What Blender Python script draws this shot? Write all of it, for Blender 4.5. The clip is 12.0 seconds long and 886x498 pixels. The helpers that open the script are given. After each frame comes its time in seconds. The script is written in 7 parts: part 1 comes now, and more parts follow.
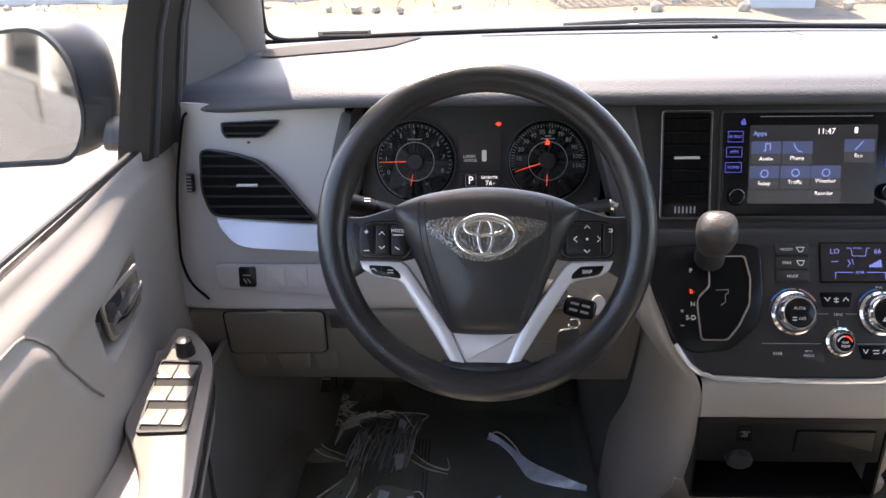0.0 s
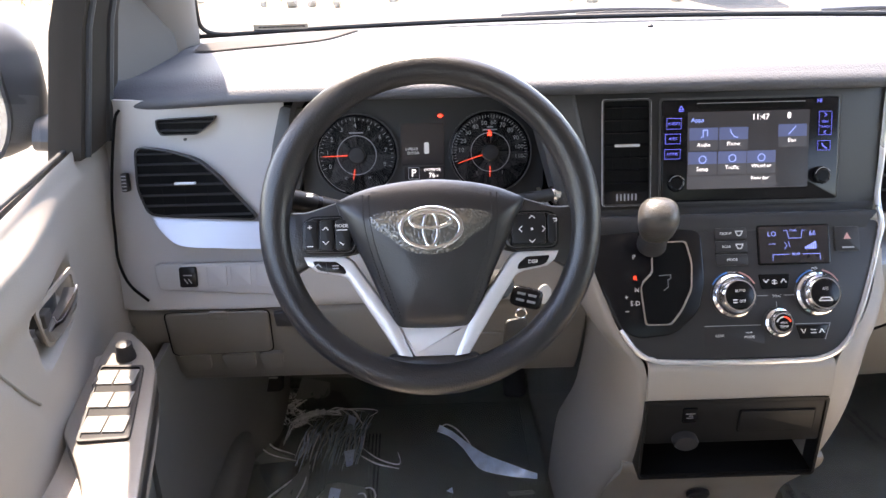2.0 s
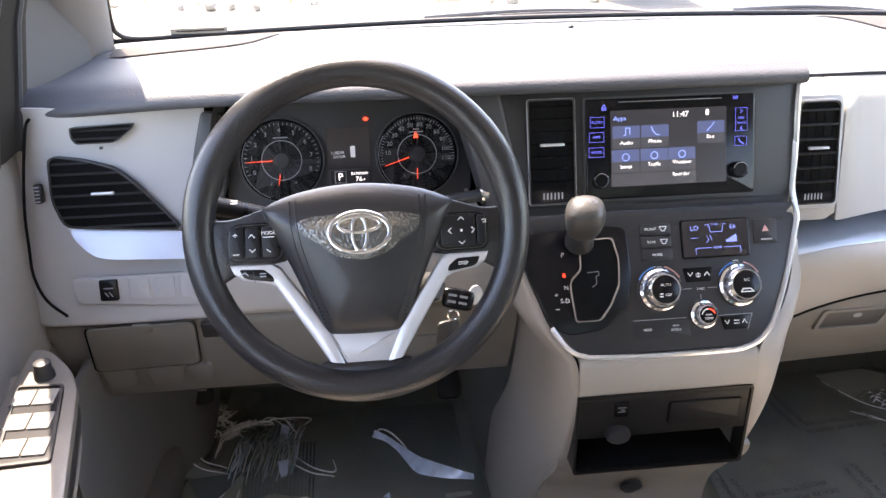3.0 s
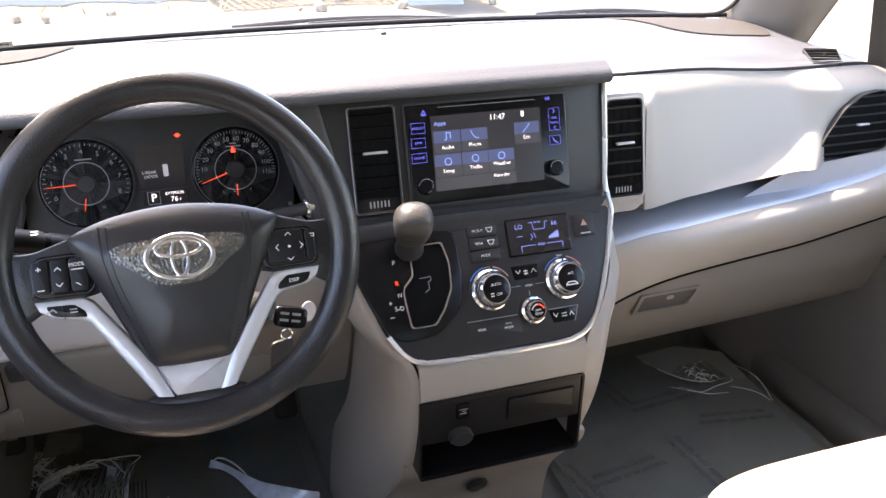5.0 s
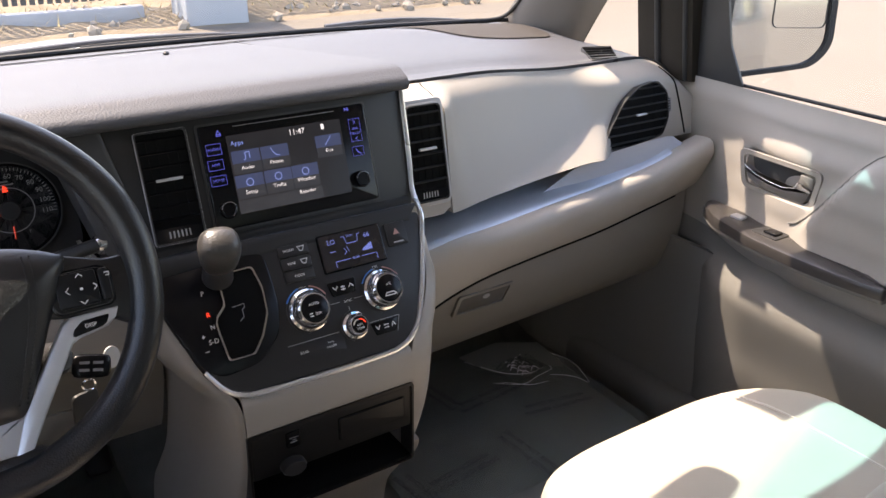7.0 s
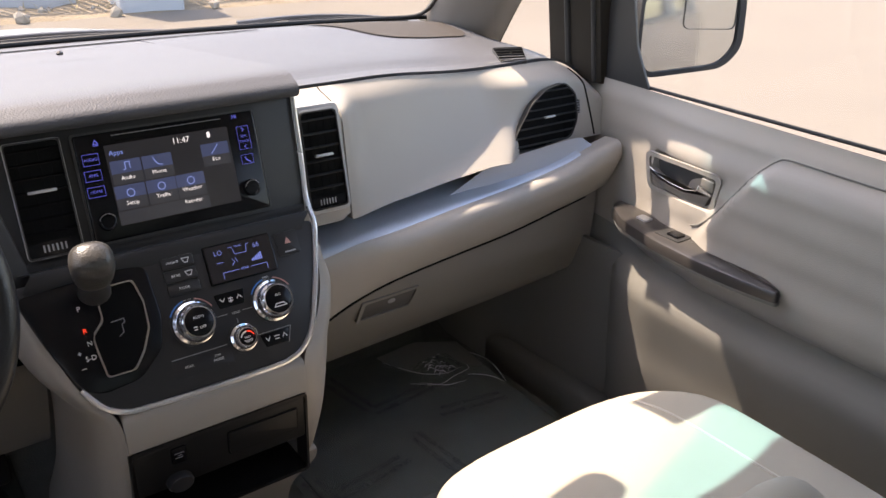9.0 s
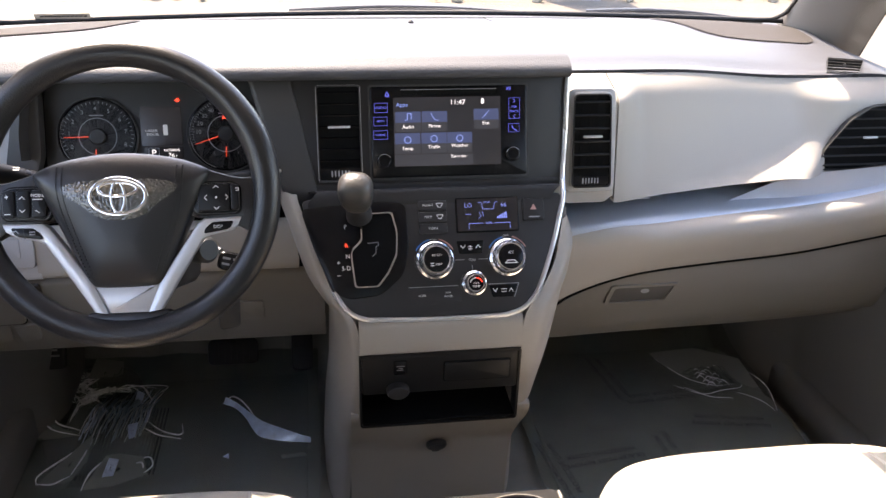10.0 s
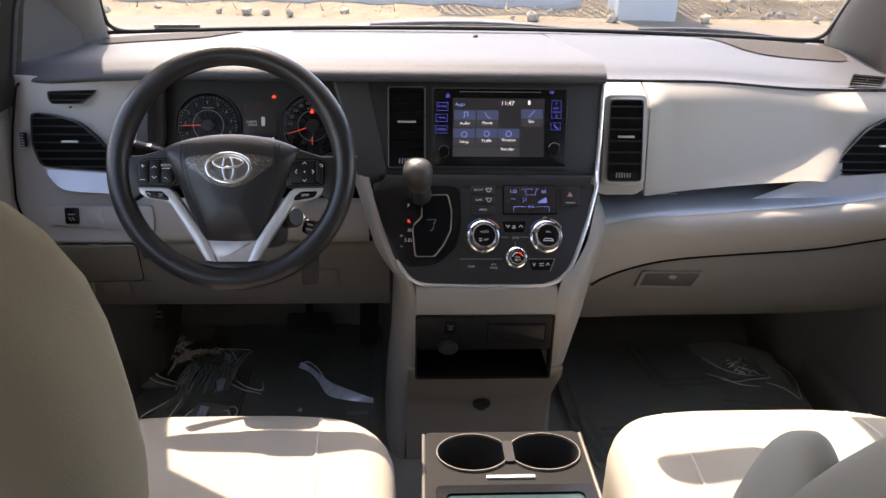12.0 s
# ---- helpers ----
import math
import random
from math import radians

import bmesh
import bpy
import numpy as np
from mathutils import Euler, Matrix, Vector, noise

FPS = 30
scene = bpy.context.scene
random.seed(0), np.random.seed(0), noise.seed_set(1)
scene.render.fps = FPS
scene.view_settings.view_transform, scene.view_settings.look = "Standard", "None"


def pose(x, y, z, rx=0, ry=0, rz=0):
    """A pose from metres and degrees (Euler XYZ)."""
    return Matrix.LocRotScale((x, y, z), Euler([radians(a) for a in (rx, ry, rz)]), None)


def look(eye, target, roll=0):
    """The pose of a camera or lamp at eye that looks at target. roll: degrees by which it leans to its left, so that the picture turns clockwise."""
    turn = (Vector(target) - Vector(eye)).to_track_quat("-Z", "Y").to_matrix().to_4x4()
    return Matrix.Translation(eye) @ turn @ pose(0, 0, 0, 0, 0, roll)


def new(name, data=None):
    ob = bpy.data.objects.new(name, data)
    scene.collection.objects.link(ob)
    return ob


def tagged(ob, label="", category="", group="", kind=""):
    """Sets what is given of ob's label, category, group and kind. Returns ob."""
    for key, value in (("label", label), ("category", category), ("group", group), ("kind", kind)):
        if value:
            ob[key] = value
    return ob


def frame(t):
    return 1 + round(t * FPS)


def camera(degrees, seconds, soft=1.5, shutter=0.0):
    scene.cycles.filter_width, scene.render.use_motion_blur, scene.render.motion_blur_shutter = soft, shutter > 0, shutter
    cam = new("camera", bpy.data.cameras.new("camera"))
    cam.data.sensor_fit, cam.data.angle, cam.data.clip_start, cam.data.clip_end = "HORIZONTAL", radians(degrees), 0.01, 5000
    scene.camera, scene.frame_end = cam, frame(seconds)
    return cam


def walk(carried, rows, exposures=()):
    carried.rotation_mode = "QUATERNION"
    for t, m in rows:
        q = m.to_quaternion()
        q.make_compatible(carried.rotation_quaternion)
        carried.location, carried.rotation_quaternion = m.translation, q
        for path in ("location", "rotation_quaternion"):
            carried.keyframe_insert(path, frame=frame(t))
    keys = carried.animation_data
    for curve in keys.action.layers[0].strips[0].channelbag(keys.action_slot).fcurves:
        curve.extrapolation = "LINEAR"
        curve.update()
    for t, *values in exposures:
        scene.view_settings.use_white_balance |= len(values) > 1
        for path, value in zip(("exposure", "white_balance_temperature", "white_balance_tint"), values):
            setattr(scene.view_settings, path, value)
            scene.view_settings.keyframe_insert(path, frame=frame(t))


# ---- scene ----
cam = camera(55.5, 12.0)
PATH = [
    (0, (-0.001, -0.782, 1.487), (-0.1, 1.016, 0.616), -1.3),
    (0.5, (0.003, -0.781, 1.487), (-0.1, 1.001, 0.585), -2.1),
    (1, (-0.001, -0.78, 1.486), (-0.094, 1.003, 0.583), -2.0),
    (1.5, (0.0, -0.779, 1.484), (-0.034, 1.011, 0.593), -1.5),
    (2, (-0.003, -0.776, 1.484), (0.031, 1.016, 0.596), -1.1),
    (2.5, (-0.002, -0.773, 1.483), (0.114, 1.016, 0.597), -0.9),
    (3, (-0.003, -0.77, 1.482), (0.198, 1.012, 0.597), -0.5),
    (5, (-0.004, -0.752, 1.479), (0.598, 0.946, 0.61), 1.0),
    (5.5, (0.0, -0.748, 1.479), (0.697, 0.917, 0.617), 0.8),
    (6, (-0.001, -0.742, 1.476), (0.804, 0.881, 0.627), 0.8),
    (6.5, (0.0, -0.735, 1.473), (0.913, 0.835, 0.635), 0.9),
    (7, (0.003, -0.73, 1.468), (1.009, 0.785, 0.636), 0.9),
    (7.5, (0.006, -0.723, 1.468), (1.108, 0.724, 0.636), 1.1),
    (7.7, (0.002, -0.716, 1.463), (1.16, 0.692, 0.64), 1.3),
    (9.3, (0.129, -0.797, 1.497), (1.17, 0.672, 0.626), 2.6),
    (9.5, (0.165, -0.836, 1.494), (0.956, 0.774, 0.61), 2.8),
    (9.7, (0.203, -0.878, 1.503), (0.756, 0.823, 0.608), 2.3),
    (10, (0.245, -0.929, 1.504), (0.521, 0.84, 0.614), 1.6),
    (10.2, (0.243, -0.961, 1.512), (0.413, 0.82, 0.618), 1.9),
    (10.5, (0.257, -1.017, 1.539), (0.334, 0.771, 0.646), 1.4),
    (11, (0.259, -1.085, 1.554), (0.333, 0.701, 0.657), 1.4),
    (11.5, (0.255, -1.133, 1.554), (0.357, 0.659, 0.672), 1.5),
    (12, (0.256, -1.168, 1.542), (0.364, 0.636, 0.685), 1.4),
]
walk(cam, [(t, look(eye, target, roll)) for t, eye, target, roll in PATH], exposures=[(t, e, k, 20) for t, e, k in ((0, 3.08, 7550), (0.5, 3.28, 7580), (1.5, 3.62, 7650), (3, 3.88, 7700), (5.5, 3.35, 7750), (7.5, 2.5, 7900), (9.4, 2.5, 7950), (10.2, 3.28, 7750), (11, 3.25, 7700), (12, 2.62, 7900))])

# ---- world, sun ----
SUN = Vector((-0.25, 0.55, 1.0)).normalized()
world = bpy.data.worlds.new("sky")
scene.world = world
world.use_nodes = True
wn = world.node_tree.nodes
sky = wn.new("ShaderNodeTexSky")
sky.sky_type, sky.sun_disc = "NISHITA", False
sky.sun_elevation = math.asin(SUN.z)
sky.sun_rotation = math.atan2(SUN.x, SUN.y)
sky.air_density, sky.dust_density = 1.0, 1.5
world.node_tree.links.new(sky.outputs[0], wn["Background"].inputs[0])
wn["Background"].inputs[1].default_value = 0.15
sun = new("sun", bpy.data.lights.new("sun", "SUN"))
sun.data.energy, sun.data.angle, sun.data.color = 2.2, radians(0.53), (1.0, 0.95, 0.87)
sun.matrix_world = look(SUN * 20, (0, 0, 0))


# ---- materials ----
def material(name, base, rough=0.5, metal=0.0, spec=0.5, grain=0.0, grain_size=0.002, mottle=0.08, mottle_size=0.2, coat=0.0, emit=None, power=0.0, pebbled=False):
    """A painted, moulded or metal surface: mottled colour and roughness, fine relief."""
    m = bpy.data.materials.new(name)
    m.use_nodes = True
    n, l = m.node_tree.nodes, m.node_tree.links
    b = n["Principled BSDF"]
    b.inputs["Metallic"].default_value = metal
    b.inputs["Specular IOR Level"].default_value = spec
    b.inputs["Coat Weight"].default_value = coat
    geo = n.new("ShaderNodeNewGeometry")
    big = n.new("ShaderNodeTexNoise")
    big.inputs["Scale"].default_value = 1.0 / mottle_size
    big.inputs["Detail"].default_value = 5
    l.new(geo.outputs["Position"], big.inputs["Vector"])
    ramp = n.new("ShaderNodeMapRange")
    ramp.inputs["To Min"].default_value, ramp.inputs["To Max"].default_value = 1 - mottle, 1 + mottle
    l.new(big.outputs["Fac"], ramp.inputs["Value"])
    mul = n.new("ShaderNodeVectorMath")
    mul.operation = "SCALE"
    mul.inputs[0].default_value = base[:3]
    l.new(ramp.outputs[0], mul.inputs["Scale"])
    l.new(mul.outputs[0], b.inputs["Base Color"])
    rr = n.new("ShaderNodeMapRange")
    rr.inputs["To Min"].default_value, rr.inputs["To Max"].default_value = max(rough - 0.07, 0.02), min(rough + 0.07, 1)
    l.new(big.outputs["Fac"], rr.inputs["Value"])
    l.new(rr.outputs[0], b.inputs["Roughness"])
    if grain > 0:
        if pebbled:
            fine = n.new("ShaderNodeTexVoronoi")
            fine.feature = "SMOOTH_F1"
            out = fine.outputs["Distance"]
        else:
            fine = n.new("ShaderNodeTexNoise")
            fine.inputs["Detail"].default_value = 3
            out = fine.outputs["Fac"]
        fine.inputs["Scale"].default_value = 1.0 / grain_size
        l.new(geo.outputs["Position"], fine.inputs["Vector"])
        bump = n.new("ShaderNodeBump")
        bump.inputs["Strength"].default_value = grain
        bump.inputs["Distance"].default_value = grain_size * 0.4
        l.new(out, bump.inputs["Height"])
        l.new(bump.outputs[0], b.inputs["Normal"])
    if emit:
        b.inputs["Emission Color"].default_value = (*emit, 1)
        b.inputs["Emission Strength"].default_value = power
    return m


def glass_pane(name, tint=(0.95, 0.97, 0.96), band=None):
    """Thin automotive glass; band: the height over which its upper edge turns to a tinted shade band."""
    m = bpy.data.materials.new(name)
    m.use_nodes = True
    n, l = m.node_tree.nodes, m.node_tree.links
    n.remove(n["Principled BSDF"])
    clear, gloss, mix, face = n.new("ShaderNodeBsdfTransparent"), n.new("ShaderNodeBsdfGlossy"), n.new("ShaderNodeMixShader"), n.new("ShaderNodeLayerWeight")
    steep, scale = n.new("ShaderNodeMath"), n.new("ShaderNodeMath")
    steep.operation, scale.operation = "POWER", "MULTIPLY_ADD"
    steep.inputs[1].default_value = 5.0
    scale.inputs[1].default_value, scale.inputs[2].default_value = 0.8, 0.04
    l.new(face.outputs["Facing"], steep.inputs[0])
    l.new(steep.outputs[0], scale.inputs[0])
    gloss.inputs["Roughness"].default_value = 0.02
    clear.inputs["Color"].default_value = (*tint, 1)
    if band:
        geo, along, rng, col = n.new("ShaderNodeNewGeometry"), n.new("ShaderNodeVectorMath"), n.new("ShaderNodeMapRange"), n.new("ShaderNodeMix")
        col.data_type = "RGBA"
        along.operation = "DOT_PRODUCT"
        along.inputs[1].default_value = (0.13, 0, 1)
        l.new(geo.outputs["Position"], along.inputs[0])
        rng.inputs["From Min"].default_value, rng.inputs["From Max"].default_value = band
        l.new(along.outputs["Value"], rng.inputs["Value"])
        l.new(rng.outputs[0], col.inputs["Factor"])
        col.inputs["A"].default_value = (*tint, 1)
        col.inputs["B"].default_value = (0.26, 0.66, 0.80, 1)
        l.new(col.outputs["Result"], clear.inputs["Color"])
    l.new(scale.outputs[0], mix.inputs[0])
    l.new(clear.outputs[0], mix.inputs[1])
    l.new(gloss.outputs[0], mix.inputs[2])
    l.new(mix.outputs[0], n["Material Output"].inputs[0])
    return m


def glowing(name, colour, power):
    return material(name, (0.01, 0.01, 0.01), 0.3, emit=colour, power=power, mottle=0.0)


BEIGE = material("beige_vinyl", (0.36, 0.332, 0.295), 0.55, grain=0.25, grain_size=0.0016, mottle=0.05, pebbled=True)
# Lower plastics: a darker beige, with the shade down there put into the colour
BEIGE_LOW = material("beige_plastic_shaded", (0.19, 0.175, 0.154), 0.55, grain=0.2, grain_size=0.0012, mottle=0.06)
CONSOLE_BEIGE = material("beige_console_plastic", (0.32, 0.292, 0.255), 0.5, grain=0.25, grain_size=0.0014, mottle=0.06, pebbled=True)
DOOR_CARD = material("beige_door_vinyl", (0.28, 0.255, 0.228), 0.55, grain=0.25, grain_size=0.0016, mottle=0.06, pebbled=True)
# Cream pillar plastic darkened, the quarter piece more: their shade is in the colour
PILLAR = material("shaded_pillar_cover", (0.185, 0.170, 0.155), 0.7, spec=0.3, grain=0.3, grain_size=0.0012, mottle=0.05)
QUARTER = material("shaded_quarter_cover", (0.080, 0.075, 0.070), 0.75, spec=0.15, grain=0.3, grain_size=0.0012, mottle=0.08)
POST = material("window_post_trim", (0.028, 0.024, 0.020), 0.8, spec=0.06, grain=0.2, grain_size=0.001, mottle=0.15)
GREY_PANEL = material("light_grey_panel", (0.40, 0.395, 0.39), 0.5, grain=0.15, grain_size=0.0012, mottle=0.04)
DASH = material("grey_dash_vinyl", (0.068, 0.070, 0.079), 0.58, spec=0.35, grain=0.6, grain_size=0.0024, mottle=0.18, mottle_size=0.22, pebbled=True)
GRILLE = material("speaker_grille", (0.056, 0.050, 0.046), 0.8, spec=0.08, grain=0.8, grain_size=0.0035, mottle=0.1, pebbled=True)
BLACK = material("black_plastic", (0.028, 0.0275, 0.028), 0.42, spec=0.28, grain=0.2, grain_size=0.0012, mottle=0.15)
BIN_BLACK = material("bin_black", (0.012, 0.0118, 0.0118), 0.4, spec=0.25, grain=0.15, grain_size=0.0012, mottle=0.15)
DARK = material("charcoal_plastic", (0.040, 0.039, 0.040), 0.5, grain=0.2, grain_size=0.0014, mottle=0.12)
GLOSS = material("gloss_black", (0.007, 0.007, 0.008), 0.2, spec=0.22, mottle=0.2)
# Near-black for openings and gaps: the shade inside them is put into the colour
CAVITY = material("cavity_shade_black", (0.007, 0.007, 0.007), 0.8, spec=0.05)
LOUVRE = material("louvre_black", (0.024, 0.024, 0.025), 0.5, spec=0.3, mottle=0.1)
LEATHER = material("wheel_leather", (0.013, 0.013, 0.0145), 0.32, spec=0.5, grain=0.40, grain_size=0.0017, mottle=0.2, mottle_size=0.05, pebbled=True)
SMOOTH_LEATHER = material("airbag_cover", (0.013, 0.013, 0.0145), 0.36, spec=0.5, grain=0.3, grain_size=0.0012, mottle=0.15, mottle_size=0.05, pebbled=True)
PEBBLE = material("pebbled_vinyl", (0.06, 0.058, 0.052), 0.17, spec=1.0, grain=1.0, grain_size=0.0030, mottle=0.1, pebbled=True)
BUTTON = material("button_black", (0.012, 0.012, 0.013), 0.35, spec=0.16, mottle=0.1)
THREAD = material("dark_thread", (0.012, 0.012, 0.013), 0.7)
SILVER = material("satin_silver", (0.56, 0.56, 0.57), 0.32, metal=0.4, mottle=0.05, mottle_size=0.05)
CHROME = material("chrome", (0.72, 0.72, 0.74), 0.13, metal=0.95, mottle=0.02)
PAINTED = material("grey_blue_trim", (0.46, 0.50, 0.56), 0.32, metal=0.35, mottle=0.06)
SEAT = material("cream_seat_cloth", (0.38, 0.345, 0.29), 0.9, spec=0.15, grain=0.6, grain_size=0.0014, mottle=0.06, mottle_size=0.1)
CARPET = material("grey_carpet", (0.225, 0.225, 0.205), 0.95, spec=0.1, grain=1.0, grain_size=0.003, mottle=0.25, mottle_size=0.06)
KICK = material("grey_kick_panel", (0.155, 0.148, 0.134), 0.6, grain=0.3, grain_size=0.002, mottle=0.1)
HEADLINER = material("beige_headliner", (0.60, 0.57, 0.53), 0.95, spec=0.1, grain=0.4, grain_size=0.002, mottle=0.05)
RUBBER = material("black_rubber", (0.012, 0.012, 0.012), 0.65, grain=0.2, grain_size=0.002)
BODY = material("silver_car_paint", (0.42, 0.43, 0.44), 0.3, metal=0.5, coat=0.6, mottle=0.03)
# The bonnet's silver again, darkened: the flank's dimmer light is put into the colour
FLANK = material("silver_paint_shaded", (0.20, 0.21, 0.225), 0.2, metal=0.6, coat=0.6, mottle=0.03)
MIRROR_SHELL = material("mirror_housing", (0.045, 0.047, 0.050), 0.45, grain=0.15, grain_size=0.0015, mottle=0.12)
MIRROR_GLASS = material("mirror_glass", (0.58, 0.60, 0.60), 0.01, metal=1.0, mottle=0.0)
WHITE_INK = material("white_print", (0.62, 0.62, 0.62), 0.5, emit=(0.8, 0.85, 0.9), power=0.015, mottle=0.0)
DIAL_INK = material("dial_print", (0.34, 0.34, 0.34), 0.5, mottle=0.0)
GREY_INK = material("grey_print", (0.30, 0.30, 0.31), 0.6, mottle=0.0)
BLACK_INK = material("black_print", (0.015, 0.015, 0.015), 0.6, mottle=0.0)
RED_INK = glowing("red_light", (1.0, 0.06, 0.03), 0.28)
RED_PRINT = material("red_print", (0.50, 0.25, 0.22), 0.5, mottle=0.0)
BLUE_PRINT = material("blue_print", (0.05, 0.22, 0.6), 0.5, mottle=0.0)
NEEDLE = glowing("needle_red", (1.0, 0.09, 0.04), 0.085)
BLUE_GLOW = glowing("blue_backlight", (0.14, 0.18, 1.0), 0.13)
LCD_BLUE = glowing("lcd_blue", (0.22, 0.32, 1.0), 0.13)
LCD_BACK = material("lcd_back", (0.014, 0.014, 0.016), 0.14, emit=(0.02, 0.02, 0.024), power=0.05)
SCREEN = material("touch_screen", (0.02, 0.021, 0.026), 0.14, emit=(0.10, 0.105, 0.12), power=0.022, mottle=0.1, mottle_size=0.06)
TILE = material("screen_tile", (0.02, 0.03, 0.06), 0.14, emit=(0.12, 0.16, 0.34), power=0.06, mottle=0.0)
TILE_LOW = material("screen_tile_low", (0.02, 0.024, 0.03), 0.14, emit=(0.13, 0.14, 0.17), power=0.04, mottle=0.0)
SCREEN_TEXT = glowing("screen_text", (0.85, 0.9, 1.0), 0.20)
ICON_BLUE = glowing("icon_blue", (0.22, 0.36, 1.0), 0.15)
WINDSHIELD = glass_pane("windshield_glass", band=(1.688, 1.708))
SIDE_GLASS = glass_pane("side_glass")
PRIVACY = glass_pane("privacy_glass", (0.16, 0.17, 0.16))


# ---- building helpers ----
def plane_at(o, u=(1, 0, 0), v=(0, 0, 1)):
    """A local frame on a face: u along it, v up it, and out of it towards the cabin."""
    u, v = Vector(u).normalized(), Vector(v).normalized()
    w = u.cross(v)
    return Matrix(((u.x, v.x, w.x, o[0]), (u.y, v.y, w.y, o[1]), (u.z, v.z, w.z, o[2]), (0, 0, 0, 1)))


CABIN = {"fuller": False}  # whether what is being built belongs to the body and dash, whose passenger end is fuller


def ease(a, b, t):
    t = min(1, max(0, (t - a) / (b - a)))
    return t * t * (3 - 2 * t)


def fuller(p):
    """The passenger end of the cabin reaches farther out and forward than the driver's."""
    f = ease(0.72, 1.15, p[0])
    return Vector((p[0] * (1 + 0.06 * f), p[1] + f * (0.06 * p[1] + 0.0435), p[2] + f * (0.06 * p[2] - 0.088)))


def link_mesh(name, bm, mat, parent=None, label="", smooth=38):
    if CABIN["fuller"]:
        for v in bm.verts:
            if v.co.x > 0.72:
                v.co = fuller(v.co)
    bmesh.ops.recalc_face_normals(bm, faces=bm.faces)
    me = bpy.data.meshes.new(name)
    bm.to_mesh(me)
    bm.free()
    me.materials.append(mat)
    if smooth:
        me.polygons.foreach_set("use_smooth", [len(f.vertices) < 7 for f in me.polygons])
        me.set_sharp_from_angle(angle=radians(smooth))
    ob = new(name, me)
    ob.parent = parent
    if label:
        tagged(ob, label)
    return ob


def part(name, bm, mat, parent, label="", smooth=38):
    return link_mesh(name, bm, mat, parent, label, smooth)


def thing(name, label, category, group="", kind=""):
    return tagged(new(name), label, category, group, kind)


def structure(name, bm, mat, label, category, smooth=38):
    return tagged(link_mesh(name, bm, mat, None, "", smooth), label, category, kind="structure")


def rrect(cx, cy, w, h, r, seg=4):
    """A rounded rectangle's outline."""
    r = min(r, w / 2 - 1e-5, h / 2 - 1e-5)
    out = []
    for sx, sy, a0 in ((1, 1, 0), (-1, 1, 90), (-1, -1, 180), (1, -1, 270)):
        for i in range(seg + 1):
            a = radians(a0 + 90 * i / seg)
            out.append((cx + sx * (w / 2 - r) + r * math.cos(a), cy + sy * (h / 2 - r) + r * math.sin(a)))
    return out


def rounded(points, r, seg=4):
    """A polygon's outline with its corners rounded."""
    out, k = [], len(points)
    for i in range(k):
        p, a, b = Vector(points[i]), Vector(points[i - 1]), Vector(points[(i + 1) % k])
        rr = min(r, (a - p).length * 0.45, (b - p).length * 0.45)
        s, e = p + (a - p).normalized() * rr, p + (b - p).normalized() * rr
        for j in range(seg + 1):
            t = j / seg
            out.append(tuple(s * (1 - t) ** 2 + p * 2 * t * (1 - t) + e * t * t))
    return out


def oval(cx, cy, rx, ry, seg=24):
    return [(cx + rx * math.cos(2 * math.pi * i / seg), cy + ry * math.sin(2 * math.pi * i / seg)) for i in range(seg)]


def spline(points, steps=6, closed=False):
    """A smooth line through the points."""
    p = [Vector(q) for q in points]
    k, out = len(p), []
    for i in range(k if closed else k - 1):
        if closed:
            a, b, c, d = p[i - 1], p[i], p[(i + 1) % k], p[(i + 2) % k]
        else:
            b, c = p[i], p[i + 1]
            a = p[i - 1] if i else b * 2 - c
            d = p[i + 2] if i + 2 < k else c * 2 - b
        for j in range(steps):
            t = j / steps
            out.append(0.5 * (2 * b + (c - a) * t + (2 * a - 5 * b + 4 * c - d) * t * t + (3 * b - a - 3 * c + d) * t ** 3))
    if not closed:
        out.append(p[-1])
    return out


def plate(outline, n0, n1, m, bm=None, edge=0.0):
    """A plate with that outline in the frame m, from depth n0 to n1; edge: its rounded front rim."""
    bm = bm or bmesh.new()
    if (Vector(outline[0]) - Vector(outline[-1])).length < 1e-7:
        outline = outline[:-1]
    rings = [(0.0, n0)]
    if edge > 0:
        rings += [(0.0, n1 - edge), (edge * 0.3, n1 - edge * 0.3), (edge, n1)]
    else:
        rings += [(0.0, n1)]
    k = len(outline)
    pts = [Vector(p) for p in outline]
    area = sum(pts[i - 1].x * pts[i].y - pts[i].x * pts[i - 1].y for i in range(k))
    loops = []
    for inset, n in rings:
        loop = []
        for i, p in enumerate(pts):
            if inset:
                d1, d2 = p - pts[i - 1], pts[(i + 1) % k] - p
                nn = Vector((-d1.y, d1.x)).normalized() + Vector((-d2.y, d2.x)).normalized()
                q = p + (nn.normalized() if nn.length > 1e-6 else Vector((0, 0))) * inset * (1 if area > 0 else -1)
            else:
                q = p
            loop.append(bm.verts.new(m @ Vector((q.x, q.y, n))))
        loops.append(loop)
    for a, b in zip(loops, loops[1:]):
        for i in range(k):
            bm.faces.new((a[i - 1], a[i], b[i], b[i - 1]))
    bm.faces.new(loops[0][::-1])
    bm.faces.new(loops[-1])
    return bm


def frame_ring(outer, inner, n0, n1, m, bm=None):
    """A flat frame between two outlines of as many points."""
    bm = bm or bmesh.new()
    k = len(outer)
    v = [[bm.verts.new(m @ Vector((p[0], p[1], n))) for p in o] for o, n in ((outer, n0), (outer, n1), (inner, n1), (inner, n0))]
    for a in range(4):
        b = (a + 1) % 4
        for i in range(k):
            bm.faces.new((v[a][i - 1], v[a][i], v[b][i], v[b][i - 1]))
    return bm


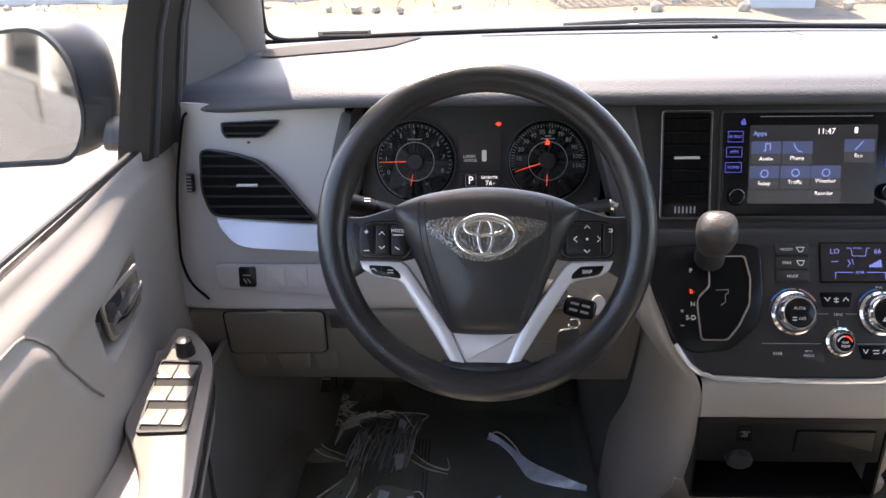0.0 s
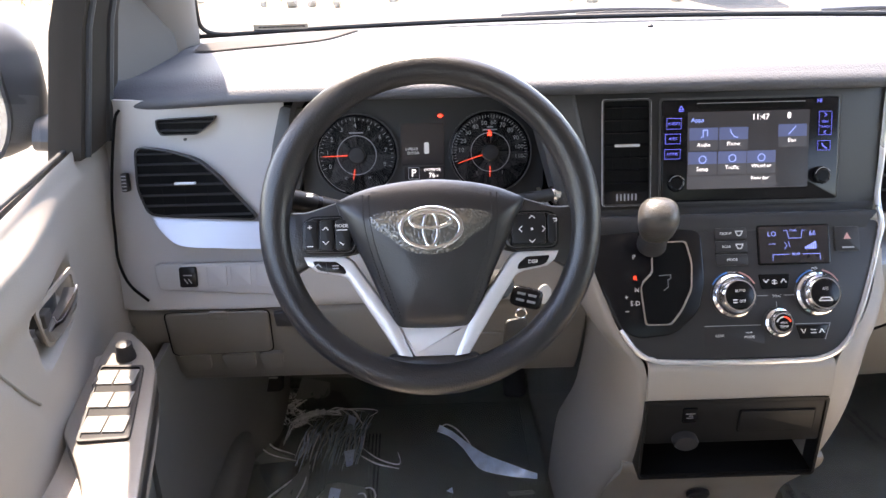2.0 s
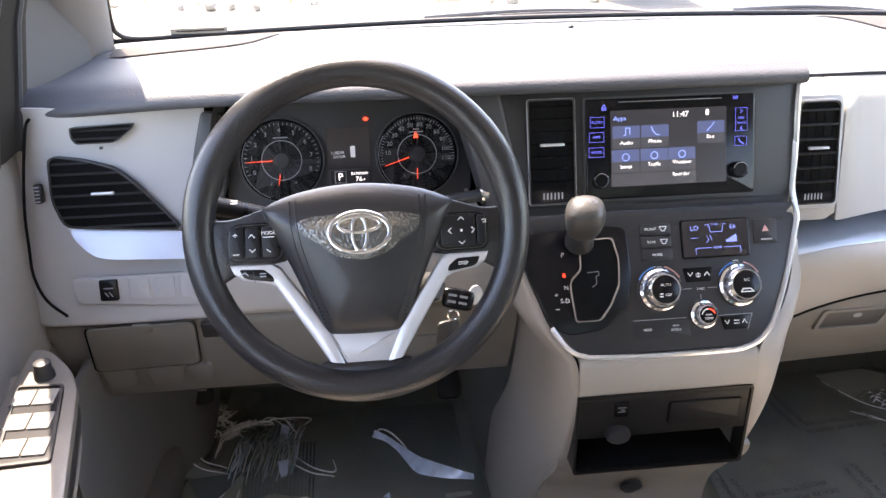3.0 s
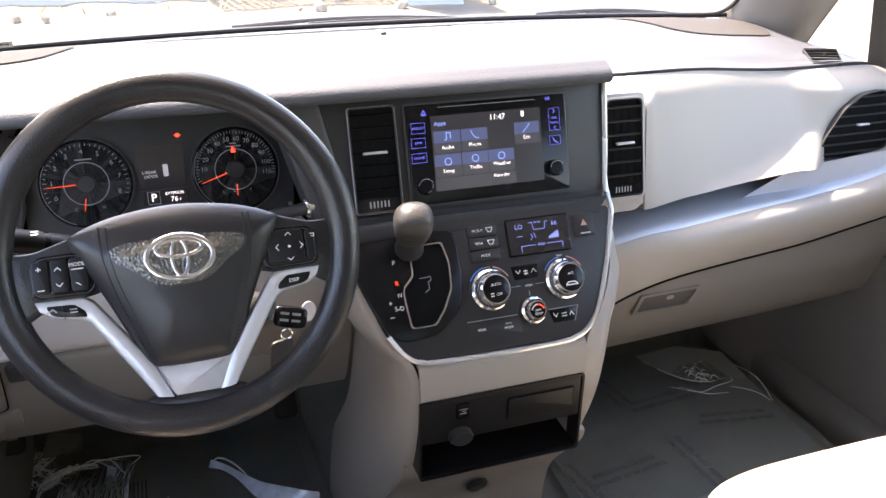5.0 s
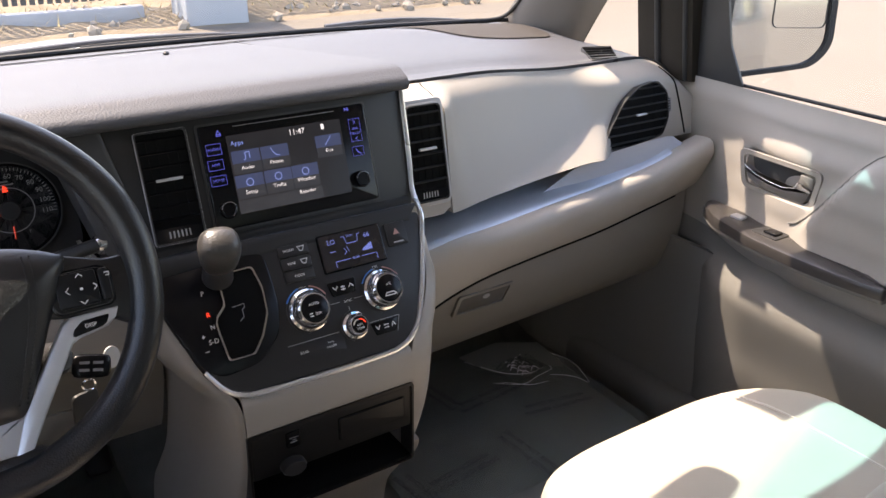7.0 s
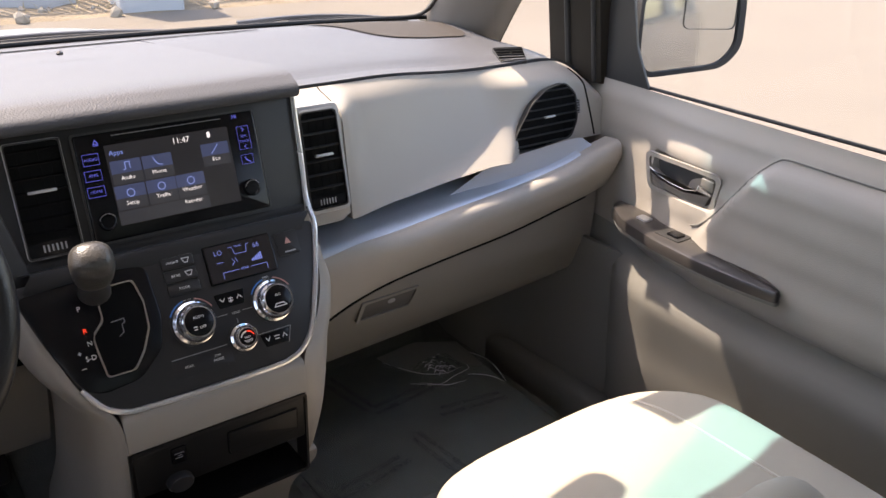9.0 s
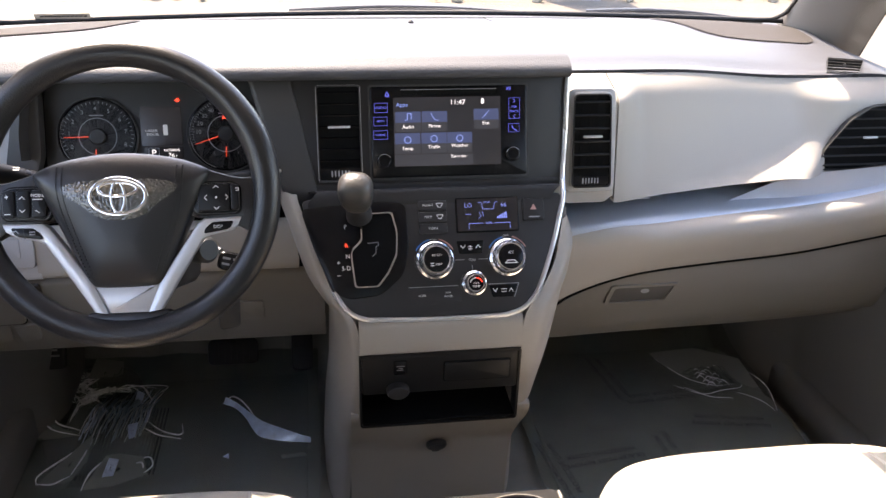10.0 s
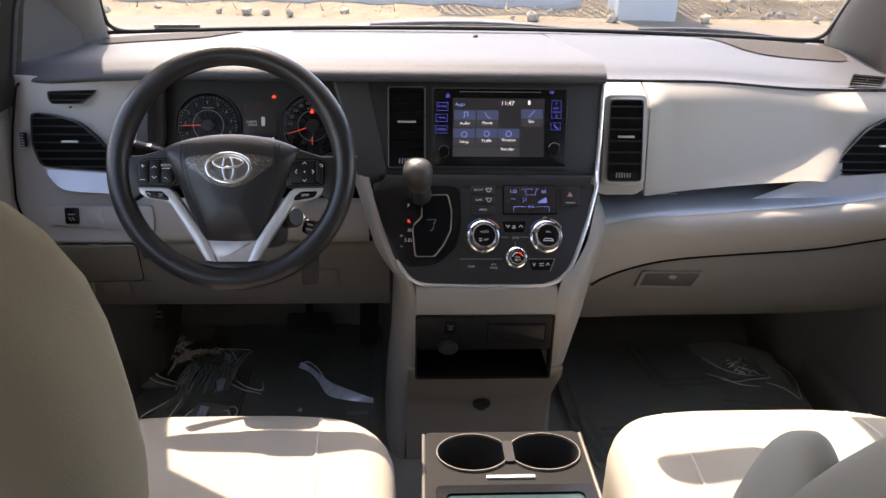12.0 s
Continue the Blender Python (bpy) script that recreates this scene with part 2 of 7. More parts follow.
def tube(points, radii, seg=12, bm=None, closed=False, flat=1.0, up=(0, 0, 1)):
    """A round (or flattened) bar along a line."""
    bm = bm or bmesh.new()
    p = [Vector(q) for q in points]
    k = len(p)
    if not isinstance(radii, (list, tuple)):
        radii = [radii] * k
    rings, side = [], None
    for i in range(k):
        if closed:
            d = p[(i + 1) % k] - p[i - 1]
        else:
            d = p[min(i + 1, k - 1)] - p[max(i - 1, 0)]
        d = d.normalized()
        if side is None:
            ref = Vector(up) if abs(d.dot(Vector(up))) < 0.95 else Vector((1, 0, 0))
            side = d.cross(ref).normalized()
        side = (side - d * side.dot(d)).normalized()
        top = side.cross(d)
        rings.append([bm.verts.new(p[i] + (side * math.cos(2 * math.pi * j / seg) + top * flat * math.sin(2 * math.pi * j / seg)) * radii[i]) for j in range(seg)])
    for i in range(k if closed else k - 1):
        a, b = rings[i], rings[(i + 1) % k]
        for j in range(seg):
            bm.faces.new((a[j - 1], a[j], b[j], b[j - 1]))
    if not closed:
        bm.faces.new(rings[0])
        bm.faces.new(rings[-1][::-1])
    return bm


def lathe(profile, m, seg=32, bm=None):
    """A turned body: (radius, height) pairs round the frame's axis."""
    bm = bm or bmesh.new()
    rings = [[bm.verts.new(m @ Vector((r * math.cos(2 * math.pi * j / seg), r * math.sin(2 * math.pi * j / seg), n))) for j in range(seg)] for r, n in profile]
    for a, b in zip(rings, rings[1:]):
        for j in range(seg):
            bm.faces.new((a[j - 1], a[j], b[j], b[j - 1]))
    bm.faces.new(rings[0][::-1])
    bm.faces.new(rings[-1])
    return bm


def sheet(rows, bm=None, thick=0.0):
    """A skin over rows of points; thick: how far it goes in behind its face."""
    bm = bm or bmesh.new()
    v = [[bm.verts.new(p) for p in r] for r in rows]
    for a, b in zip(v, v[1:]):
        for i in range(len(a) - 1):
            bm.faces.new((a[i], a[i + 1], b[i + 1], b[i]))
    if thick:
        # a second skin behind the first, closed round its rim
        bmesh.ops.recalc_face_normals(bm, faces=bm.faces)
        bm.normal_update()
        mean = sum((f.normal for f in bm.faces), Vector())
        if mean.dot(Vector((0, -1, 0.6))) < 0:
            bmesh.ops.reverse_faces(bm, faces=bm.faces)
            bm.normal_update()
        back = [[bm.verts.new(p.co - p.normal * thick) for p in r] for r in v]
        for a, b in zip(back, back[1:]):
            for i in range(len(a) - 1):
                bm.faces.new((a[i], b[i], b[i + 1], a[i + 1]))
        loop = lambda g: g[0][:-1] + [r[-1] for r in g[:-1]] + g[-1][:0:-1] + [r[0] for r in g[:0:-1]]
        a, b = loop(v), loop(back)
        for i in range(len(a)):
            bm.faces.new((a[i - 1], a[i], b[i], b[i - 1]))
    return bm


def loft(sections, along=5, across=4, thick=0.0):
    """A smooth skin through cross-sections, each an x and a line of (y, z)."""
    lines = [spline([(x, y, z) for y, z in prof], across) for x, prof in sections]
    cols = [spline([ln[i] for ln in lines], along) for i in range(len(lines[0]))]
    return sheet([[c[j] for c in cols] for j in range(len(cols[0]))], thick=thick)


def soft_box(m, size, power=4.0, cuts=10, shape=None):
    """A rounded, stuffed body; shape bends its points, given in -1..1."""
    bm = bmesh.new()
    bmesh.ops.create_cube(bm, size=2)
    bmesh.ops.subdivide_edges(bm, edges=bm.edges[:], cuts=cuts, use_grid_fill=True)
    for v in bm.verts:
        c = v.co
        s = (abs(c.x) ** power + abs(c.y) ** power + abs(c.z) ** power) ** (1 / power)
        c = c / s
        if shape:
            c = shape(c.copy())
        v.co = m @ Vector((c.x * size[0] / 2, c.y * size[1] / 2, c.z * size[2] / 2))
    return bm


def letters(items, m, mat, parent, name="lettering", depth=0.0006):
    """Printed words: (text, size, u, v) each centred in the frame m, as one mesh."""
    bm = bmesh.new()
    for text, size, u, v in items:
        c = bpy.data.curves.new("t", "FONT")
        c.body, c.size, c.align_x, c.align_y = text, size * 1.35, "CENTER", "CENTER"
        c.resolution_u = 2
        o = bpy.data.objects.new("t", c)
        scene.collection.objects.link(o)
        me = bpy.data.meshes.new_from_object(o.evaluated_get(bpy.context.evaluated_depsgraph_get()))
        base = [bm.verts.new(m @ Vector((p.co.x + u, p.co.y + v, depth))) for p in me.vertices]
        for f in me.polygons:
            try:
                bm.faces.new([base[i] for i in f.vertices])
            except ValueError:
                pass
        bpy.data.objects.remove(o)
        bpy.data.curves.remove(c)
        bpy.data.meshes.remove(me)
    return tagged(part(name, bm, mat, parent, smooth=0), kind="stuff")


def strokes(lines, width, m, mat, parent, name="marking", depth=0.0007):
    """Printed lines: each a row of points, drawn as thin bars of that width."""
    bm = bmesh.new()
    for pts in lines:
        pts = [Vector(p) for p in pts]
        for a, b in zip(pts, pts[1:]):
            d = (b - a).normalized()
            s = Vector((-d.y, d.x)) * width / 2
            e = d * width * 0.4
            bm.faces.new([bm.verts.new(m @ Vector((q.x, q.y, depth))) for q in (a - s - e, b - s + e, b + s + e, a + s - e)])
    return tagged(part(name, bm, mat, parent, smooth=0), kind="stuff")


def arc(cx, cy, r, a0, a1, seg=12):
    return [(cx + r * math.cos(radians(a0 + (a1 - a0) * i / seg)), cy + r * math.sin(radians(a0 + (a1 - a0) * i / seg))) for i in range(seg + 1)]


XC = 0.44  # the car's centre line


def mirrored(x):
    return 2 * XC - x

# ---- outside ----
def concrete_lot():
    m = material("pale_concrete", (0.150, 0.131, 0.108), 0.85, spec=0.2, grain=0.5, grain_size=0.03, mottle=0.12, mottle_size=1.5)
    bm = bmesh.new()
    for x0, y0, x1, y1 in ((-2500, -2500, 2500, 7.35), (-2500, 7.35, 2500, 2500)):
        nx = ny = 8
        sheet([[(x0 + (x1 - x0) * i / nx, y0 + (y1 - y0) * j / ny, 0) for i in range(nx + 1)] for j in range(ny + 1)], bm)
    bmesh.ops.remove_doubles(bm, verts=bm.verts, dist=0.001)
    structure("ground", bm, m, "pale sunlit concrete parking lot", "ground", 0)
    dirt = material("dry_dirt", (0.20, 0.162, 0.115), 0.95, spec=0.1, grain=1.0, grain_size=0.05, mottle=0.4, mottle_size=0.35)
    rows = []
    for j in range(26):
        y = 7.35 + j * 0.14
        rows.append([(x * 0.14 - 14, y, -0.012 + min(1, j / 4) * (0.08 + 0.05 * noise.noise((x * 0.3, j * 0.35, 0)) + 0.025 * noise.noise((x * 1.3, j * 1.3, 3)))) for x in range(230)])
    structure("dirt_verge", sheet(rows), dirt, "dry dirt verge with scattered straw and stones", "verge")
    rng = random.Random(4)
    straw = bmesh.new()
    for _ in range(2600):
        x, y = rng.uniform(-9, 12), rng.uniform(7.5, 10.4)
        a, h, w = rng.uniform(0, 6.28), rng.uniform(0.02, 0.13), rng.uniform(0.004, 0.012)
        lean = rng.uniform(0.3, 1.6) * h
        p = Vector((x, y, 0.05))
        q = p + Vector((math.cos(a) * lean, math.sin(a) * lean, h))
        s = Vector((-math.sin(a), math.cos(a), 0)) * w
        straw.faces.new([straw.verts.new(v) for v in (p - s, p + s, q)])
    tagged(link_mesh("dry_grass", straw, material("straw", (0.30, 0.23, 0.12), 0.9, mottle=0.3, mottle_size=0.3), None, "", 0), "dry straw coloured weeds on the dirt verge", "grass", kind="stuff")
    stones = bmesh.new()
    for _ in range(420):
        x, y, r = rng.uniform(-9, 10), rng.uniform(7.4, 9.6), rng.uniform(0.02, 0.07)
        before = len(stones.verts)
        bmesh.ops.create_icosphere(stones, subdivisions=1, radius=r, matrix=Matrix.Translation((x, y, 0.04)))
        stones.verts.ensure_lookup_table()
        for v in stones.verts[before:]:
            v.co += Vector((rng.uniform(-1, 1), rng.uniform(-1, 1), rng.uniform(-1, 0.5))) * r * 0.3
    tagged(link_mesh("stones", stones, material("pale_stone", (0.24, 0.21, 0.17), 0.9, mottle=0.3, mottle_size=0.1), None, "", 0), "pale broken stones on the dirt verge", "stones", kind="stuff")
    kerb = bmesh.new()
    plate(rounded([(7.9, 0), (8.05, 0), (8.05, 0.17), (7.92, 0.17)], 0.02, 2), -12, 2.2, Matrix(((0, 0, 1, 0), (1, 0, 0, 0), (0, 1, 0, 0), (0, 0, 0, 1))), kerb)
    structure("kerb", kerb, material("kerb_concrete", (0.30, 0.31, 0.32), 0.85, grain=0.4, grain_size=0.01, mottle=0.12), "pale grey concrete kerb along the dirt verge", "kerb")
    slat_mat = material("grey_fence_slats", (0.09, 0.085, 0.08), 0.7, mottle=0.2, mottle_size=0.5)
    post_mat = material("galvanised_post", (0.42, 0.43, 0.44), 0.45, metal=0.6, mottle=0.1)
    fence = thing("slatted_fence", "dark grey slatted chain link fence along the verge", "fence")
    for i in range(5):
        part("post", tube([(0.3 + i * 2.6, 8.62, 0), (0.3 + i * 2.6, 8.62, 1.9)], 0.03, 8), post_mat, fence)
    for z in (0.25, 1.85):
        part("rail", tube([(0.2, 8.60, z), (11, 8.60, z)], 0.02, 8), post_mat, fence)
    bm = bmesh.new()
    for i in range(132):
        x = 0.35 + i * 0.08
        plate(rrect(x, 1.0, 0.052, 1.7, 0.004, 1), 0, 0.006, plane_at((0, 8.58 + 0.012 * (i % 2), 0)), bm)
    tagged(part("slats", bm, slat_mat, fence, "close upright grey slats"), kind="stuff")
    block = thing("concrete_block", "large white painted concrete block on the verge", "block")
    bm = plate(rrect(0, 0, 0.62, 0.5, 0.03), 0, 1.05, Matrix.Translation((2.80, 7.75, 0)), edge=0.03)
    part("block", bm, material("white_block", (0.34, 0.36, 0.38), 0.8, grain=0.4, grain_size=0.01, mottle=0.08), block)


concrete_lot()


# ---- the car's shell ----
CABIN["fuller"] = True


def base_y(x):
    return 1.155 - 0.115 * ((x - XC) / 0.91) ** 2


def glass_point(u, v):
    """A point of the windshield: u from -1 to 1 across, v from 0 at its foot to 1 at the roof."""
    half = 0.935 - 0.20 * v
    x = XC + u * half
    foot = Vector((x, base_y(x), 1.105))
    head = Vector((x, 0.30 - 0.08 * u * u, 1.615 - 0.02 * u * u))
    p = foot.lerp(head, v)
    return p + Vector((0, 0.35, 1)).normalized() * 0.035 * math.sin(math.pi * v)


def shell():
    rows = [[glass_point(-1 + 2 * i / 28, -0.04 + 1.16 * j / 16) for i in range(29)] for j in range(17)]
    pane = structure("window_1", sheet(rows), WINDSHIELD, "clear raked windshield with a green shade band", "windshield")
    pane.visible_shadow = True
    seal = bmesh.new()
    tube([glass_point(-1 + 2 * i / 40, 0.012) + Vector((0, -0.01, -0.004)) for i in range(41)], 0.006, 8, seal)
    for side in (-1, 1):
        run = [glass_point(side * u, v) + Vector((0, -0.010, -0.004)) for u, v in ((0.90, 0.012), (0.945, 0.020), (0.968, 0.045), (0.976, 0.09), (0.978, 0.2), (0.978, 0.4), (0.978, 0.7), (0.975, 0.93))]
        tube(spline(run, 5), 0.005, 8, seal)
    structure("trim_seal", seal, RUBBER, "black rubber seal at the windshield's foot", "seal")
    # roof lining and its outer skin
    rows = []
    for j in range(13):
        y = 0.225 - j * 0.30
        rows.append([(XC + u * (0.78 + 0.08 * min(1, j / 4)), y - 0.02 * u * u * max(0, 1 - j / 3), 1.64 + 0.08 * min(1, (j + 0.3) / 3) - 0.09 * abs(u) ** 4) for u in [k / 8 - 1 for k in range(17)]])
    structure("ceiling", sheet(rows, thick=0.03), HEADLINER, "beige fabric roof lining", "ceiling")
    # floor pan with toe board
    prof = [(-3.0, 0.32), (-0.2, 0.32), (0.45, 0.32), (0.76, 0.325), (0.88, 0.40), (1.0, 0.62), (1.05, 0.95)]
    structure("floor", loft([(x, prof) for x in (-0.46, XC, 1.32)], 4, 4, 0.02), CARPET, "dark grey carpeted car floor", "floor")
    for side, name in ((-1, "wall_left"), (1, "wall_right")):
        x = XC + side * 0.92
        y0 = -0.78 if side < 0 else -0.75
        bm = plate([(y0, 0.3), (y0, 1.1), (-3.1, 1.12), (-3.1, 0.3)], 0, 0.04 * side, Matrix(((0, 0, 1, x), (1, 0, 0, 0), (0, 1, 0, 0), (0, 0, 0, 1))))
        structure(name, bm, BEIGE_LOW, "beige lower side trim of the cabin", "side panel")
        posts = bmesh.new()
        for y, z0, y1 in ((-0.78, 1.05, -0.86), (-2.0, 1.05, -2.0), (-3.05, 1.05, -2.9)):
            tube([(x, y, z0), (x - side * 0.10, y1, 1.68)], [0.075, 0.065], 10, posts, flat=0.5)
        structure("trim_pillars", posts, BEIGE, "beige window pillars of the cabin", "pillar")
        rows = [[(XC + side * (0.985 - 0.02 * (j / 5) ** 2 - 0.03 * (1 - j / 5)), y0 - 0.01 - i * 0.26, 0.32 + j * 0.155) for i in range(11)] for j in range(6)]
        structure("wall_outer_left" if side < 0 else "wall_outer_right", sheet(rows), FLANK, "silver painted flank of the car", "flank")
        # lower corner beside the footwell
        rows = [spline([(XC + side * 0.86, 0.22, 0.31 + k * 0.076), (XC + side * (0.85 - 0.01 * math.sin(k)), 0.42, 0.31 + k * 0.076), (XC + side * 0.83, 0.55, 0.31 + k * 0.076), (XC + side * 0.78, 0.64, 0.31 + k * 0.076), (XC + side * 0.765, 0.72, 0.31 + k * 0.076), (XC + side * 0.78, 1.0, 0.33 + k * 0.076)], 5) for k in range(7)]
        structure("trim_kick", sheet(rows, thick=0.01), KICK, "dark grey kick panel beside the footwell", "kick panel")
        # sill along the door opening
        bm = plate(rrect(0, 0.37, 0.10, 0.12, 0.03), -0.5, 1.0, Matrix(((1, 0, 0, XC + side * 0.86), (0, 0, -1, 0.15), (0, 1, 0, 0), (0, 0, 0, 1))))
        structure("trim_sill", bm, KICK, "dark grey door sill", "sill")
    # dark privacy glass behind the front doors
    for side, name in ((-1, "window_4"), (1, "window_5")):
        x = XC + side * 0.92
        rows = [[(x - side * 0.10 * j / 4, (-0.80 if side > 0 else -2.0) - i * (0.28 if side > 0 else 0.13), 1.08 + j * 0.155) for i in range(9)] for j in range(5)]
        structure(name, sheet(rows), PRIVACY, "dark tinted rear side window", "window")
    rows = [[(XC - 0.92 + i * 0.23, -3.08 + j * 0.04, 1.10 + j * 0.15) for i in range(9)] for j in range(5)]
    structure("window_6", sheet(rows), PRIVACY, "dark tinted tailgate window", "window")
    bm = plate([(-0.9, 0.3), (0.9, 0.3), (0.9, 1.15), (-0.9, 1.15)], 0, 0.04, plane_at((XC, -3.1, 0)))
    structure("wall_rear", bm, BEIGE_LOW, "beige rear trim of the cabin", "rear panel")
    for z in (0.0,):
        wall = bmesh.new()
        plate([(-0.93, 0.35), (0.93, 0.35), (0.93, 1.06), (-0.93, 1.06)], 0, 0.03, plane_at((XC, 1.06, 0)), wall)
        structure("wall_front", wall, KICK, "dark bulkhead behind the dashboard", "bulkhead")
    # bonnet and scuttle
    rows = []
    for j in range(12):
        v = j / 11
        y = 1.10 + v * 0.95
        rows.append([(XC + u * 0.93, y - 0.20 * u * u * (0.4 + v), 1.082 - 0.055 * v - 0.16 * v ** 4 - 0.05 * u * u * (0.5 + v) + 0.012 * math.cos(u * 5)) for u in [k / 10 - 1 for k in range(21)]])
    bonnet = thing("bonnet", "bright silver car bonnet in full sun", "bonnet")
    part("panel", sheet(rows, thick=0.02), BODY, bonnet)
    for k, (x0, x1) in enumerate(((0.18, 0.78), (0.92, 1.30))):
        wiper = thing("windshield_wiper", "black windshield wiper resting at the foot of the glass", "wiper", "windshield wipers")
        line = [(x0 + (x1 - x0) * i / 8, base_y(x0 + (x1 - x0) * i / 8) + 0.07 - 0.05 * i / 8, 1.098 + 0.012 * math.sin(i / 8 * 3)) for i in range(9)]
        part("arm", tube(line, [0.012 - 0.0007 * i for i in range(9)], 8, flat=0.6), BLACK, wiper)
        part("blade", tube([Vector(p) + Vector((0.02, -0.015, -0.006)) for p in line[2:]], 0.006, 6), RUBBER, wiper)


shell()


def sticker(u0, u1, v0, v1, lean):
    """An unseen strip added on the inside of the windshield to block part of the sun."""
    st = thing("sun_blocker", "unseen dark strip added at the upper windshield to block sun", "sticker", "windshield stickers")
    rows = []
    for j in range(5):
        row = []
        for i in range(9):
            u = u0 + (u1 - u0) * i / 8
            row.append(glass_point(u, v0 + (v1 - v0) * j / 4 + lean * (u - u0)) + Vector((0, -0.003, -0.003)))
        rows.append(row)
    part("film", sheet(rows, thick=0.0006), RUBBER, st)


# added sun blockers: the gaps between them leave sun stripes on the passenger side
for band in ((0.78, 0.98, 0.553, 0.618, 0.04), (0.78, 0.98, 0.672, 0.728, 0.04), (0.72, 0.935, 0.825, 1.04, 0.03), (0.937, 0.985, 0.835, 0.925, 0.03), (0.46, 0.60, 0.860, 0.950, 0.1)):
    sticker(*band)


def pillar_trim(side):
    """The moulded cover of a windscreen pillar."""
    rows = []
    for j in range(15):
        v = -0.02 + 1.12 * j / 14
        e = glass_point(side * (0.985 - 1.7 * max(0, v - 0.95)), v)
        wide = 1.0 + 1.3 * max(0, 0.25 - v)
        rows.append(spline([e + Vector((0, 0.01, 0)), e + Vector((-side * 0.006, -0.035 * wide, -0.008)), e + Vector((side * 0.012, -0.085 * wide, -0.022)), e + Vector((side * 0.05, -0.13 * wide, -0.035)), e + Vector((side * 0.10, -0.14 * wide, -0.03))] + ([e + Vector((-0.115, -0.19, -0.03)), e + Vector((-0.125, -0.26, -0.02))] if side < 0 and v > 0.1 else [e + Vector((side * 0.101, -0.142 * wide, -0.03)), e + Vector((side * 0.102, -0.144 * wide, -0.03))]), 4))
    structure("trim_pillar_left" if side < 0 else "trim_pillar_right", sheet(rows, thick=0.004), PILLAR, "cream moulded windshield pillar cover, darkened for its shade", "pillar")


pillar_trim(-1)
pillar_trim(1)
structure("trim_quarter_left", plate(rounded([(0.43, 1.075), (0.86, 1.075), (0.82, 1.20), (0.70, 1.42), (0.47, 1.43)], 0.03), 0.0, 0.008, Matrix(((0, 0, -1, -0.470), (1, 0, 0, 0), (0, 1, 0, 0), (0, 0, 0, 1))), edge=0.003), QUARTER, "grey moulded cover beside the window post", "pillar")


# ---- dashboard ----
dash = thing("dashboard", "grey and beige moulded dashboard of a minivan", "dashboard")


def lip_at(x):
    """Where the passenger pad's front edge lies: its depth and height."""
    return 0.462 - 0.004 * ease(0.85, 1.05, x), 1.132 - 0.012 * ease(0.85, 1.08, x) - 4.0 * max(0, x - 1.24) ** 2


def top_section(x):
    """The dash top's profile at x: the rolled lip, the pad and its run under the glass."""
    e = abs(x - XC) / 0.9
    if x < 0.633:
        lip_y = 0.318 + 0.085 * max(0, (-0.12 - x) / 0.30)
        lip_z = 1.166 - 0.034 * max(0, (-0.12 - x) / 0.30) ** 1.2
        puff = 0.026
    else:
        lip_y, lip_z = lip_at(x)
        puff = 0.0005
    drop = 0.02 * e ** 6
    b = base_y(x)
    return [(lip_y + 0.045, lip_z - 0.004), (lip_y + 0.008, lip_z - 0.002), (lip_y - 0.004, lip_z + puff * 0.35), (lip_y + 0.010, lip_z + puff * 0.85), (lip_y + 0.06, lip_z + puff + 0.004),
            (0.58, (1.172 if x < 0.633 else 1.142 - 0.010 * ease(0.9, 1.1, x)) - drop * 1.6), (0.76, (1.150 if x < 0.633 else 1.136 - 0.006 * ease(0.9, 1.1, x)) - drop * 1.4), (0.92, 1.128 - drop), (b - 0.03, 1.104 - drop * 0.5), (b + 0.03, 1.095)]


part("top_pad", loft([(x, top_section(x)) for x in (-0.475, -0.44, -0.36, -0.24, -0.12, 0.05, 0.20, 0.36, 0.50, 0.600, 0.6325)], 4, 5, 0.008), DASH, dash, "grey grained soft dash top")
part("passenger_top_pad", loft([(x, top_section(x)) for x in (0.6335, 0.67, 0.75, 0.88, 1.02, 1.14, 1.24, 1.31, 1.355)], 4, 5, 0.008), DASH, dash, "grey grained soft dash top")


def pad_z(x, y):
    """The dash top's height."""
    s = top_section(x)
    for (y0, z0), (y1, z1) in zip(s[4:], s[5:]):
        if y0 <= y <= y1:
            return z0 + (z1 - z0) * (y - y0) / (y1 - y0)
    return s[4][1]


from mathutils.bvhtree import BVHTree

SKINS = []


def surface_z(x, y, default):
    """The height of the topmost registered skin under a point."""
    best = default
    for tree in SKINS:
        hit = tree.ray_cast(Vector((x, y, 3)), Vector((0, 0, -1)))
        if hit[0] is not None:
            best = hit[0].z
    return best


for ob in dash.children:
    if "top_pad" in ob.name:
        SKINS.append(BVHTree.FromPolygons([v.co for v in ob.data.vertices], [p.vertices for p in ob.data.polygons]))


def draped(outline, rise, mat, name, label=""):
    """A thin insert that follows the dash top."""
    bm = bmesh.new()
    outline = [fuller((x, y, 1.13)) for x, y in outline]
    face = bm.faces.new([bm.verts.new((p.x, p.y, 0)) for p in outline])
    bmesh.ops.triangulate(bm, faces=[face])
    for _ in range(5):
        bmesh.ops.subdivide_edges(bm, edges=[e for e in bm.edges if e.calc_length() > 0.02], cuts=1)
        bmesh.ops.triangulate(bm, faces=bm.faces[:])
    for v in bm.verts:
        v.co.z = surface_z(v.co.x, v.co.y, pad_z(v.co.x, v.co.y)) + rise
    CABIN["fuller"] = False
    ob = part(name, bm, mat, dash, label)
    CABIN["fuller"] = True
    return ob


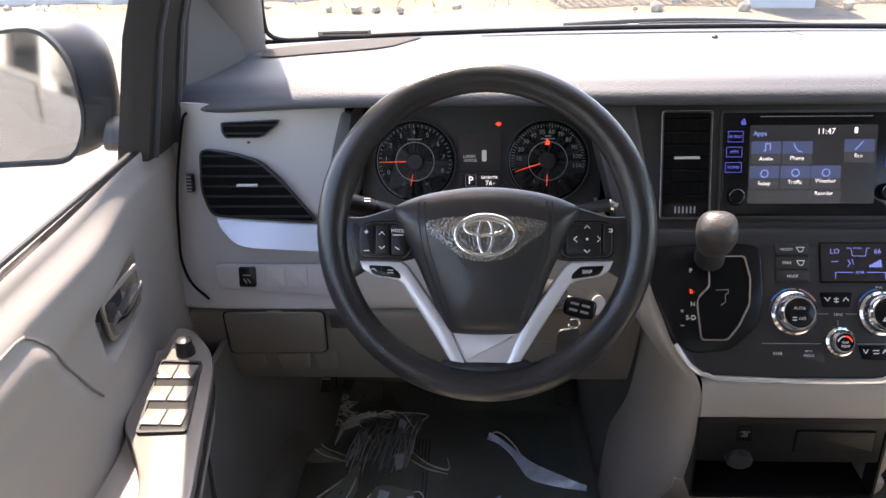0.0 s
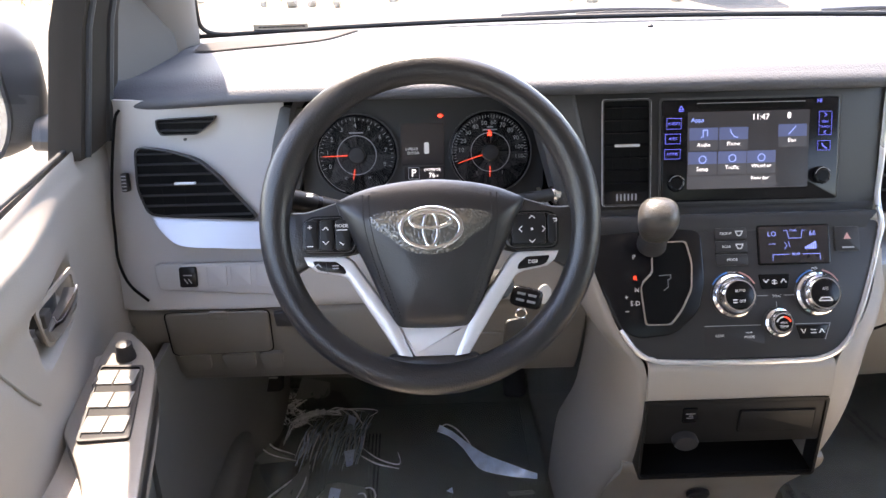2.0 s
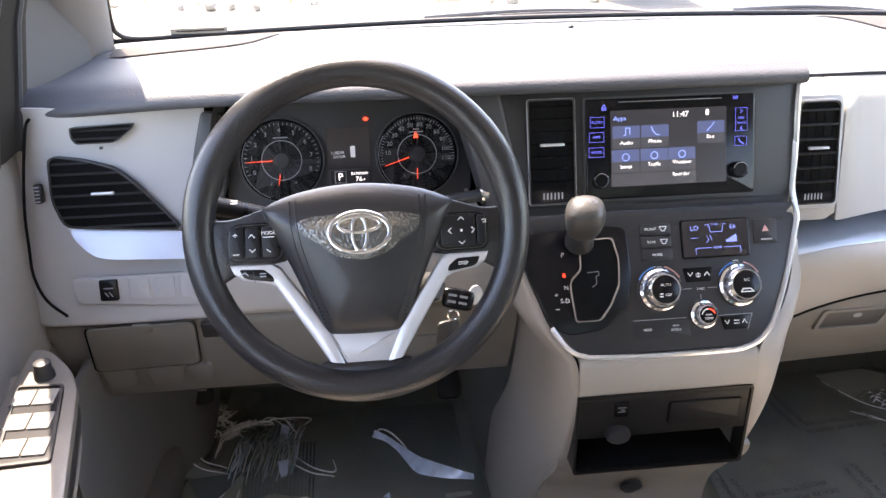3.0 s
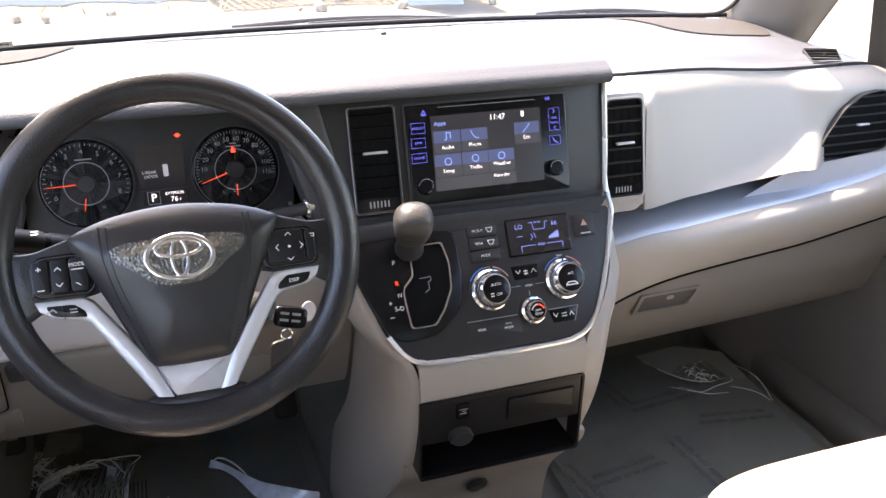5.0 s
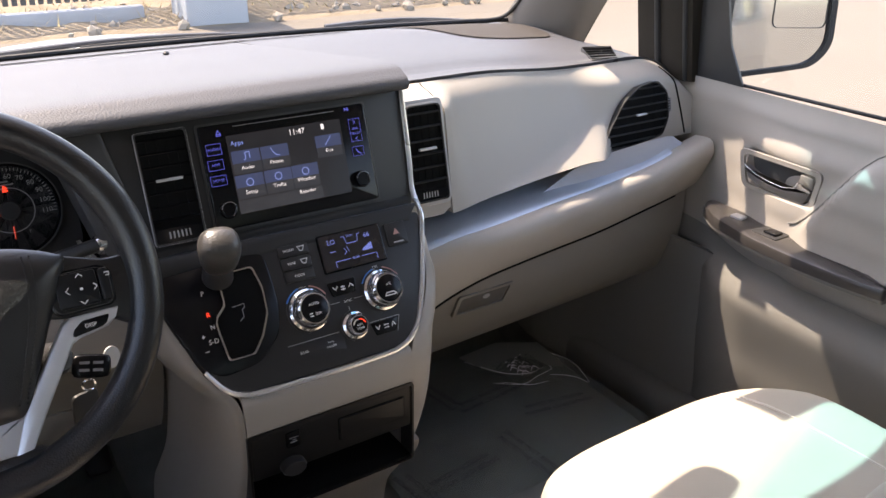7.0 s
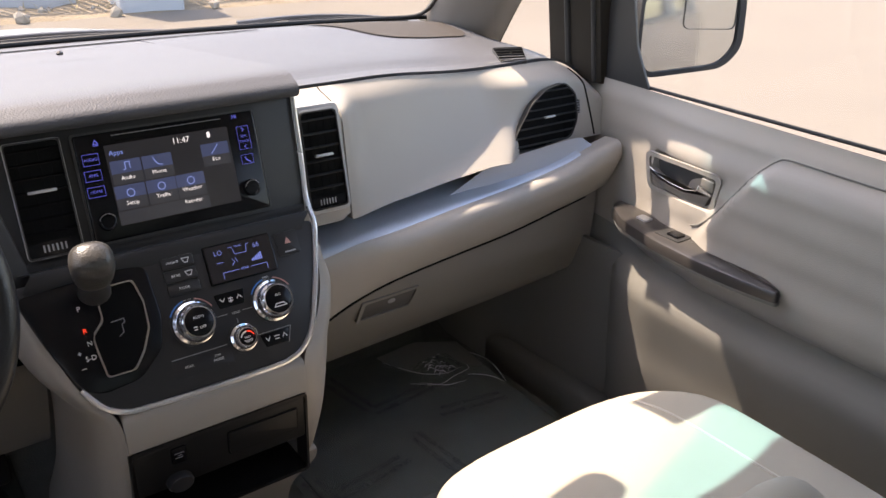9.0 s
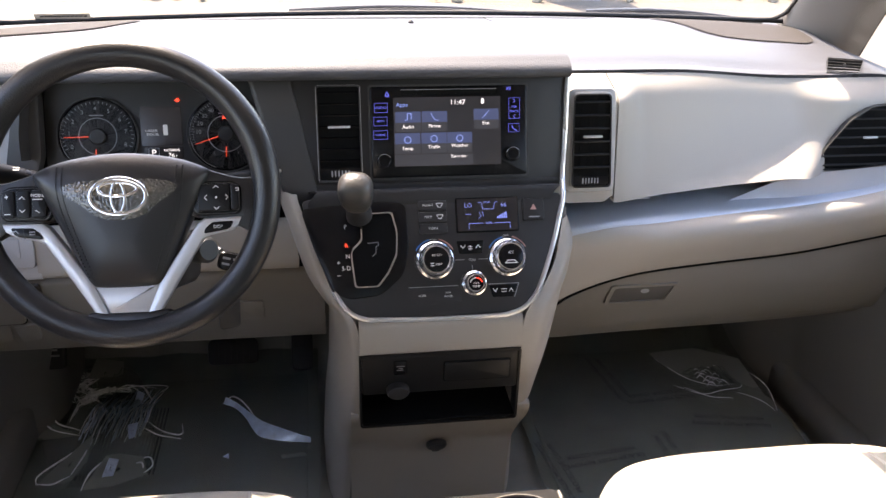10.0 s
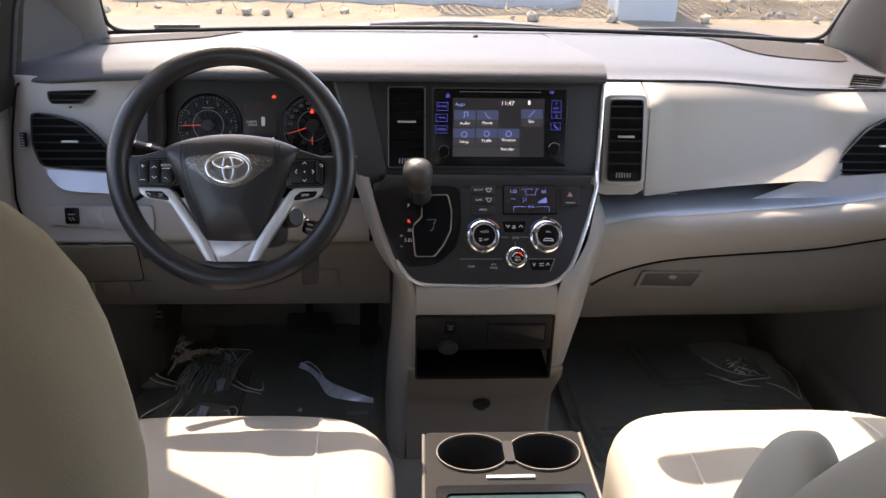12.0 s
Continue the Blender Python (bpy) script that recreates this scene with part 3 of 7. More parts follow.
for s in (1, -1):
    pts = [(-0.45, 0.95), (-0.33, 1.02), (-0.15, 1.05), (-0.132, 1.02), (-0.152, 0.90), (-0.172, 0.80), (-0.20, 0.755), (-0.26, 0.735), (-0.38, 0.745), (-0.43, 0.80)]
    draped(rounded([(x if s > 0 else mirrored(x), y) for x, y in pts], 0.03), 0.003, GRILLE, "speaker_grille", "dark perforated speaker grille")
slot = [(XC - 0.45 + 0.9 * i / 16, 1.045 - 0.02 * (i / 8 - 1) ** 2) for i in range(17)]
draped(slot + [(x, y - 0.018) for x, y in slot[::-1]], 0.0016, CAVITY, "defroster_slot", "black demister slot")
for line in ([(0.30, 0.80), (0.36, 0.765), (0.45, 0.748), (0.54, 0.742), (0.60, 0.745)], [(0.30, 0.80), (0.31, 0.87), (0.36, 0.92), (0.45, 0.945), (0.53, 0.93), (0.585, 0.88), (0.60, 0.745)]):
    line = spline([(x, y, 0) for x, y in line], 6)
    draped([(q.x, q.y) for q in line] + [(q.x, q.y - 0.0016) for q in line[::-1]], 0.0006, BLACK, "cover_groove")
part("sun_sensor", lathe([(0.006, 0), (0.006, 0.003), (0.003, 0.006), (0.0005, 0.007)], Matrix.Translation((0.446, 0.895, surface_z(0.446, 0.895, 1.13) + 0.001)), 16), BLACK, dash)

# driver's side panel
DP = plane_at((0, 0.33, 0.84), (1, 0, 0), (0, 0.23, 1))


def panel_loft(name, sections, mat, label, along=5, across=4, thick=0.006):
    return part(name, loft(sections, along, across, thick), mat, dash, label)


panel_loft("driver_panel", [(x, [(0.400 + 0.03 * e, 1.150), (0.398 + 0.02 * e, 1.10), (0.386 + 0.012 * e, 1.03), (0.366 + 0.010 * e, 0.96), (0.348 + 0.008 * e, 0.90), (0.334 + 0.01 * e, 0.855), (0.338 + 0.01 * e, 0.842), (0.372, 0.838)])
           for x, e in ((-0.475, 1.0), (-0.46, 0.35), (-0.43, 0.0), (-0.36, -0.2), (-0.28, -0.2), (-0.205, 0.0))], GREY_PANEL, "light grey beige panel beside the steering wheel")
panel_loft("driver_lower_roll", [(x, [(0.362, 0.925), (0.347, 0.915), (0.338, 0.88), (0.334, 0.852), (0.345, 0.840), (0.38, 0.838)]) for x in (-0.21, -0.10, 0.0, 0.10, 0.20)], BEIGE, "beige lower dash roll behind the wheel")
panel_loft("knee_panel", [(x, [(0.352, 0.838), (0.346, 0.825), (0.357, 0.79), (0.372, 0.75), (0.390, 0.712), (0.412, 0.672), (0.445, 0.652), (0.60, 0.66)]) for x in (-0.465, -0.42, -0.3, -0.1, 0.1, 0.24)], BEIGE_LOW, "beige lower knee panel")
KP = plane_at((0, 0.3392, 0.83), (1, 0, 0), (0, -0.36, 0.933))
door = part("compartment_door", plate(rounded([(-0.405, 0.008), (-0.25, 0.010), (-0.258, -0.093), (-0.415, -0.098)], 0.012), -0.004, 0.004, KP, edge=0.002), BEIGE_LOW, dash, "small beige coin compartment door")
part("pull", plate(rrect(-0.325, 0.004, 0.030, 0.02, 0.008), 0.003, 0.0065, KP, edge=0.0015), BEIGE_LOW, door)
seam = rounded([(-0.405, 0.008), (-0.25, 0.010), (-0.258, -0.093), (-0.415, -0.098)], 0.012)
strokes([[(-0.33 + (x + 0.33) * 1.03, -0.043 + (y + 0.043) * 1.03) for x, y in seam + seam[:1]]], 0.0022, KP @ Matrix.Translation((0, 0, 0.001)), CAVITY, dash, "panel_seam")
part("diagnostic_socket", plate(rrect(-0.228, -0.012, 0.028, 0.034, 0.004), -0.001, 0.004, KP, edge=0.001), DARK, dash)
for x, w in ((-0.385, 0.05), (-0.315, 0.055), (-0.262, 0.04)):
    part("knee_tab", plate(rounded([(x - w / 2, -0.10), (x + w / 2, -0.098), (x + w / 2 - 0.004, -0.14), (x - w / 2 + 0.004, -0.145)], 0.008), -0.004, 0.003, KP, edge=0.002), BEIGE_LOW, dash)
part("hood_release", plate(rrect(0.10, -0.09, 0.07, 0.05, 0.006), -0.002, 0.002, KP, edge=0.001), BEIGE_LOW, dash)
part("panel_cheek", plate(rounded([(-0.209, 0.306), (-0.178, 0.300), (-0.183, 0.20), (-0.205, 0.135), (-0.245, 0.148), (-0.224, 0.25)], 0.008), -0.02, 0.004, DP, edge=0.003), DARK, dash, "dark cheek beside the instruments")
part("switch_strip", plate(rounded([(-0.41, 0.078), (-0.21, 0.078), (-0.21, 0.026), (-0.405, 0.040)], 0.008), 0.0, 0.008, DP, edge=0.002), GREY_PANEL, dash)
sw = part("traction_switch", plate(rrect(-0.36, 0.0585, 0.026, 0.031, 0.003), 0.006, 0.0125, DP, edge=0.002), GLOSS, dash, "black traction control switch")
strokes([[(-0.366, 0.062), (-0.354, 0.062)], [(-0.365, 0.056), (-0.361, 0.050)], [(-0.359, 0.056), (-0.355, 0.050)]], 0.0016, DP @ Matrix.Translation((0, 0, 0.0125)), GREY_INK, sw)
for x in (-0.318, -0.283, -0.245):
    part("blank_switch", plate(rrect(x, 0.0585, 0.030, 0.033, 0.003), 0.006, 0.0095, DP, edge=0.0015), GREY_PANEL, dash)
top = [DP @ Vector(p) for p in ((-0.408, 0.1510, 0.006), (-0.395, 0.1502, 0.006), (-0.36, 0.1480, 0.006), (-0.30, 0.1430, 0.006), (-0.24, 0.1378, 0.006))]
low = [DP @ Vector(p) for p in ((-0.404, 0.1465, 0.008), (-0.389, 0.1290, 0.018), (-0.361, 0.1100, 0.026), (-0.30, 0.1050, 0.028), (-0.24, 0.1022, 0.028))]
foot = [p + Vector((0, 0.02, -0.010)) for p in low]
part("trim_insert", sheet([spline(top, 5), spline([a.lerp(b, 0.5) + Vector((0, 0.002, 0)) for a, b in zip(top, low)], 5), spline(low, 5)]), PAINTED, dash, "satin blue white accent strip")
part("insert_lip", sheet([spline(low, 5), spline(foot, 5)]), GREY_PANEL, dash)
gap = [DP @ Vector((x, y, 0.0065)) for x, y in ((-0.436, 0.305), (-0.4432, 0.2919), (-0.4539, 0.2312), (-0.4605, 0.1731), (-0.4615, 0.125), (-0.4610, 0.0855), (-0.4487, 0.049), (-0.4226, 0.0223))]
part("end_seam", tube(spline(gap, 5), 0.0024, 6), CAVITY, dash)

# passenger side: upper glove box, ledge, roll and lower glove box


def glove_bottom(x):
    return 0.936 + 0.040 * min(1, max(0, (x - 0.75) / 0.30))


SWOOSH = ((0.84, 0.948), (0.90, 0.962), (0.95, 0.975), (1.03, 1.000), (1.09, 1.030), (1.13, 1.062), (1.17, 1.095))


def lid_y(x, z):
    """The face of the passenger dash: rolled over at its top, hollow in the middle, flaring out to the end vent."""
    lean = 0.18 + 0.28 * ease(0.738, 0.80, x) + 0.06 * ease(0.80, 1.0, x)
    y = 0.350 + lean * (z - 0.93)
    for (x0, z0), (x1, z1) in zip(SWOOSH, SWOOSH[1:]):
        if x0 <= x <= x1:
            edge = z0 + (z1 - z0) * (x - x0) / (x1 - x0)
            d = max(0, edge - z + 0.004)
            y -= min(0.036, 0.95 * d * d / (d + 0.004))
    flat = 0.391 + 0.2 * (z - 1.03)
    out = ease(1.06, 1.14, x)
    y += (flat - y) * out
    deep, top = lip_at(x)
    rise = deep - 0.003 - (0.350 + lean * (top - 0.93)) * (1 - out) - (0.391 + 0.2 * (top - 1.03)) * out
    return y + rise * (max(0, z - top + 0.030) / 0.030) ** 2, top


def lid_face(name, x0, x1, bottom, label, nx, nz=26):
    rows = []
    for j in range(nz + 1):
        row = []
        for i in range(nx + 1):
            x = x0 + (x1 - x0) * i / nx
            top, low = lid_y(x, 1.0)[1], bottom(x)
            z = top + (low - top) * (j / nz) ** 1.4
            row.append((x, lid_y(x, z)[0], z + 0.002 * (j == 0)))
        rows.append(row)
    rows.append([(x, y + 0.022, z - 0.002) for x, y, z in rows[-1]])
    rows.insert(0, [(x, y + 0.02, z - 0.004) for x, y, z in rows[0]])
    return part(name, sheet(rows, thick=0.006), BEIGE, dash, label)


lid_face("upper_glove_box", 0.7405, 1.352, glove_bottom, "beige upper glove box lid flaring round the end vent", 66)
lid_face("vent_bezel", 0.6335, 0.7375, lambda x: 0.938 + 0.010 * ease(0.66, 0.635, x) + 0.010 * ease(0.72, 0.7375, x), "beige bezel of the passenger centre vent", 16)
panel_loft("ledge", [(x, [(0.46, z + 0.020), (0.42, z + 0.018), (0.375, z + 0.012), (0.342, z + 0.004), (0.335, z - 0.008)]) for x, z in ((0.615, 0.884), (0.68, 0.890), (0.80, 0.900), (0.95, 0.914), (1.08, 0.927), (1.18, 0.940), (1.25, 0.956))], PAINTED, "satin blue grey ledge under the glove box")
panel_loft("dash_roll", [(x, [(0.360, z), (0.340 - 0.018 * ease(0.70, 0.82, x), z + 0.001), (0.328 - 0.018 * ease(0.70, 0.82, x), z - 0.022), (0.330 - 0.006 * ease(0.70, 0.82, x), z - 0.06), (0.340, low + 0.012), (0.350, low), (0.385, low - 0.004)])
           for x, z, low in ((0.650, 0.884, 0.745), (0.68, 0.888, 0.760), (0.74, 0.893, 0.782), (0.82, 0.899, 0.80), (0.95, 0.913, 0.815), (1.08, 0.926, 0.828), (1.20, 0.944, 0.848), (1.28, 0.966, 0.862), (1.335, 0.978, 0.875))], BEIGE, "beige padded dash roll")
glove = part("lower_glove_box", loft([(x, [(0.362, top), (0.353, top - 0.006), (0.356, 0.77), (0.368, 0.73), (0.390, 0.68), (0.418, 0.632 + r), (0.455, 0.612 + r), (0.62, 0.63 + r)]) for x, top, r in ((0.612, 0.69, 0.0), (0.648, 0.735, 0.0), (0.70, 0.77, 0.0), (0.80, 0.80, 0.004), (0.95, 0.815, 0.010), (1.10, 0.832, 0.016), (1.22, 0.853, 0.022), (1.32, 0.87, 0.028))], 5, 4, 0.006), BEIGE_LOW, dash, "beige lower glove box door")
part("glove_seam", tube(spline([(0.652, 0.342, 0.742), (0.68, 0.344, 0.759), (0.74, 0.345, 0.782), (0.82, 0.346, 0.800), (0.95, 0.346, 0.815), (1.08, 0.346, 0.828), (1.20, 0.346, 0.848), (1.28, 0.346, 0.862)], 4), 0.0022, 6), CAVITY, dash, "dark gap over the glove box door")
GP = plane_at((0.818, 0.3605, 0.750), (1, 0, 0), (0, -0.24, 0.97))
LATCH = material("dark_taupe_latch", (0.075, 0.07, 0.064), 0.45, mottle=0.1)
latch = part("latch", frame_ring(rounded([(-0.060, 0.020), (0.062, 0.022), (0.050, -0.024), (-0.068, -0.026)], 0.006), rounded([(-0.053, 0.015), (0.055, 0.017), (0.044, -0.019), (-0.060, -0.021)], 0.005), -0.004, 0.004, GP), BEIGE_LOW, glove, "recessed glove box latch")
part("latch_paddle", plate(rounded([(-0.053, 0.015), (0.055, 0.017), (0.044, -0.019), (-0.060, -0.021)], 0.005), -0.002, 0.0012, GP, edge=0.001), LATCH, glove)
part("badge", plate(oval(0.004, 0.004, 0.008, 0.005, 16), 0.001, 0.0022, GP), GREY_INK, glove)
part("glove_tag", plate(rrect(0.785, 0, 0.070, 0.0025, 0.001), 0, 0.004, plane_at((0, 0.398, 0.9235))), SILVER, dash, "small silver edge at the glove box lid")

TRIM_CHROME = material("satin_chrome", (0.66, 0.67, 0.69), 0.26, metal=0.7, mottle=0.04)
# black centre face: upper part round the screen, lower part round the climate controls
UP = plane_at((0.447, 0.320, 1.080), (1, 0, 0), (0, 0.316, 0.949))
LO = plane_at((0.467, 0.214, 0.910), (1, 0, 0), (0, 0.514, 0.857))
part("centre_face", plate(rounded([(-0.26, 0.090), (0.188, 0.090), (0.184, 0.016), (0.176, -0.090), (-0.245, -0.090)], 0.006), -0.05, 0.0, UP, edge=0.002), BLACK, dash, "black plastic centre face round the screen")
part("cluster_cheek", plate(rounded([(-0.31, 0.092), (-0.245, 0.092), (-0.205, -0.10), (-0.255, -0.12)], 0.01), -0.05, 0.004, UP, edge=0.006), DARK, dash, "dark cheek beside the instruments")
LOWER = [(-0.257, 0.100), (0.153, 0.100), (0.137, 0.034), (0.117, -0.022), (0.103, -0.053), (0.090, -0.069), (0.077, -0.080), (0.060, -0.086), (-0.150, -0.086), (-0.180, -0.079), (-0.194, -0.069), (-0.2125, -0.042), (-0.235, 0.012)]
part("climate_face", plate(rounded(LOWER, 0.012, 3), -0.05, 0.0, LO, edge=0.003), BLACK, dash, "charcoal face round the climate controls")
step = []
for a, b, c, d in ((-0.245, -0.232, -0.225, -0.215), (-0.12, -0.105, -0.10, -0.095), (0.02, 0.035, 0.04, 0.045), (0.134, 0.150, 0.166, 0.172)):
    step.append([LO @ Vector((a, 0.080, -0.004)), LO @ Vector((a, 0.094, 0.0015)), LO @ Vector((b, 0.112, 0.0)), UP @ Vector((c, -0.086, 0.004)), UP @ Vector((d, -0.078, 0.0025)), UP @ Vector((d, -0.070, -0.004))])
part("face_step", sheet([spline(r, 4) for r in step], thick=0.002), BLACK, dash, "charcoal step between the screen and the climate controls")
rim = [LO @ Vector((x, y, 0.0)) for x, y in ((-0.2125, -0.042), (-0.204, -0.056), (-0.194, -0.070), (-0.182, -0.0795), (-0.168, -0.085), (-0.150, -0.0875), (-0.05, -0.0905), (0.040, -0.0895), (0.062, -0.0865), (0.079, -0.080), (0.092, -0.069), (0.1045, -0.053), (0.1183, -0.022), (0.130, 0.010), (0.138, 0.034), (0.147, 0.066), (0.154, 0.094))]
rim += [UP @ Vector((x, y, 0.002)) for x, y in ((0.180, -0.066), (0.1832, -0.0245), (0.1853, 0.0159), (0.187, 0.056), (0.1892, 0.088))]
part("chrome_trim", tube(spline(rim, 5), 0.0040, 8), TRIM_CHROME, dash, "bright satin chrome trim round the centre stack")

# beige column under the stack
def cheek(rows):
    """A console flank: rows of four points from its front edge round to its side."""
    lines = [spline([(x, y, z) for x, y in pts], 5) for z, pts in rows]
    cols = [spline([ln[i] for ln in lines], 5) for i in range(len(lines[0]))]
    return sheet([[c[j] for c in cols] for j in range(len(cols[0]))], thick=0.005)


LEFT_EDGE = ((1.0, 0.204, 0.279), (0.985, 0.208, 0.268), (0.94, 0.226, 0.240), (0.90, 0.240, 0.216), (0.872, 0.252, 0.198), (0.848, 0.270, 0.182), (0.83, 0.285, 0.170), (0.79, 0.292, 0.163), (0.74, 0.292, 0.163), (0.68, 0.290, 0.178), (0.62, 0.288, 0.205), (0.55, 0.284, 0.255), (0.49, 0.280, 0.297), (0.43, 0.276, 0.312), (0.36, 0.272, 0.318), (0.31, 0.270, 0.320))
part("console_cheek", cheek([(z, [(x, y), (x - 0.014, y + 0.006), (x - 0.032, y + 0.040), (x - 0.041, y + 0.10), (x - 0.045, y + 0.22)]) for z, x, y in LEFT_EDGE]), CONSOLE_BEIGE, dash, "beige curved console cheek")
RIGHT_EDGE = ((0.955, 0.620, 0.252, 0.645, 0.362), (0.93, 0.614, 0.238, 0.652, 0.356), (0.90, 0.606, 0.222, 0.665, 0.350), (0.88, 0.592, 0.204, 0.662, 0.343), (0.858, 0.575, 0.189, 0.660, 0.340), (0.835, 0.553, 0.173, 0.655, 0.340), (0.80, 0.545, 0.163, 0.648, 0.340), (0.74, 0.545, 0.163, 0.634, 0.335), (0.68, 0.546, 0.178, 0.622, 0.345), (0.62, 0.548, 0.205, 0.615, 0.365), (0.55, 0.550, 0.255, 0.613, 0.42), (0.49, 0.552, 0.297, 0.614, 0.46), (0.43, 0.554, 0.312, 0.616, 0.48), (0.36, 0.556, 0.318, 0.618, 0.49), (0.31, 0.558, 0.320, 0.620, 0.50))
part("console_cheek", cheek([(z, [(x, y), (x + (x1 - x) * 0.36, y + 0.010), (x + (x1 - x) * 0.68, y + (y1 - y) * 0.36), (x + (x1 - x) * 0.88, y + (y1 - y) * 0.70), (x1, y1)]) for z, x, y, x1, y1 in RIGHT_EDGE]), CONSOLE_BEIGE, dash, "beige curved console cheek")
panel_loft("console_brow", [(x, [(0.20, 0.835), (0.168, 0.832), (0.160, 0.812), (0.158, 0.79), (0.162, 0.776), (0.19, 0.772)]) for x in (0.29, 0.36, 0.48, 0.545)], CONSOLE_BEIGE, "beige strip under the chrome trim")
panel_loft("console_lower", [(x, [(0.25, 0.648), (0.200, 0.645), (0.192, 0.636), (0.205, 0.61), (0.253, 0.55), (0.295, 0.49), (0.311, 0.43), (0.317, 0.36), (0.32, 0.31)]) for x in (0.275, 0.30, 0.36, 0.48, 0.53, 0.575)], CONSOLE_BEIGE, "beige lower console panel")
BP = plane_at((0.4165, 0.160, 0.71), (1, 0, 0), (0, 0.0, 1))
bin_ = part("storage_bin", frame_ring(rrect(0, 0, 0.256, 0.138, 0.006), rrect(0, -0.001, 0.249, 0.131, 0.005), -0.03, 0.003, BP), BIN_BLACK, dash, "open black storage bin")
# the bin's floor and back carry its inner shade in their black
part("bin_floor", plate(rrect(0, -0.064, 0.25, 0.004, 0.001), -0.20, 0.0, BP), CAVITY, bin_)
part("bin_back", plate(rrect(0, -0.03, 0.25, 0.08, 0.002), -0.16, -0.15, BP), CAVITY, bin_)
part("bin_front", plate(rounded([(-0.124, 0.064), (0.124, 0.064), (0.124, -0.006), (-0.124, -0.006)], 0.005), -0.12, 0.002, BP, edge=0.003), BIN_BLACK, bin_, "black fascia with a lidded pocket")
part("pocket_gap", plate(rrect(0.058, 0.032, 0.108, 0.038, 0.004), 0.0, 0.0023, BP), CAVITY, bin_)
part("pocket_lid", plate(rrect(0.058, 0.032, 0.104, 0.034, 0.003), 0.0, 0.0050, BP, edge=0.0015), BIN_BLACK, bin_)
part("usb_port", plate(rrect(-0.064, 0.044, 0.021, 0.025, 0.003), 0.0, 0.0045, BP, edge=0.001), GLOSS, bin_)
strokes([[(-0.070, 0.048), (-0.058, 0.048)], [(-0.069, 0.041), (-0.060, 0.041)], [(-0.066, 0.0445), (-0.061, 0.0445)]], 0.0012, BP @ Matrix.Translation((0, 0, 0.0045)), GREY_INK, bin_)
part("power_socket_cap", lathe([(0.018, 0.0), (0.018, 0.012), (0.016, 0.016), (0.004, 0.017)], BP @ Matrix.Translation((-0.068, 0.004, 0.0)) @ Matrix.Diagonal((1, 0.7, 1, 1)), 24), BLACK, bin_)
OP = plane_at((0.432, 0.292, 0.497), (1, 0, 0), (0, -0.50, 0.866))
OP = OP @ Matrix.Translation((0, 0, 0.008))
outlet = part("power_outlet", lathe([(0.019, -0.002), (0.019, 0.004), (0.016, 0.007), (0.006, 0.0075)], OP, 24), BLACK, dash, "dark round power outlet cap")
part("cap_tab", plate(rrect(0, -0.020, 0.014, 0.008, 0.002), 0.0, 0.006, OP), BLACK, outlet)
part("dash_core", plate([(-0.44, 0.72), (1.31, 0.72), (1.31, 1.08), (-0.44, 1.08)], -0.5, -0.02, plane_at((0, 0.46, 0))), CAVITY, dash)


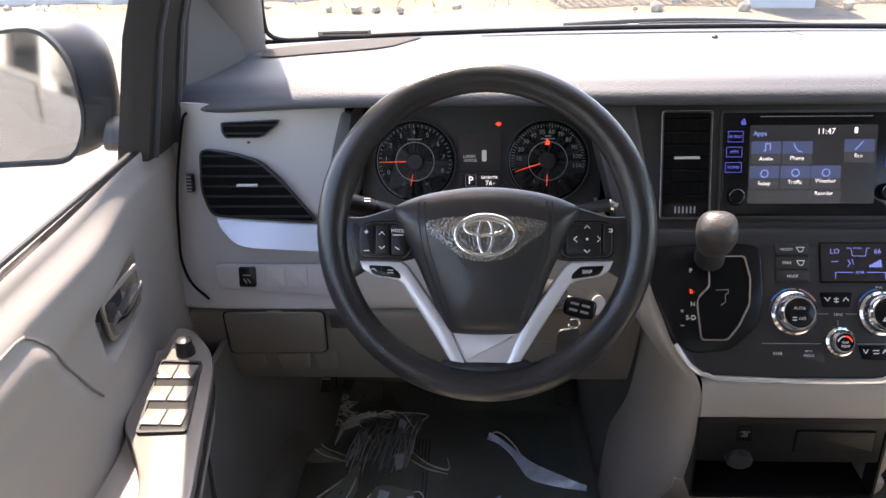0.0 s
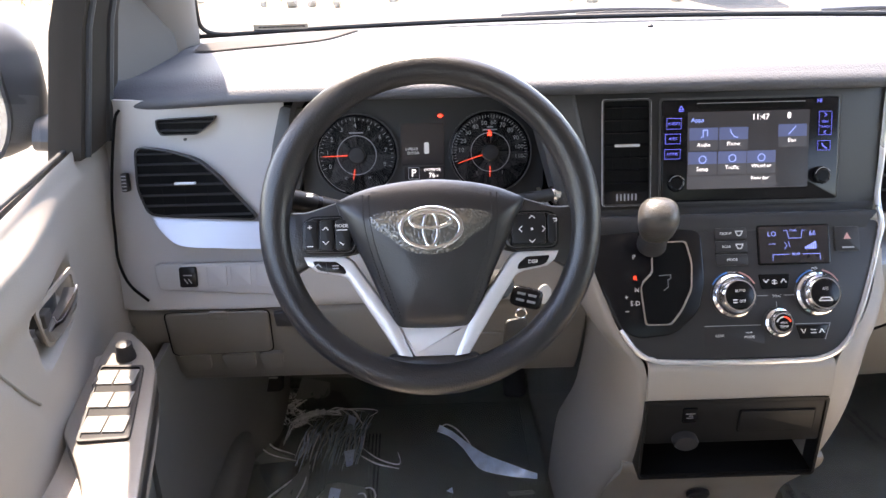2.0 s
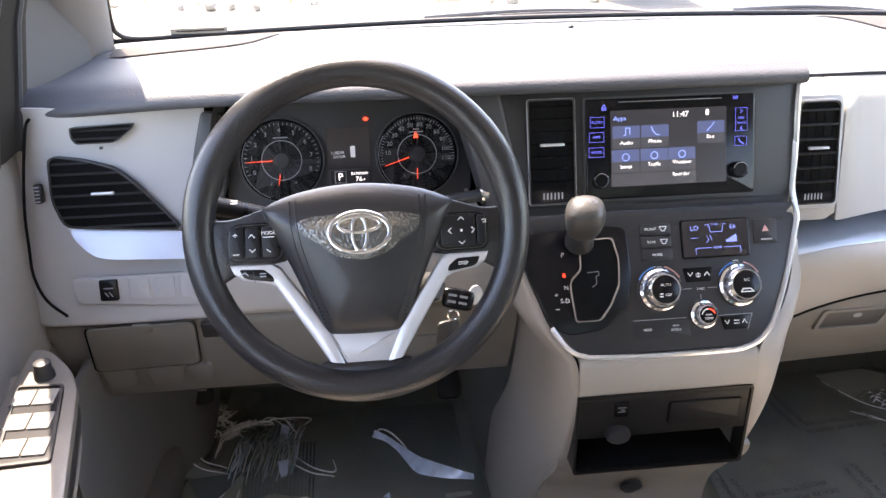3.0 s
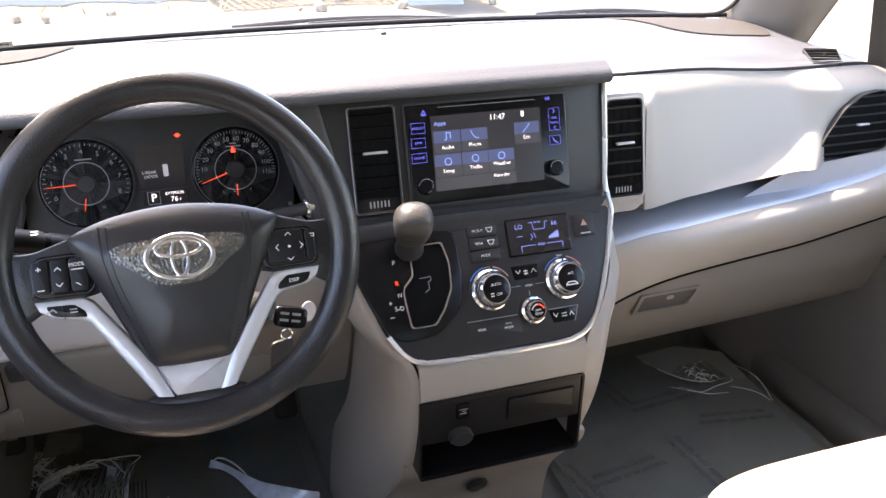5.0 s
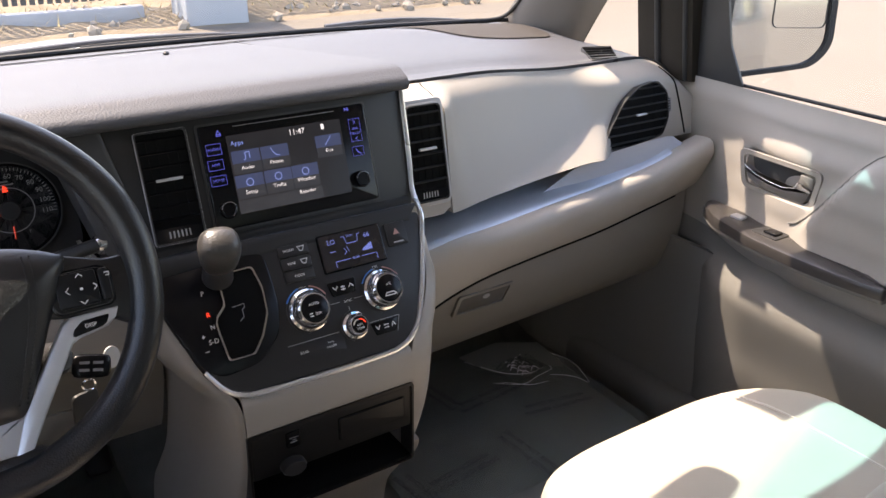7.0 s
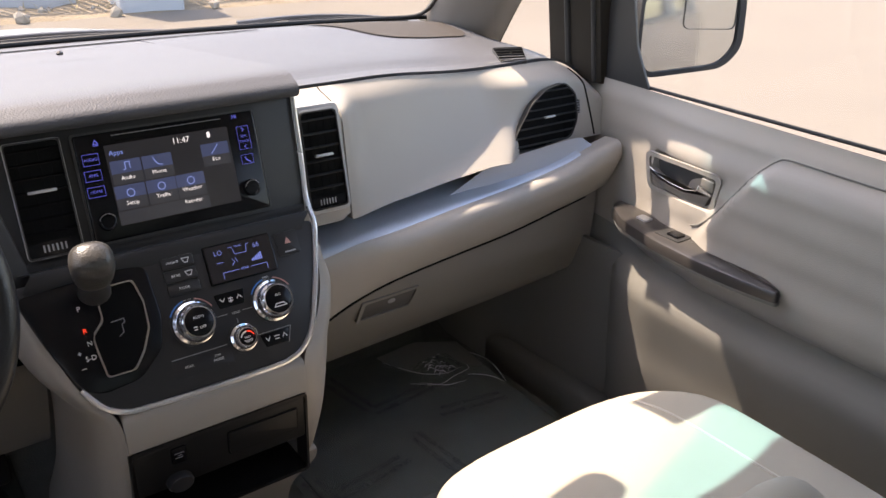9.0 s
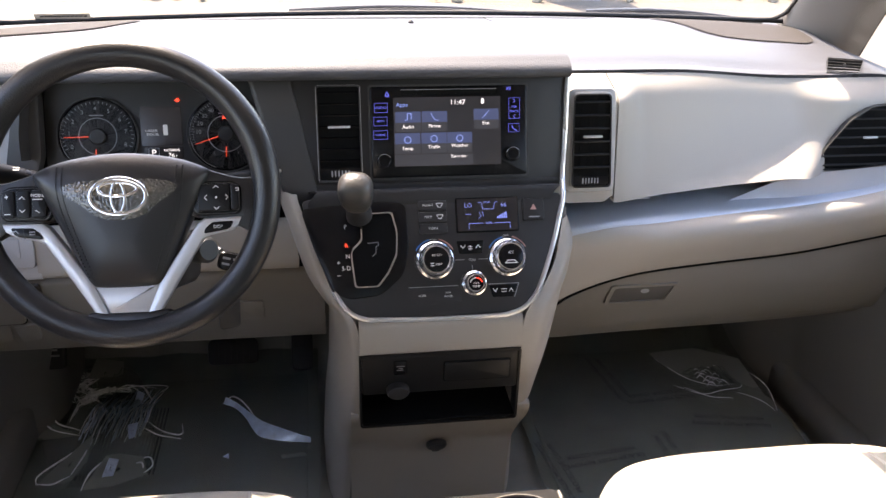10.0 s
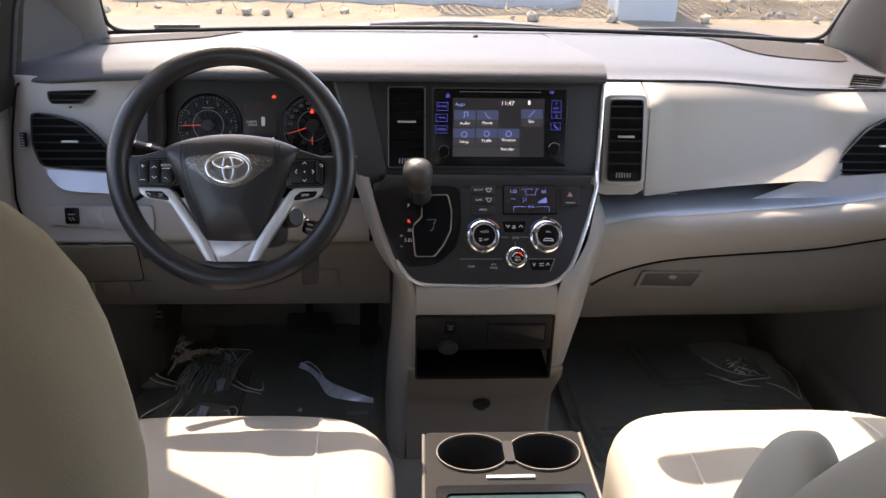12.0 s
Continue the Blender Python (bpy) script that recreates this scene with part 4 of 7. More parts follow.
# ---- air vents ----
def louvre_vent(m, outline, slats, group, label, tilt=66, knob=(0.0, 0.0), knob_w=0.026, bright=True, wheel=None, rim_mat=None, blades=None):
    """A vent: a flat black sheet painting the shade of its duct, thin louvres across it, and a tab to steer them."""
    vent = thing("air_vent", label, "air vent", group)
    cx = sum(p[0] for p in outline) / len(outline)
    cy = sum(p[1] for p in outline) / len(outline)
    grown = [(cx + (x - cx) * 1.012 + 0.0012 * (1 if x > cx else -1), cy + (y - cy) * 1.012 + 0.0012 * (1 if y > cy else -1)) for x, y in outline]
    part("bezel", frame_ring(grown, outline, -0.012, 0.0052, m), rim_mat or BLACK, vent)
    part("duct_shade", plate(outline, 0.0005, 0.0012, m), CAVITY, vent)

    def reach(v):
        xs = []
        for (x0, y0), (x1, y1) in zip(outline, outline[1:] + outline[:1]):
            if (y0 - v) * (y1 - v) < 0:
                xs.append(x0 + (x1 - x0) * (v - y0) / (y1 - y0))
        return (min(xs), max(xs)) if len(xs) > 1 else None

    low, high = min(p[1] for p in outline), max(p[1] for p in outline)
    start = low if wheel is None else low + wheel
    for i in range(slats):
        v = start + (high - start) * (i + 0.5) / slats
        ends = reach(v)
        if not ends or ends[1] - ends[0] < 0.012:
            continue
        mm = m @ Matrix.Translation((0, v, 0.003)) @ Matrix.Rotation(radians(-tilt), 4, "X")
        part("louvre", plate(rrect((ends[0] + ends[1]) / 2, 0, ends[1] - ends[0] - 0.001, 0.0060, 0.0008, 1), -0.0006, 0.0006, mm), blades or LOUVRE, vent)
    for k in range(1, 5):
        u = min(p[0] for p in outline) + (max(p[0] for p in outline) - min(p[0] for p in outline)) * k / 5
        ys = []
        for (x0, y0), (x1, y1) in zip(outline, outline[1:] + outline[:1]):
            if (x0 - u) * (x1 - u) < 0:
                ys.append(y0 + (y1 - y0) * (u - x0) / (x1 - x0))
        if len(ys) > 1 and max(ys) - max(min(ys), start) > 0.01:
            lo = max(min(ys), start)
            part("vane", plate(rrect(u, (lo + max(ys)) / 2, 0.0009, max(ys) - lo - 0.002, 0.0003, 1), 0.0012, 0.0020, m), CAVITY, vent)
    part("tab", plate(rrect(knob[0], knob[1], knob_w, 0.0038, 0.0015), 0.004, 0.0095, m, edge=0.001), SILVER if bright else DARK, vent, "bright steering tab" if bright else "")
    if wheel:
        w = part("thumb_wheel", plate(rrect(cx, low + wheel * 0.45, (reach(low + wheel * 0.5)[1] - reach(low + wheel * 0.5)[0]) * 0.98, wheel * 0.8, 0.003), 0.001, 0.004, m), GLOSS, vent)
        strokes([[(cx - 0.013 + 0.0052 * j, low + wheel * 0.28), (cx - 0.013 + 0.0052 * j, low + wheel * 0.62)] for j in range(6)], 0.0022, m @ Matrix.Translation((0, 0, 0.0035)), GREY_INK, w)
    return vent


LEFT_VENT = [(-0.418, 0.2515), (-0.3716, 0.2445), (-0.332, 0.2310), (-0.2973, 0.198), (-0.2513, 0.1435), (-0.3545, 0.1495), (-0.4071, 0.1545), (-0.420, 0.1925)]
FACE_L = DP @ Matrix.Translation((0, 0, 0.0065))
louvre_vent(FACE_L, rounded(LEFT_VENT, 0.012, 3), 7, "dash vents", "black louvred end vent in the light grey panel", knob=(-0.351, 0.199), knob_w=0.031)
louvre_vent(FACE_L, rounded([(-0.3839, 0.2896), (-0.3005, 0.2928), (-0.306, 0.2843), (-0.3297, 0.2694), (-0.3777, 0.2689), (-0.3835, 0.2784)], 0.004, 3), 2, "dash vents", "small black demister vent in the light grey panel", knob=(-0.345, 0.262), knob_w=0.004, bright=False)
RP = plane_at((0, 0.386, 1.03), (1, 0, 0), (0, 0.20, 1))
FACE_R = RP @ Matrix.Translation((0, 0, 0.004))
RIGHT_VENT = [(1.262, 0.038), (1.235, 0.062), (1.190, 0.056), (1.150, 0.032), (1.112, -0.012), (1.092, -0.050), (1.16, -0.052), (1.245, -0.042), (1.264, -0.010)]
louvre_vent(FACE_R, rounded(RIGHT_VENT, 0.010, 3), 7, "dash vents", "black louvred end vent at the beige dash end", knob=(1.19, 0.004), knob_w=0.026)
MV = UP @ Matrix.Translation((-0.174, 0.0015, 0.003))
louvre_vent(MV, rrect(0, 0, 0.063, 0.142, 0.004), 7, "dash vents", "tall black louvred centre vent with a bright tab", knob=(0.0, 0.010), knob_w=0.034, wheel=0.022, rim_mat=DARK, blades=GLOSS)
bm = frame_ring(rrect(0, 0, 0.0680, 0.147, 0.005), rrect(0, 0, 0.0664, 0.1454, 0.005), 0.0, 0.0035, MV)
part("vent_trim", bm, SILVER, dash, "thin silver line round the centre vent")
PV = plane_at((0.6890, 0.366, 1.043), (1, 0, 0), (0, 0.17, 1))
for k, (grow, rise) in enumerate(((0.011, 0.0035), (0.005, 0.006))):
    hole = rounded([(-0.032 - grow, 0.078 + grow), (0.028 + grow, 0.078 + grow), (0.035 + grow, -0.075 - grow), (-0.030 - grow, -0.075 - grow)], 0.012, 3)
    part("vent_surround", plate(hole, -0.02, rise, PV @ Matrix.Translation((0.003, 0, 0)), edge=0.0035), GREY_PANEL, dash, "raised grey beige frame round the vent")
louvre_vent(PV @ Matrix.Translation((0.003, 0, 0.006)), rounded([(-0.032, 0.078), (0.028, 0.078), (0.035, -0.075), (-0.030, -0.075)], 0.008, 3), 6, "dash vents", "tall black louvred vent in a beige bezel", knob=(0.0, 0.010), knob_w=0.032, wheel=0.022)
CABIN["fuller"] = False
seat_of, up_of = next(h[:2] for h in [tree.ray_cast(Vector((1.272, 0.588, 3)), Vector((0, 0, -1))) for tree in SKINS] if h[0] is not None)
across = (Vector((0.93, -0.36, 0)) - up_of * up_of.dot(Vector((0.93, -0.36, 0)))).normalized()
side_vent = plane_at(seat_of - up_of * 0.002, across, up_of.cross(across))
louvre_vent(side_vent, rounded([(-0.021, 0.058), (0.046, 0.058), (0.015, -0.058), (-0.041, -0.058)], 0.005, 3), 5, "dash vents", "small black side window demister on the dash top", knob=(0, 0), knob_w=0.004, bright=False)
spot = fuller((1.14, 0.475, 1.12))
strokes([[(-0.035 + 0.009 * i, 0), (-0.029 + 0.009 * i, 0)] for i in range(8)], 0.0035, plane_at((spot.x, spot.y, surface_z(spot.x, spot.y, 1.12) + 0.002), (1, 0, 0), (0, 1, -0.02)), KICK, dash, "airbag_mark")
CABIN["fuller"] = True
# little thumb wheels beside the end vents
for x, pl in ((-0.4395, FACE_L), (1.274, FACE_R)):
    cy = 0.201 if x < 0 else 0.012
    w = part("vent_wheel", plate(rrect(x, cy, 0.009, 0.027, 0.002), -0.01, 0.003 if x < 0 else 0.0, pl, edge=0.002), BLACK, dash)
    strokes([[(x - 0.004, cy - 0.01 + 0.005 * j), (x + 0.003, cy - 0.01 + 0.005 * j)] for j in range(5)], 0.0016, pl @ Matrix.Translation((0, 0, 0.003 if x < 0 else 0.0)), GREY_INK, w)
strip_top = [Vector(p) for p in ((0.94, 0.372, 0.9195), (1.045, 0.366, 0.968), (1.1415, 0.358, 0.983), (1.20, 0.360, 0.986), (1.25, 0.362, 0.987), (1.274, 0.364, 0.983))]
strip_low = [Vector(p) for p in ((1.0, 0.358, 0.9195), (1.07, 0.356, 0.9265), (1.13, 0.353, 0.9330), (1.20, 0.350, 0.9440), (1.255, 0.350, 0.9570), (1.290, 0.352, 0.9700))]
part("silver_end_strip", sheet([spline(strip_top, 5), spline([a.lerp(b, 0.5) + Vector((0, 0.004, 0)) for a, b in zip(strip_top, strip_low)], 5), spline(strip_low, 5)]), PAINTED, dash, "satin silver strip under the end vent")
part("end_seam", tube(spline([(x, lid_y(x, z)[0] - 0.0005, z) for x, z in ((1.286, 1.106), (1.293, 1.096), (1.299, 1.082), (1.307, 1.052), (1.315, 1.018), (1.323, 0.980))], 5), 0.0018, 6), CAVITY, dash)

# ---- instrument cluster ----
CL = plane_at((-0.008, 0.418, 1.055), (1, 0, 0), (0, 0.30, 0.954))
cluster = thing("instrument_cluster", "black instrument cluster with two white on black dials", "instruments")
part("backing", plate(rounded([(-0.175, 0.085), (0.18, 0.085), (0.18, -0.08), (-0.18, -0.08)], 0.03), -0.02, 0.0, CL), BLACK, cluster)
hood = [spline([CL @ Vector((-0.190, -0.035, n)), CL @ Vector((-0.188, 0.02, n)), CL @ Vector((-0.165, 0.085 + 0.1 * (n > 0.03) * n, n)), CL @ Vector((-0.08, 0.100, n)), CL @ Vector((0.0, 0.104, n)), CL @ Vector((0.09, 0.102, n)), CL @ Vector((0.170, 0.09, n)), CL @ Vector((0.192, 0.03, n)), CL @ Vector((0.194, 0.0, n))], 6) for n in (0.0, 0.03, 0.06, 0.085)]
part("hood", sheet(hood), DARK, cluster, "dark hood round the dials")
for name, u, texts, a0, step, needle, needle2 in (("tachometer", -0.098, [str(i) for i in range(9)], 202, -27.6, 181, -100), ("speedometer", 0.101, ["", "10", "20", "30", "40", "50", "60", "70", "80", "90", "100", "110"], 194, -18.5, 198, -92)):
    g = CL @ Matrix.Translation((u, -0.002, 0.001))
    dial = part(name, lathe([(0.060, 0.0), (0.060, 0.004), (0.058, 0.0045), (0.057, 0.002), (0.002, 0.002)], g, 48), GLOSS, cluster, "round dial")
    face = g @ Matrix.Translation((0, 0, 0.0028))
    part("ring", lathe([(0.0595, 0.002), (0.0612, 0.006), (0.0622, 0.006), (0.0622, 0.0)], g, 48), DARK, dial)
    part("hub_ring", frame_ring(oval(0, 0, 0.0295, 0.0295, 40), oval(0, 0, 0.0283, 0.0283, 40), 0, 0.0008, face), GREY_INK, dial)
    items = [(tx, 0.0068, 0.0435 * math.cos(radians(a0 + step * i)), 0.0435 * math.sin(radians(a0 + step * i))) for i, tx in enumerate(texts) if tx]
    letters(items, face, DIAL_INK, dial)
    ticks = []
    for i in range((len(texts) - 1) * 4 + 1):
        a, r = radians(a0 + step * i / 4), 0.0515 if i % 4 else 0.050
        ticks.append([(0.0545 * math.cos(a), 0.0545 * math.sin(a)), (r * math.cos(a), r * math.sin(a))])
    strokes(ticks, 0.0008, face, DIAL_INK, dial, "ticks")
    # grey arc painted on the dial as the sheen of its rim
    strokes([arc(0, 0, 0.0575, 150, 250)], 0.0012, face, GREY_INK, dial, "painted_sheen")
    a = radians(needle)
    part("needle", tube([face @ Vector((0.008 * math.cos(a), 0.008 * math.sin(a), 0.004)), face @ Vector((0.051 * math.cos(a), 0.051 * math.sin(a), 0.003))], [0.0011, 0.0005], 6), NEEDLE, dial, "red needle")
    a = radians(needle2)
    part("small_needle", tube([face @ Vector((0.021 * math.cos(a), 0.021 * math.sin(a), 0.002)), face @ Vector((0.037 * math.cos(a), 0.037 * math.sin(a), 0.002))], [0.0010, 0.0006], 6), NEEDLE, dial)
    part("hub", lathe([(0.013, 0.0), (0.013, 0.005), (0.011, 0.007), (0.001, 0.0075)], face, 24), BLACK, dial)
    strokes([[(-0.010, 0.033), (0.010, 0.033)]] + ([[(-0.004, 0.037), (0.004, 0.037)]] if u > 0 else []), 0.0018, face, GREY_INK, dial, "caption")
    small = [("C", 0.0045, -0.017, -0.034), ("H", 0.0045, 0.018, -0.034)] if u < 0 else [("E", 0.0045, -0.020, -0.031), ("F", 0.0045, 0.018, -0.031)]
    letters(small, face, GREY_INK, dial, "small_lettering")
info = part("info_display", plate(rrect(0.0, 0.012, 0.064, 0.062, 0.003), 0.0, 0.0022, CL), LCD_BACK, cluster, "small dark trip display")
IF = CL @ Matrix.Translation((0, 0, 0.0022))
letters([("L-REAR", 0.0045, -0.016, 0.005), ("DOOR", 0.0045, -0.014, -0.001)], IF, WHITE_INK, info)
part("car_symbol", plate(rrect(0.006, 0.006, 0.007, 0.017, 0.002), 0, 0.0006, IF), WHITE_INK, info)
gear = part("gear_display", plate(rrect(0.002, -0.031, 0.060, 0.019, 0.002), 0.0, 0.0022, CL), LCD_BACK, cluster)
IG = CL @ Matrix.Translation((0, -0.031, 0.0022))
letters([("P", 0.0115, -0.014, 0.0), ("EXTERIOR", 0.0040, 0.014, 0.0045), ("76", 0.0075, 0.013, -0.004), ("F", 0.0035, 0.021, -0.005)], IG, SCREEN_TEXT, gear)
strokes([[(-0.022, 0.0085), (-0.006, 0.0085), (-0.006, -0.0085), (-0.022, -0.0085), (-0.022, 0.0085)]], 0.0007, IG, GREY_INK, gear)
lamp = part("belt_lamp", plate(oval(0.100, 0.027, 0.0032, 0.0045, 3), 0.004, 0.0062, CL), RED_INK, cluster, "red warning lamp")
strokes([[(0.098, 0.0235), (0.102, 0.0235)]], 0.003, CL @ Matrix.Translation((0, 0, 0.0055)), RED_INK, cluster, "warning_symbol")
part("warning_lamp", plate(oval(0.0275, 0.053, 0.0030, 0.0030, 10), 0.001, 0.003, CL), RED_INK, cluster, "red warning lamp")
strokes([[(0.0235, 0.053), (0.0315, 0.053)]], 0.0014, CL @ Matrix.Translation((0, 0, 0.002)), RED_INK, cluster, "warning_symbol")

# ---- steering wheel ----
SW = plane_at((0, 0.084, 1.089), (1, 0, 0), (0, math.sin(radians(25)), math.cos(radians(25))))
wheel = thing("steering_wheel", "black leather steering wheel with silver lower spokes", "steering wheel")
bm = bmesh.new()
R0, SEG = 0.1745, 96
line, rad = [], []
for i in range(SEG):
    a = 2 * math.pi * i / SEG
    grip = math.exp(-((math.degrees(a) - 22) / 16) ** 2) + math.exp(-((math.degrees(a) - 158) / 16) ** 2) + 0.6 * math.exp(-((math.degrees(a) - 270) / 26) ** 2)
    line.append(SW @ Vector((R0 * math.cos(a), R0 * math.sin(a), 0)))
    rad.append(0.0172 + 0.0014 * grip)
part("rim", tube(line, rad, 18, bm, closed=True, up=SW.col[2][:3]), LEATHER, wheel, "black grained leather rim")


def blob(outline, n_rim, n_top, m, rings=5, bm=None):
    """A cushion-like cover: an outline that domes towards its middle."""
    bm = bm or bmesh.new()
    cx = sum(p[0] for p in outline) / len(outline)
    cy = sum(p[1] for p in outline) / len(outline)
    loops = []
    for j in range(rings + 1):
        t = j / rings
        k = math.cos(t * math.pi / 2 * 0.94)
        n = n_rim + (n_top - n_rim) * math.sin(t * math.pi / 2)
        k = 1 - (1 - k) * 0.9
        loops.append([bm.verts.new(m @ Vector((cx + (x - cx) * k, cy + (y - cy) * k, n))) for x, y in outline])
    base = [bm.verts.new(m @ Vector((x, y, n_rim - 0.03))) for x, y in outline]
    for a, b in zip([base] + loops, loops):
        for i in range(len(outline)):
            bm.faces.new((a[i - 1], a[i], b[i], b[i - 1]))
    bm.faces.new(loops[-1])
    return bm


HUB = spline([(-0.1, 0.030), (-0.104, 0.020), (-0.092, -0.010), (-0.078, -0.035), (-0.056, -0.085), (-0.042, -0.112), (-0.028, -0.116), (0.0, -0.117), (0.028, -0.116), (0.042, -0.112), (0.056, -0.085), (0.078, -0.035), (0.092, -0.010), (0.104, 0.020), (0.1, 0.030), (0.06, 0.044), (0.0, 0.0505), (-0.06, 0.044)], 4, True)
HUB = [(p[0], p[1]) for p in HUB]
cover_bm = blob(HUB, 0.004, 0.030, SW, 9)
cover_bm.verts.ensure_lookup_table()
for _ in range(8):
    bmesh.ops.smooth_vert(cover_bm, verts=cover_bm.verts[len(HUB):len(HUB) * 10], factor=0.5, use_axis_x=True, use_axis_y=True, use_axis_z=True)
COVER = BVHTree.FromBMesh(cover_bm)
part("airbag_cover", cover_bm, SMOOTH_LEATHER, wheel, "black airbag cover with stitched seams")


def cover_height(x, y):
    """How far the airbag cover stands off the wheel's plane."""
    out = SW.to_3x3().col[2]
    hit = COVER.ray_cast(SW @ Vector((x, y, 0.2)), -out)
    return 0.0005 + ((hit[0] - SW.translation).dot(out) if hit[0] is not None else 0.004)


for s in (-1, 1):
    seams = bmesh.new()
    for off in (0.0, 0.0068):
        path = [(s * (0.0742 - off), 0.034), (s * (0.0735 - off), 0.008), (s * (0.0690 - off), -0.02), (s * (0.0575 - off), -0.058), (s * (0.042 - off), -0.104)]
        pts = spline(path, 22)
        for a, b in zip(pts[::2], pts[1::2]):
            tube([SW @ Vector((a[0], a[1], cover_height(a[0], a[1]))), SW @ Vector((b[0], b[1], cover_height(b[0], b[1])))], 0.0010, 5, seams)
    part("stitching", seams, THREAD, wheel, "dark double stitching")
pebble = spline([(-0.068, 0.008), (-0.05, 0.015), (0.0, 0.018), (0.05, 0.015), (0.068, 0.008), (0.061, -0.003), (0.044, -0.014), (0.028, -0.027), (0, -0.033), (-0.028, -0.027), (-0.044, -0.014), (-0.061, -0.003)], 4, True)
bm = bmesh.new()
prev = None
for k in (1.0, 0.66, 0.3):
    ring = [bm.verts.new(SW @ Vector((p[0] * k, -0.008 + (p[1] + 0.008) * k, cover_height(p[0] * k, -0.008 + (p[1] + 0.008) * k) + (0.0002 if k == 1 else 0.0022)))) for p in pebble]
    if prev:
        for i in range(len(ring)):
            bm.faces.new((prev[i - 1], prev[i], ring[i], ring[i - 1]))
    prev = ring
bm.faces.new(prev)
part("pebbled_insert", bm, PEBBLE, wheel, "coarse grained insert behind the badge")
BADGE = SW @ Matrix.Translation((0, -0.004, cover_height(0, 0) + 0.0035))
bm = bmesh.new()
for cx, cy, rx, ry, w in ((0, 0, 0.0325, 0.0215, 0.0028), (0, 0.0085, 0.0225, 0.0085, 0.0022), (0, -0.001, 0.0078, 0.0185, 0.0020)):
    tube([BADGE @ Vector((x, y, 0)) for x, y in oval(cx, cy, rx, ry, 40)], w, 8, bm, closed=True, flat=0.7, up=SW.col[2][:3])
part("badge", bm, CHROME, wheel, "chrome oval badge of plain rings")
for s, name in ((-1, "left"), (1, "right")):
    pad = [(s * 0.097, 0.0128), (s * 0.133, 0.0123), (s * 0.143, 0.0055), (s * 0.1428, -0.0248), (s * 0.137, -0.0300), (s * 0.0865, -0.0307), (s * 0.0808, -0.0190), (s * 0.086, 0.0028)]
    arm = [(s * 0.085, 0.0305), (s * 0.099, 0.0290), (s * 0.1395, 0.0165), (s * 0.164, 0.018), (s * 0.170, -0.02), (s * 0.160, -0.058), (s * 0.130, -0.040), (s * 0.075, -0.03)]
    part("spoke", plate(rounded(arm, 0.010), -0.016, 0.0045, SW, edge=0.005), LEATHER, wheel)
    sw = part("switch_pad", plate(rounded(pad, 0.007), 0.0, 0.0085, SW, edge=0.002), GLOSS, wheel, "gloss black switch pad")
    inner = [(s * 0.112 + (x - s * 0.112) * 0.90, -0.009 + (y + 0.009) * 0.88) for x, y in rounded(pad, 0.007)]
    part("pad_edge", frame_ring([(s * 0.112 + (x - s * 0.112) * 1.03, -0.009 + (y + 0.009) * 1.03) for x, y in inner], inner, 0.008, 0.0092, SW), DARK, sw)
    BT = SW @ Matrix.Translation((0, 0, 0.0085))
    if s < 0:
        cells = [(-0.1325, -0.009, 0.0145, 0.033), (-0.1155, -0.009, 0.0150, 0.034), (-0.0975, -0.009, 0.0165, 0.034)]
    else:
        cells = [(0.1090, -0.008, 0.038, 0.034), (0.1350, -0.008, 0.0095, 0.032)]
    for x, y, w, h in cells:
        part("button", plate(rrect(x, y, w, h, 0.003), -0.001, 0.0028, BT, edge=0.0015), BUTTON, sw)
    B2 = BT @ Matrix.Translation((0, 0, 0.0030))
    chev = lambda x, y, d, k=0.0022: [(x - k * (abs(d[1]) or -d[0]), y - k * (d[1] if d[1] else 1)), (x, y) if d[1] else (x, y), (x + k * (abs(d[1]) or d[0] * -1), y - k * (d[1] if d[1] else -1))]
    if s < 0:
        strokes([[(-0.1195, -0.003), (-0.1165, 0.0), (-0.1135, -0.003)], [(-0.1195, -0.016), (-0.1165, -0.019), (-0.1135, -0.016)], [(-0.136, 0.0), (-0.132, 0.0)], [(-0.134, -0.002), (-0.134, 0.002)], [(-0.137, -0.021), (-0.131, -0.021)], [(-0.101, -0.017), (-0.097, -0.020)], [(-0.104, -0.0035), (-0.093, -0.0035)]], 0.0009, B2, WHITE_INK, sw)
        letters([("MODE", 0.0040, -0.0985, 0.001)], B2, WHITE_INK, sw)
    else:
        strokes([[(0.1095, 0.004), (0.1125, 0.007), (0.1155, 0.004)], [(0.1095, -0.020), (0.1125, -0.023), (0.1155, -0.020)], [(0.101, -0.005), (0.098, -0.008), (0.101, -0.011)], [(0.124, -0.005), (0.127, -0.008), (0.124, -0.011)], [(0.136, 0.003), (0.140, 0.003), (0.140, 0.0), (0.137, 0.0)]], 0.0009, B2, WHITE_INK, sw)
        part("centre_dot", plate(oval(0.1125, -0.008, 0.0014, 0.0014, 12), 0, 0.0006, B2), WHITE_INK, sw)
    inner = [(s * x, y) for x, y in ((0.1420, -0.0325), (0.115, -0.0328), (0.0965, -0.0332), (0.0885, -0.0385), (0.064, -0.0738), (0.0400, -0.1085), (0.0235, -0.1475))]
    outer = [(s * x, y) for x, y in ((0.1375, -0.0430), (0.1290, -0.0495), (0.1015, -0.0548), (0.0935, -0.0592), (0.075, -0.0885), (0.058, -0.1155), (0.0400, -0.1450))]
    rows = []
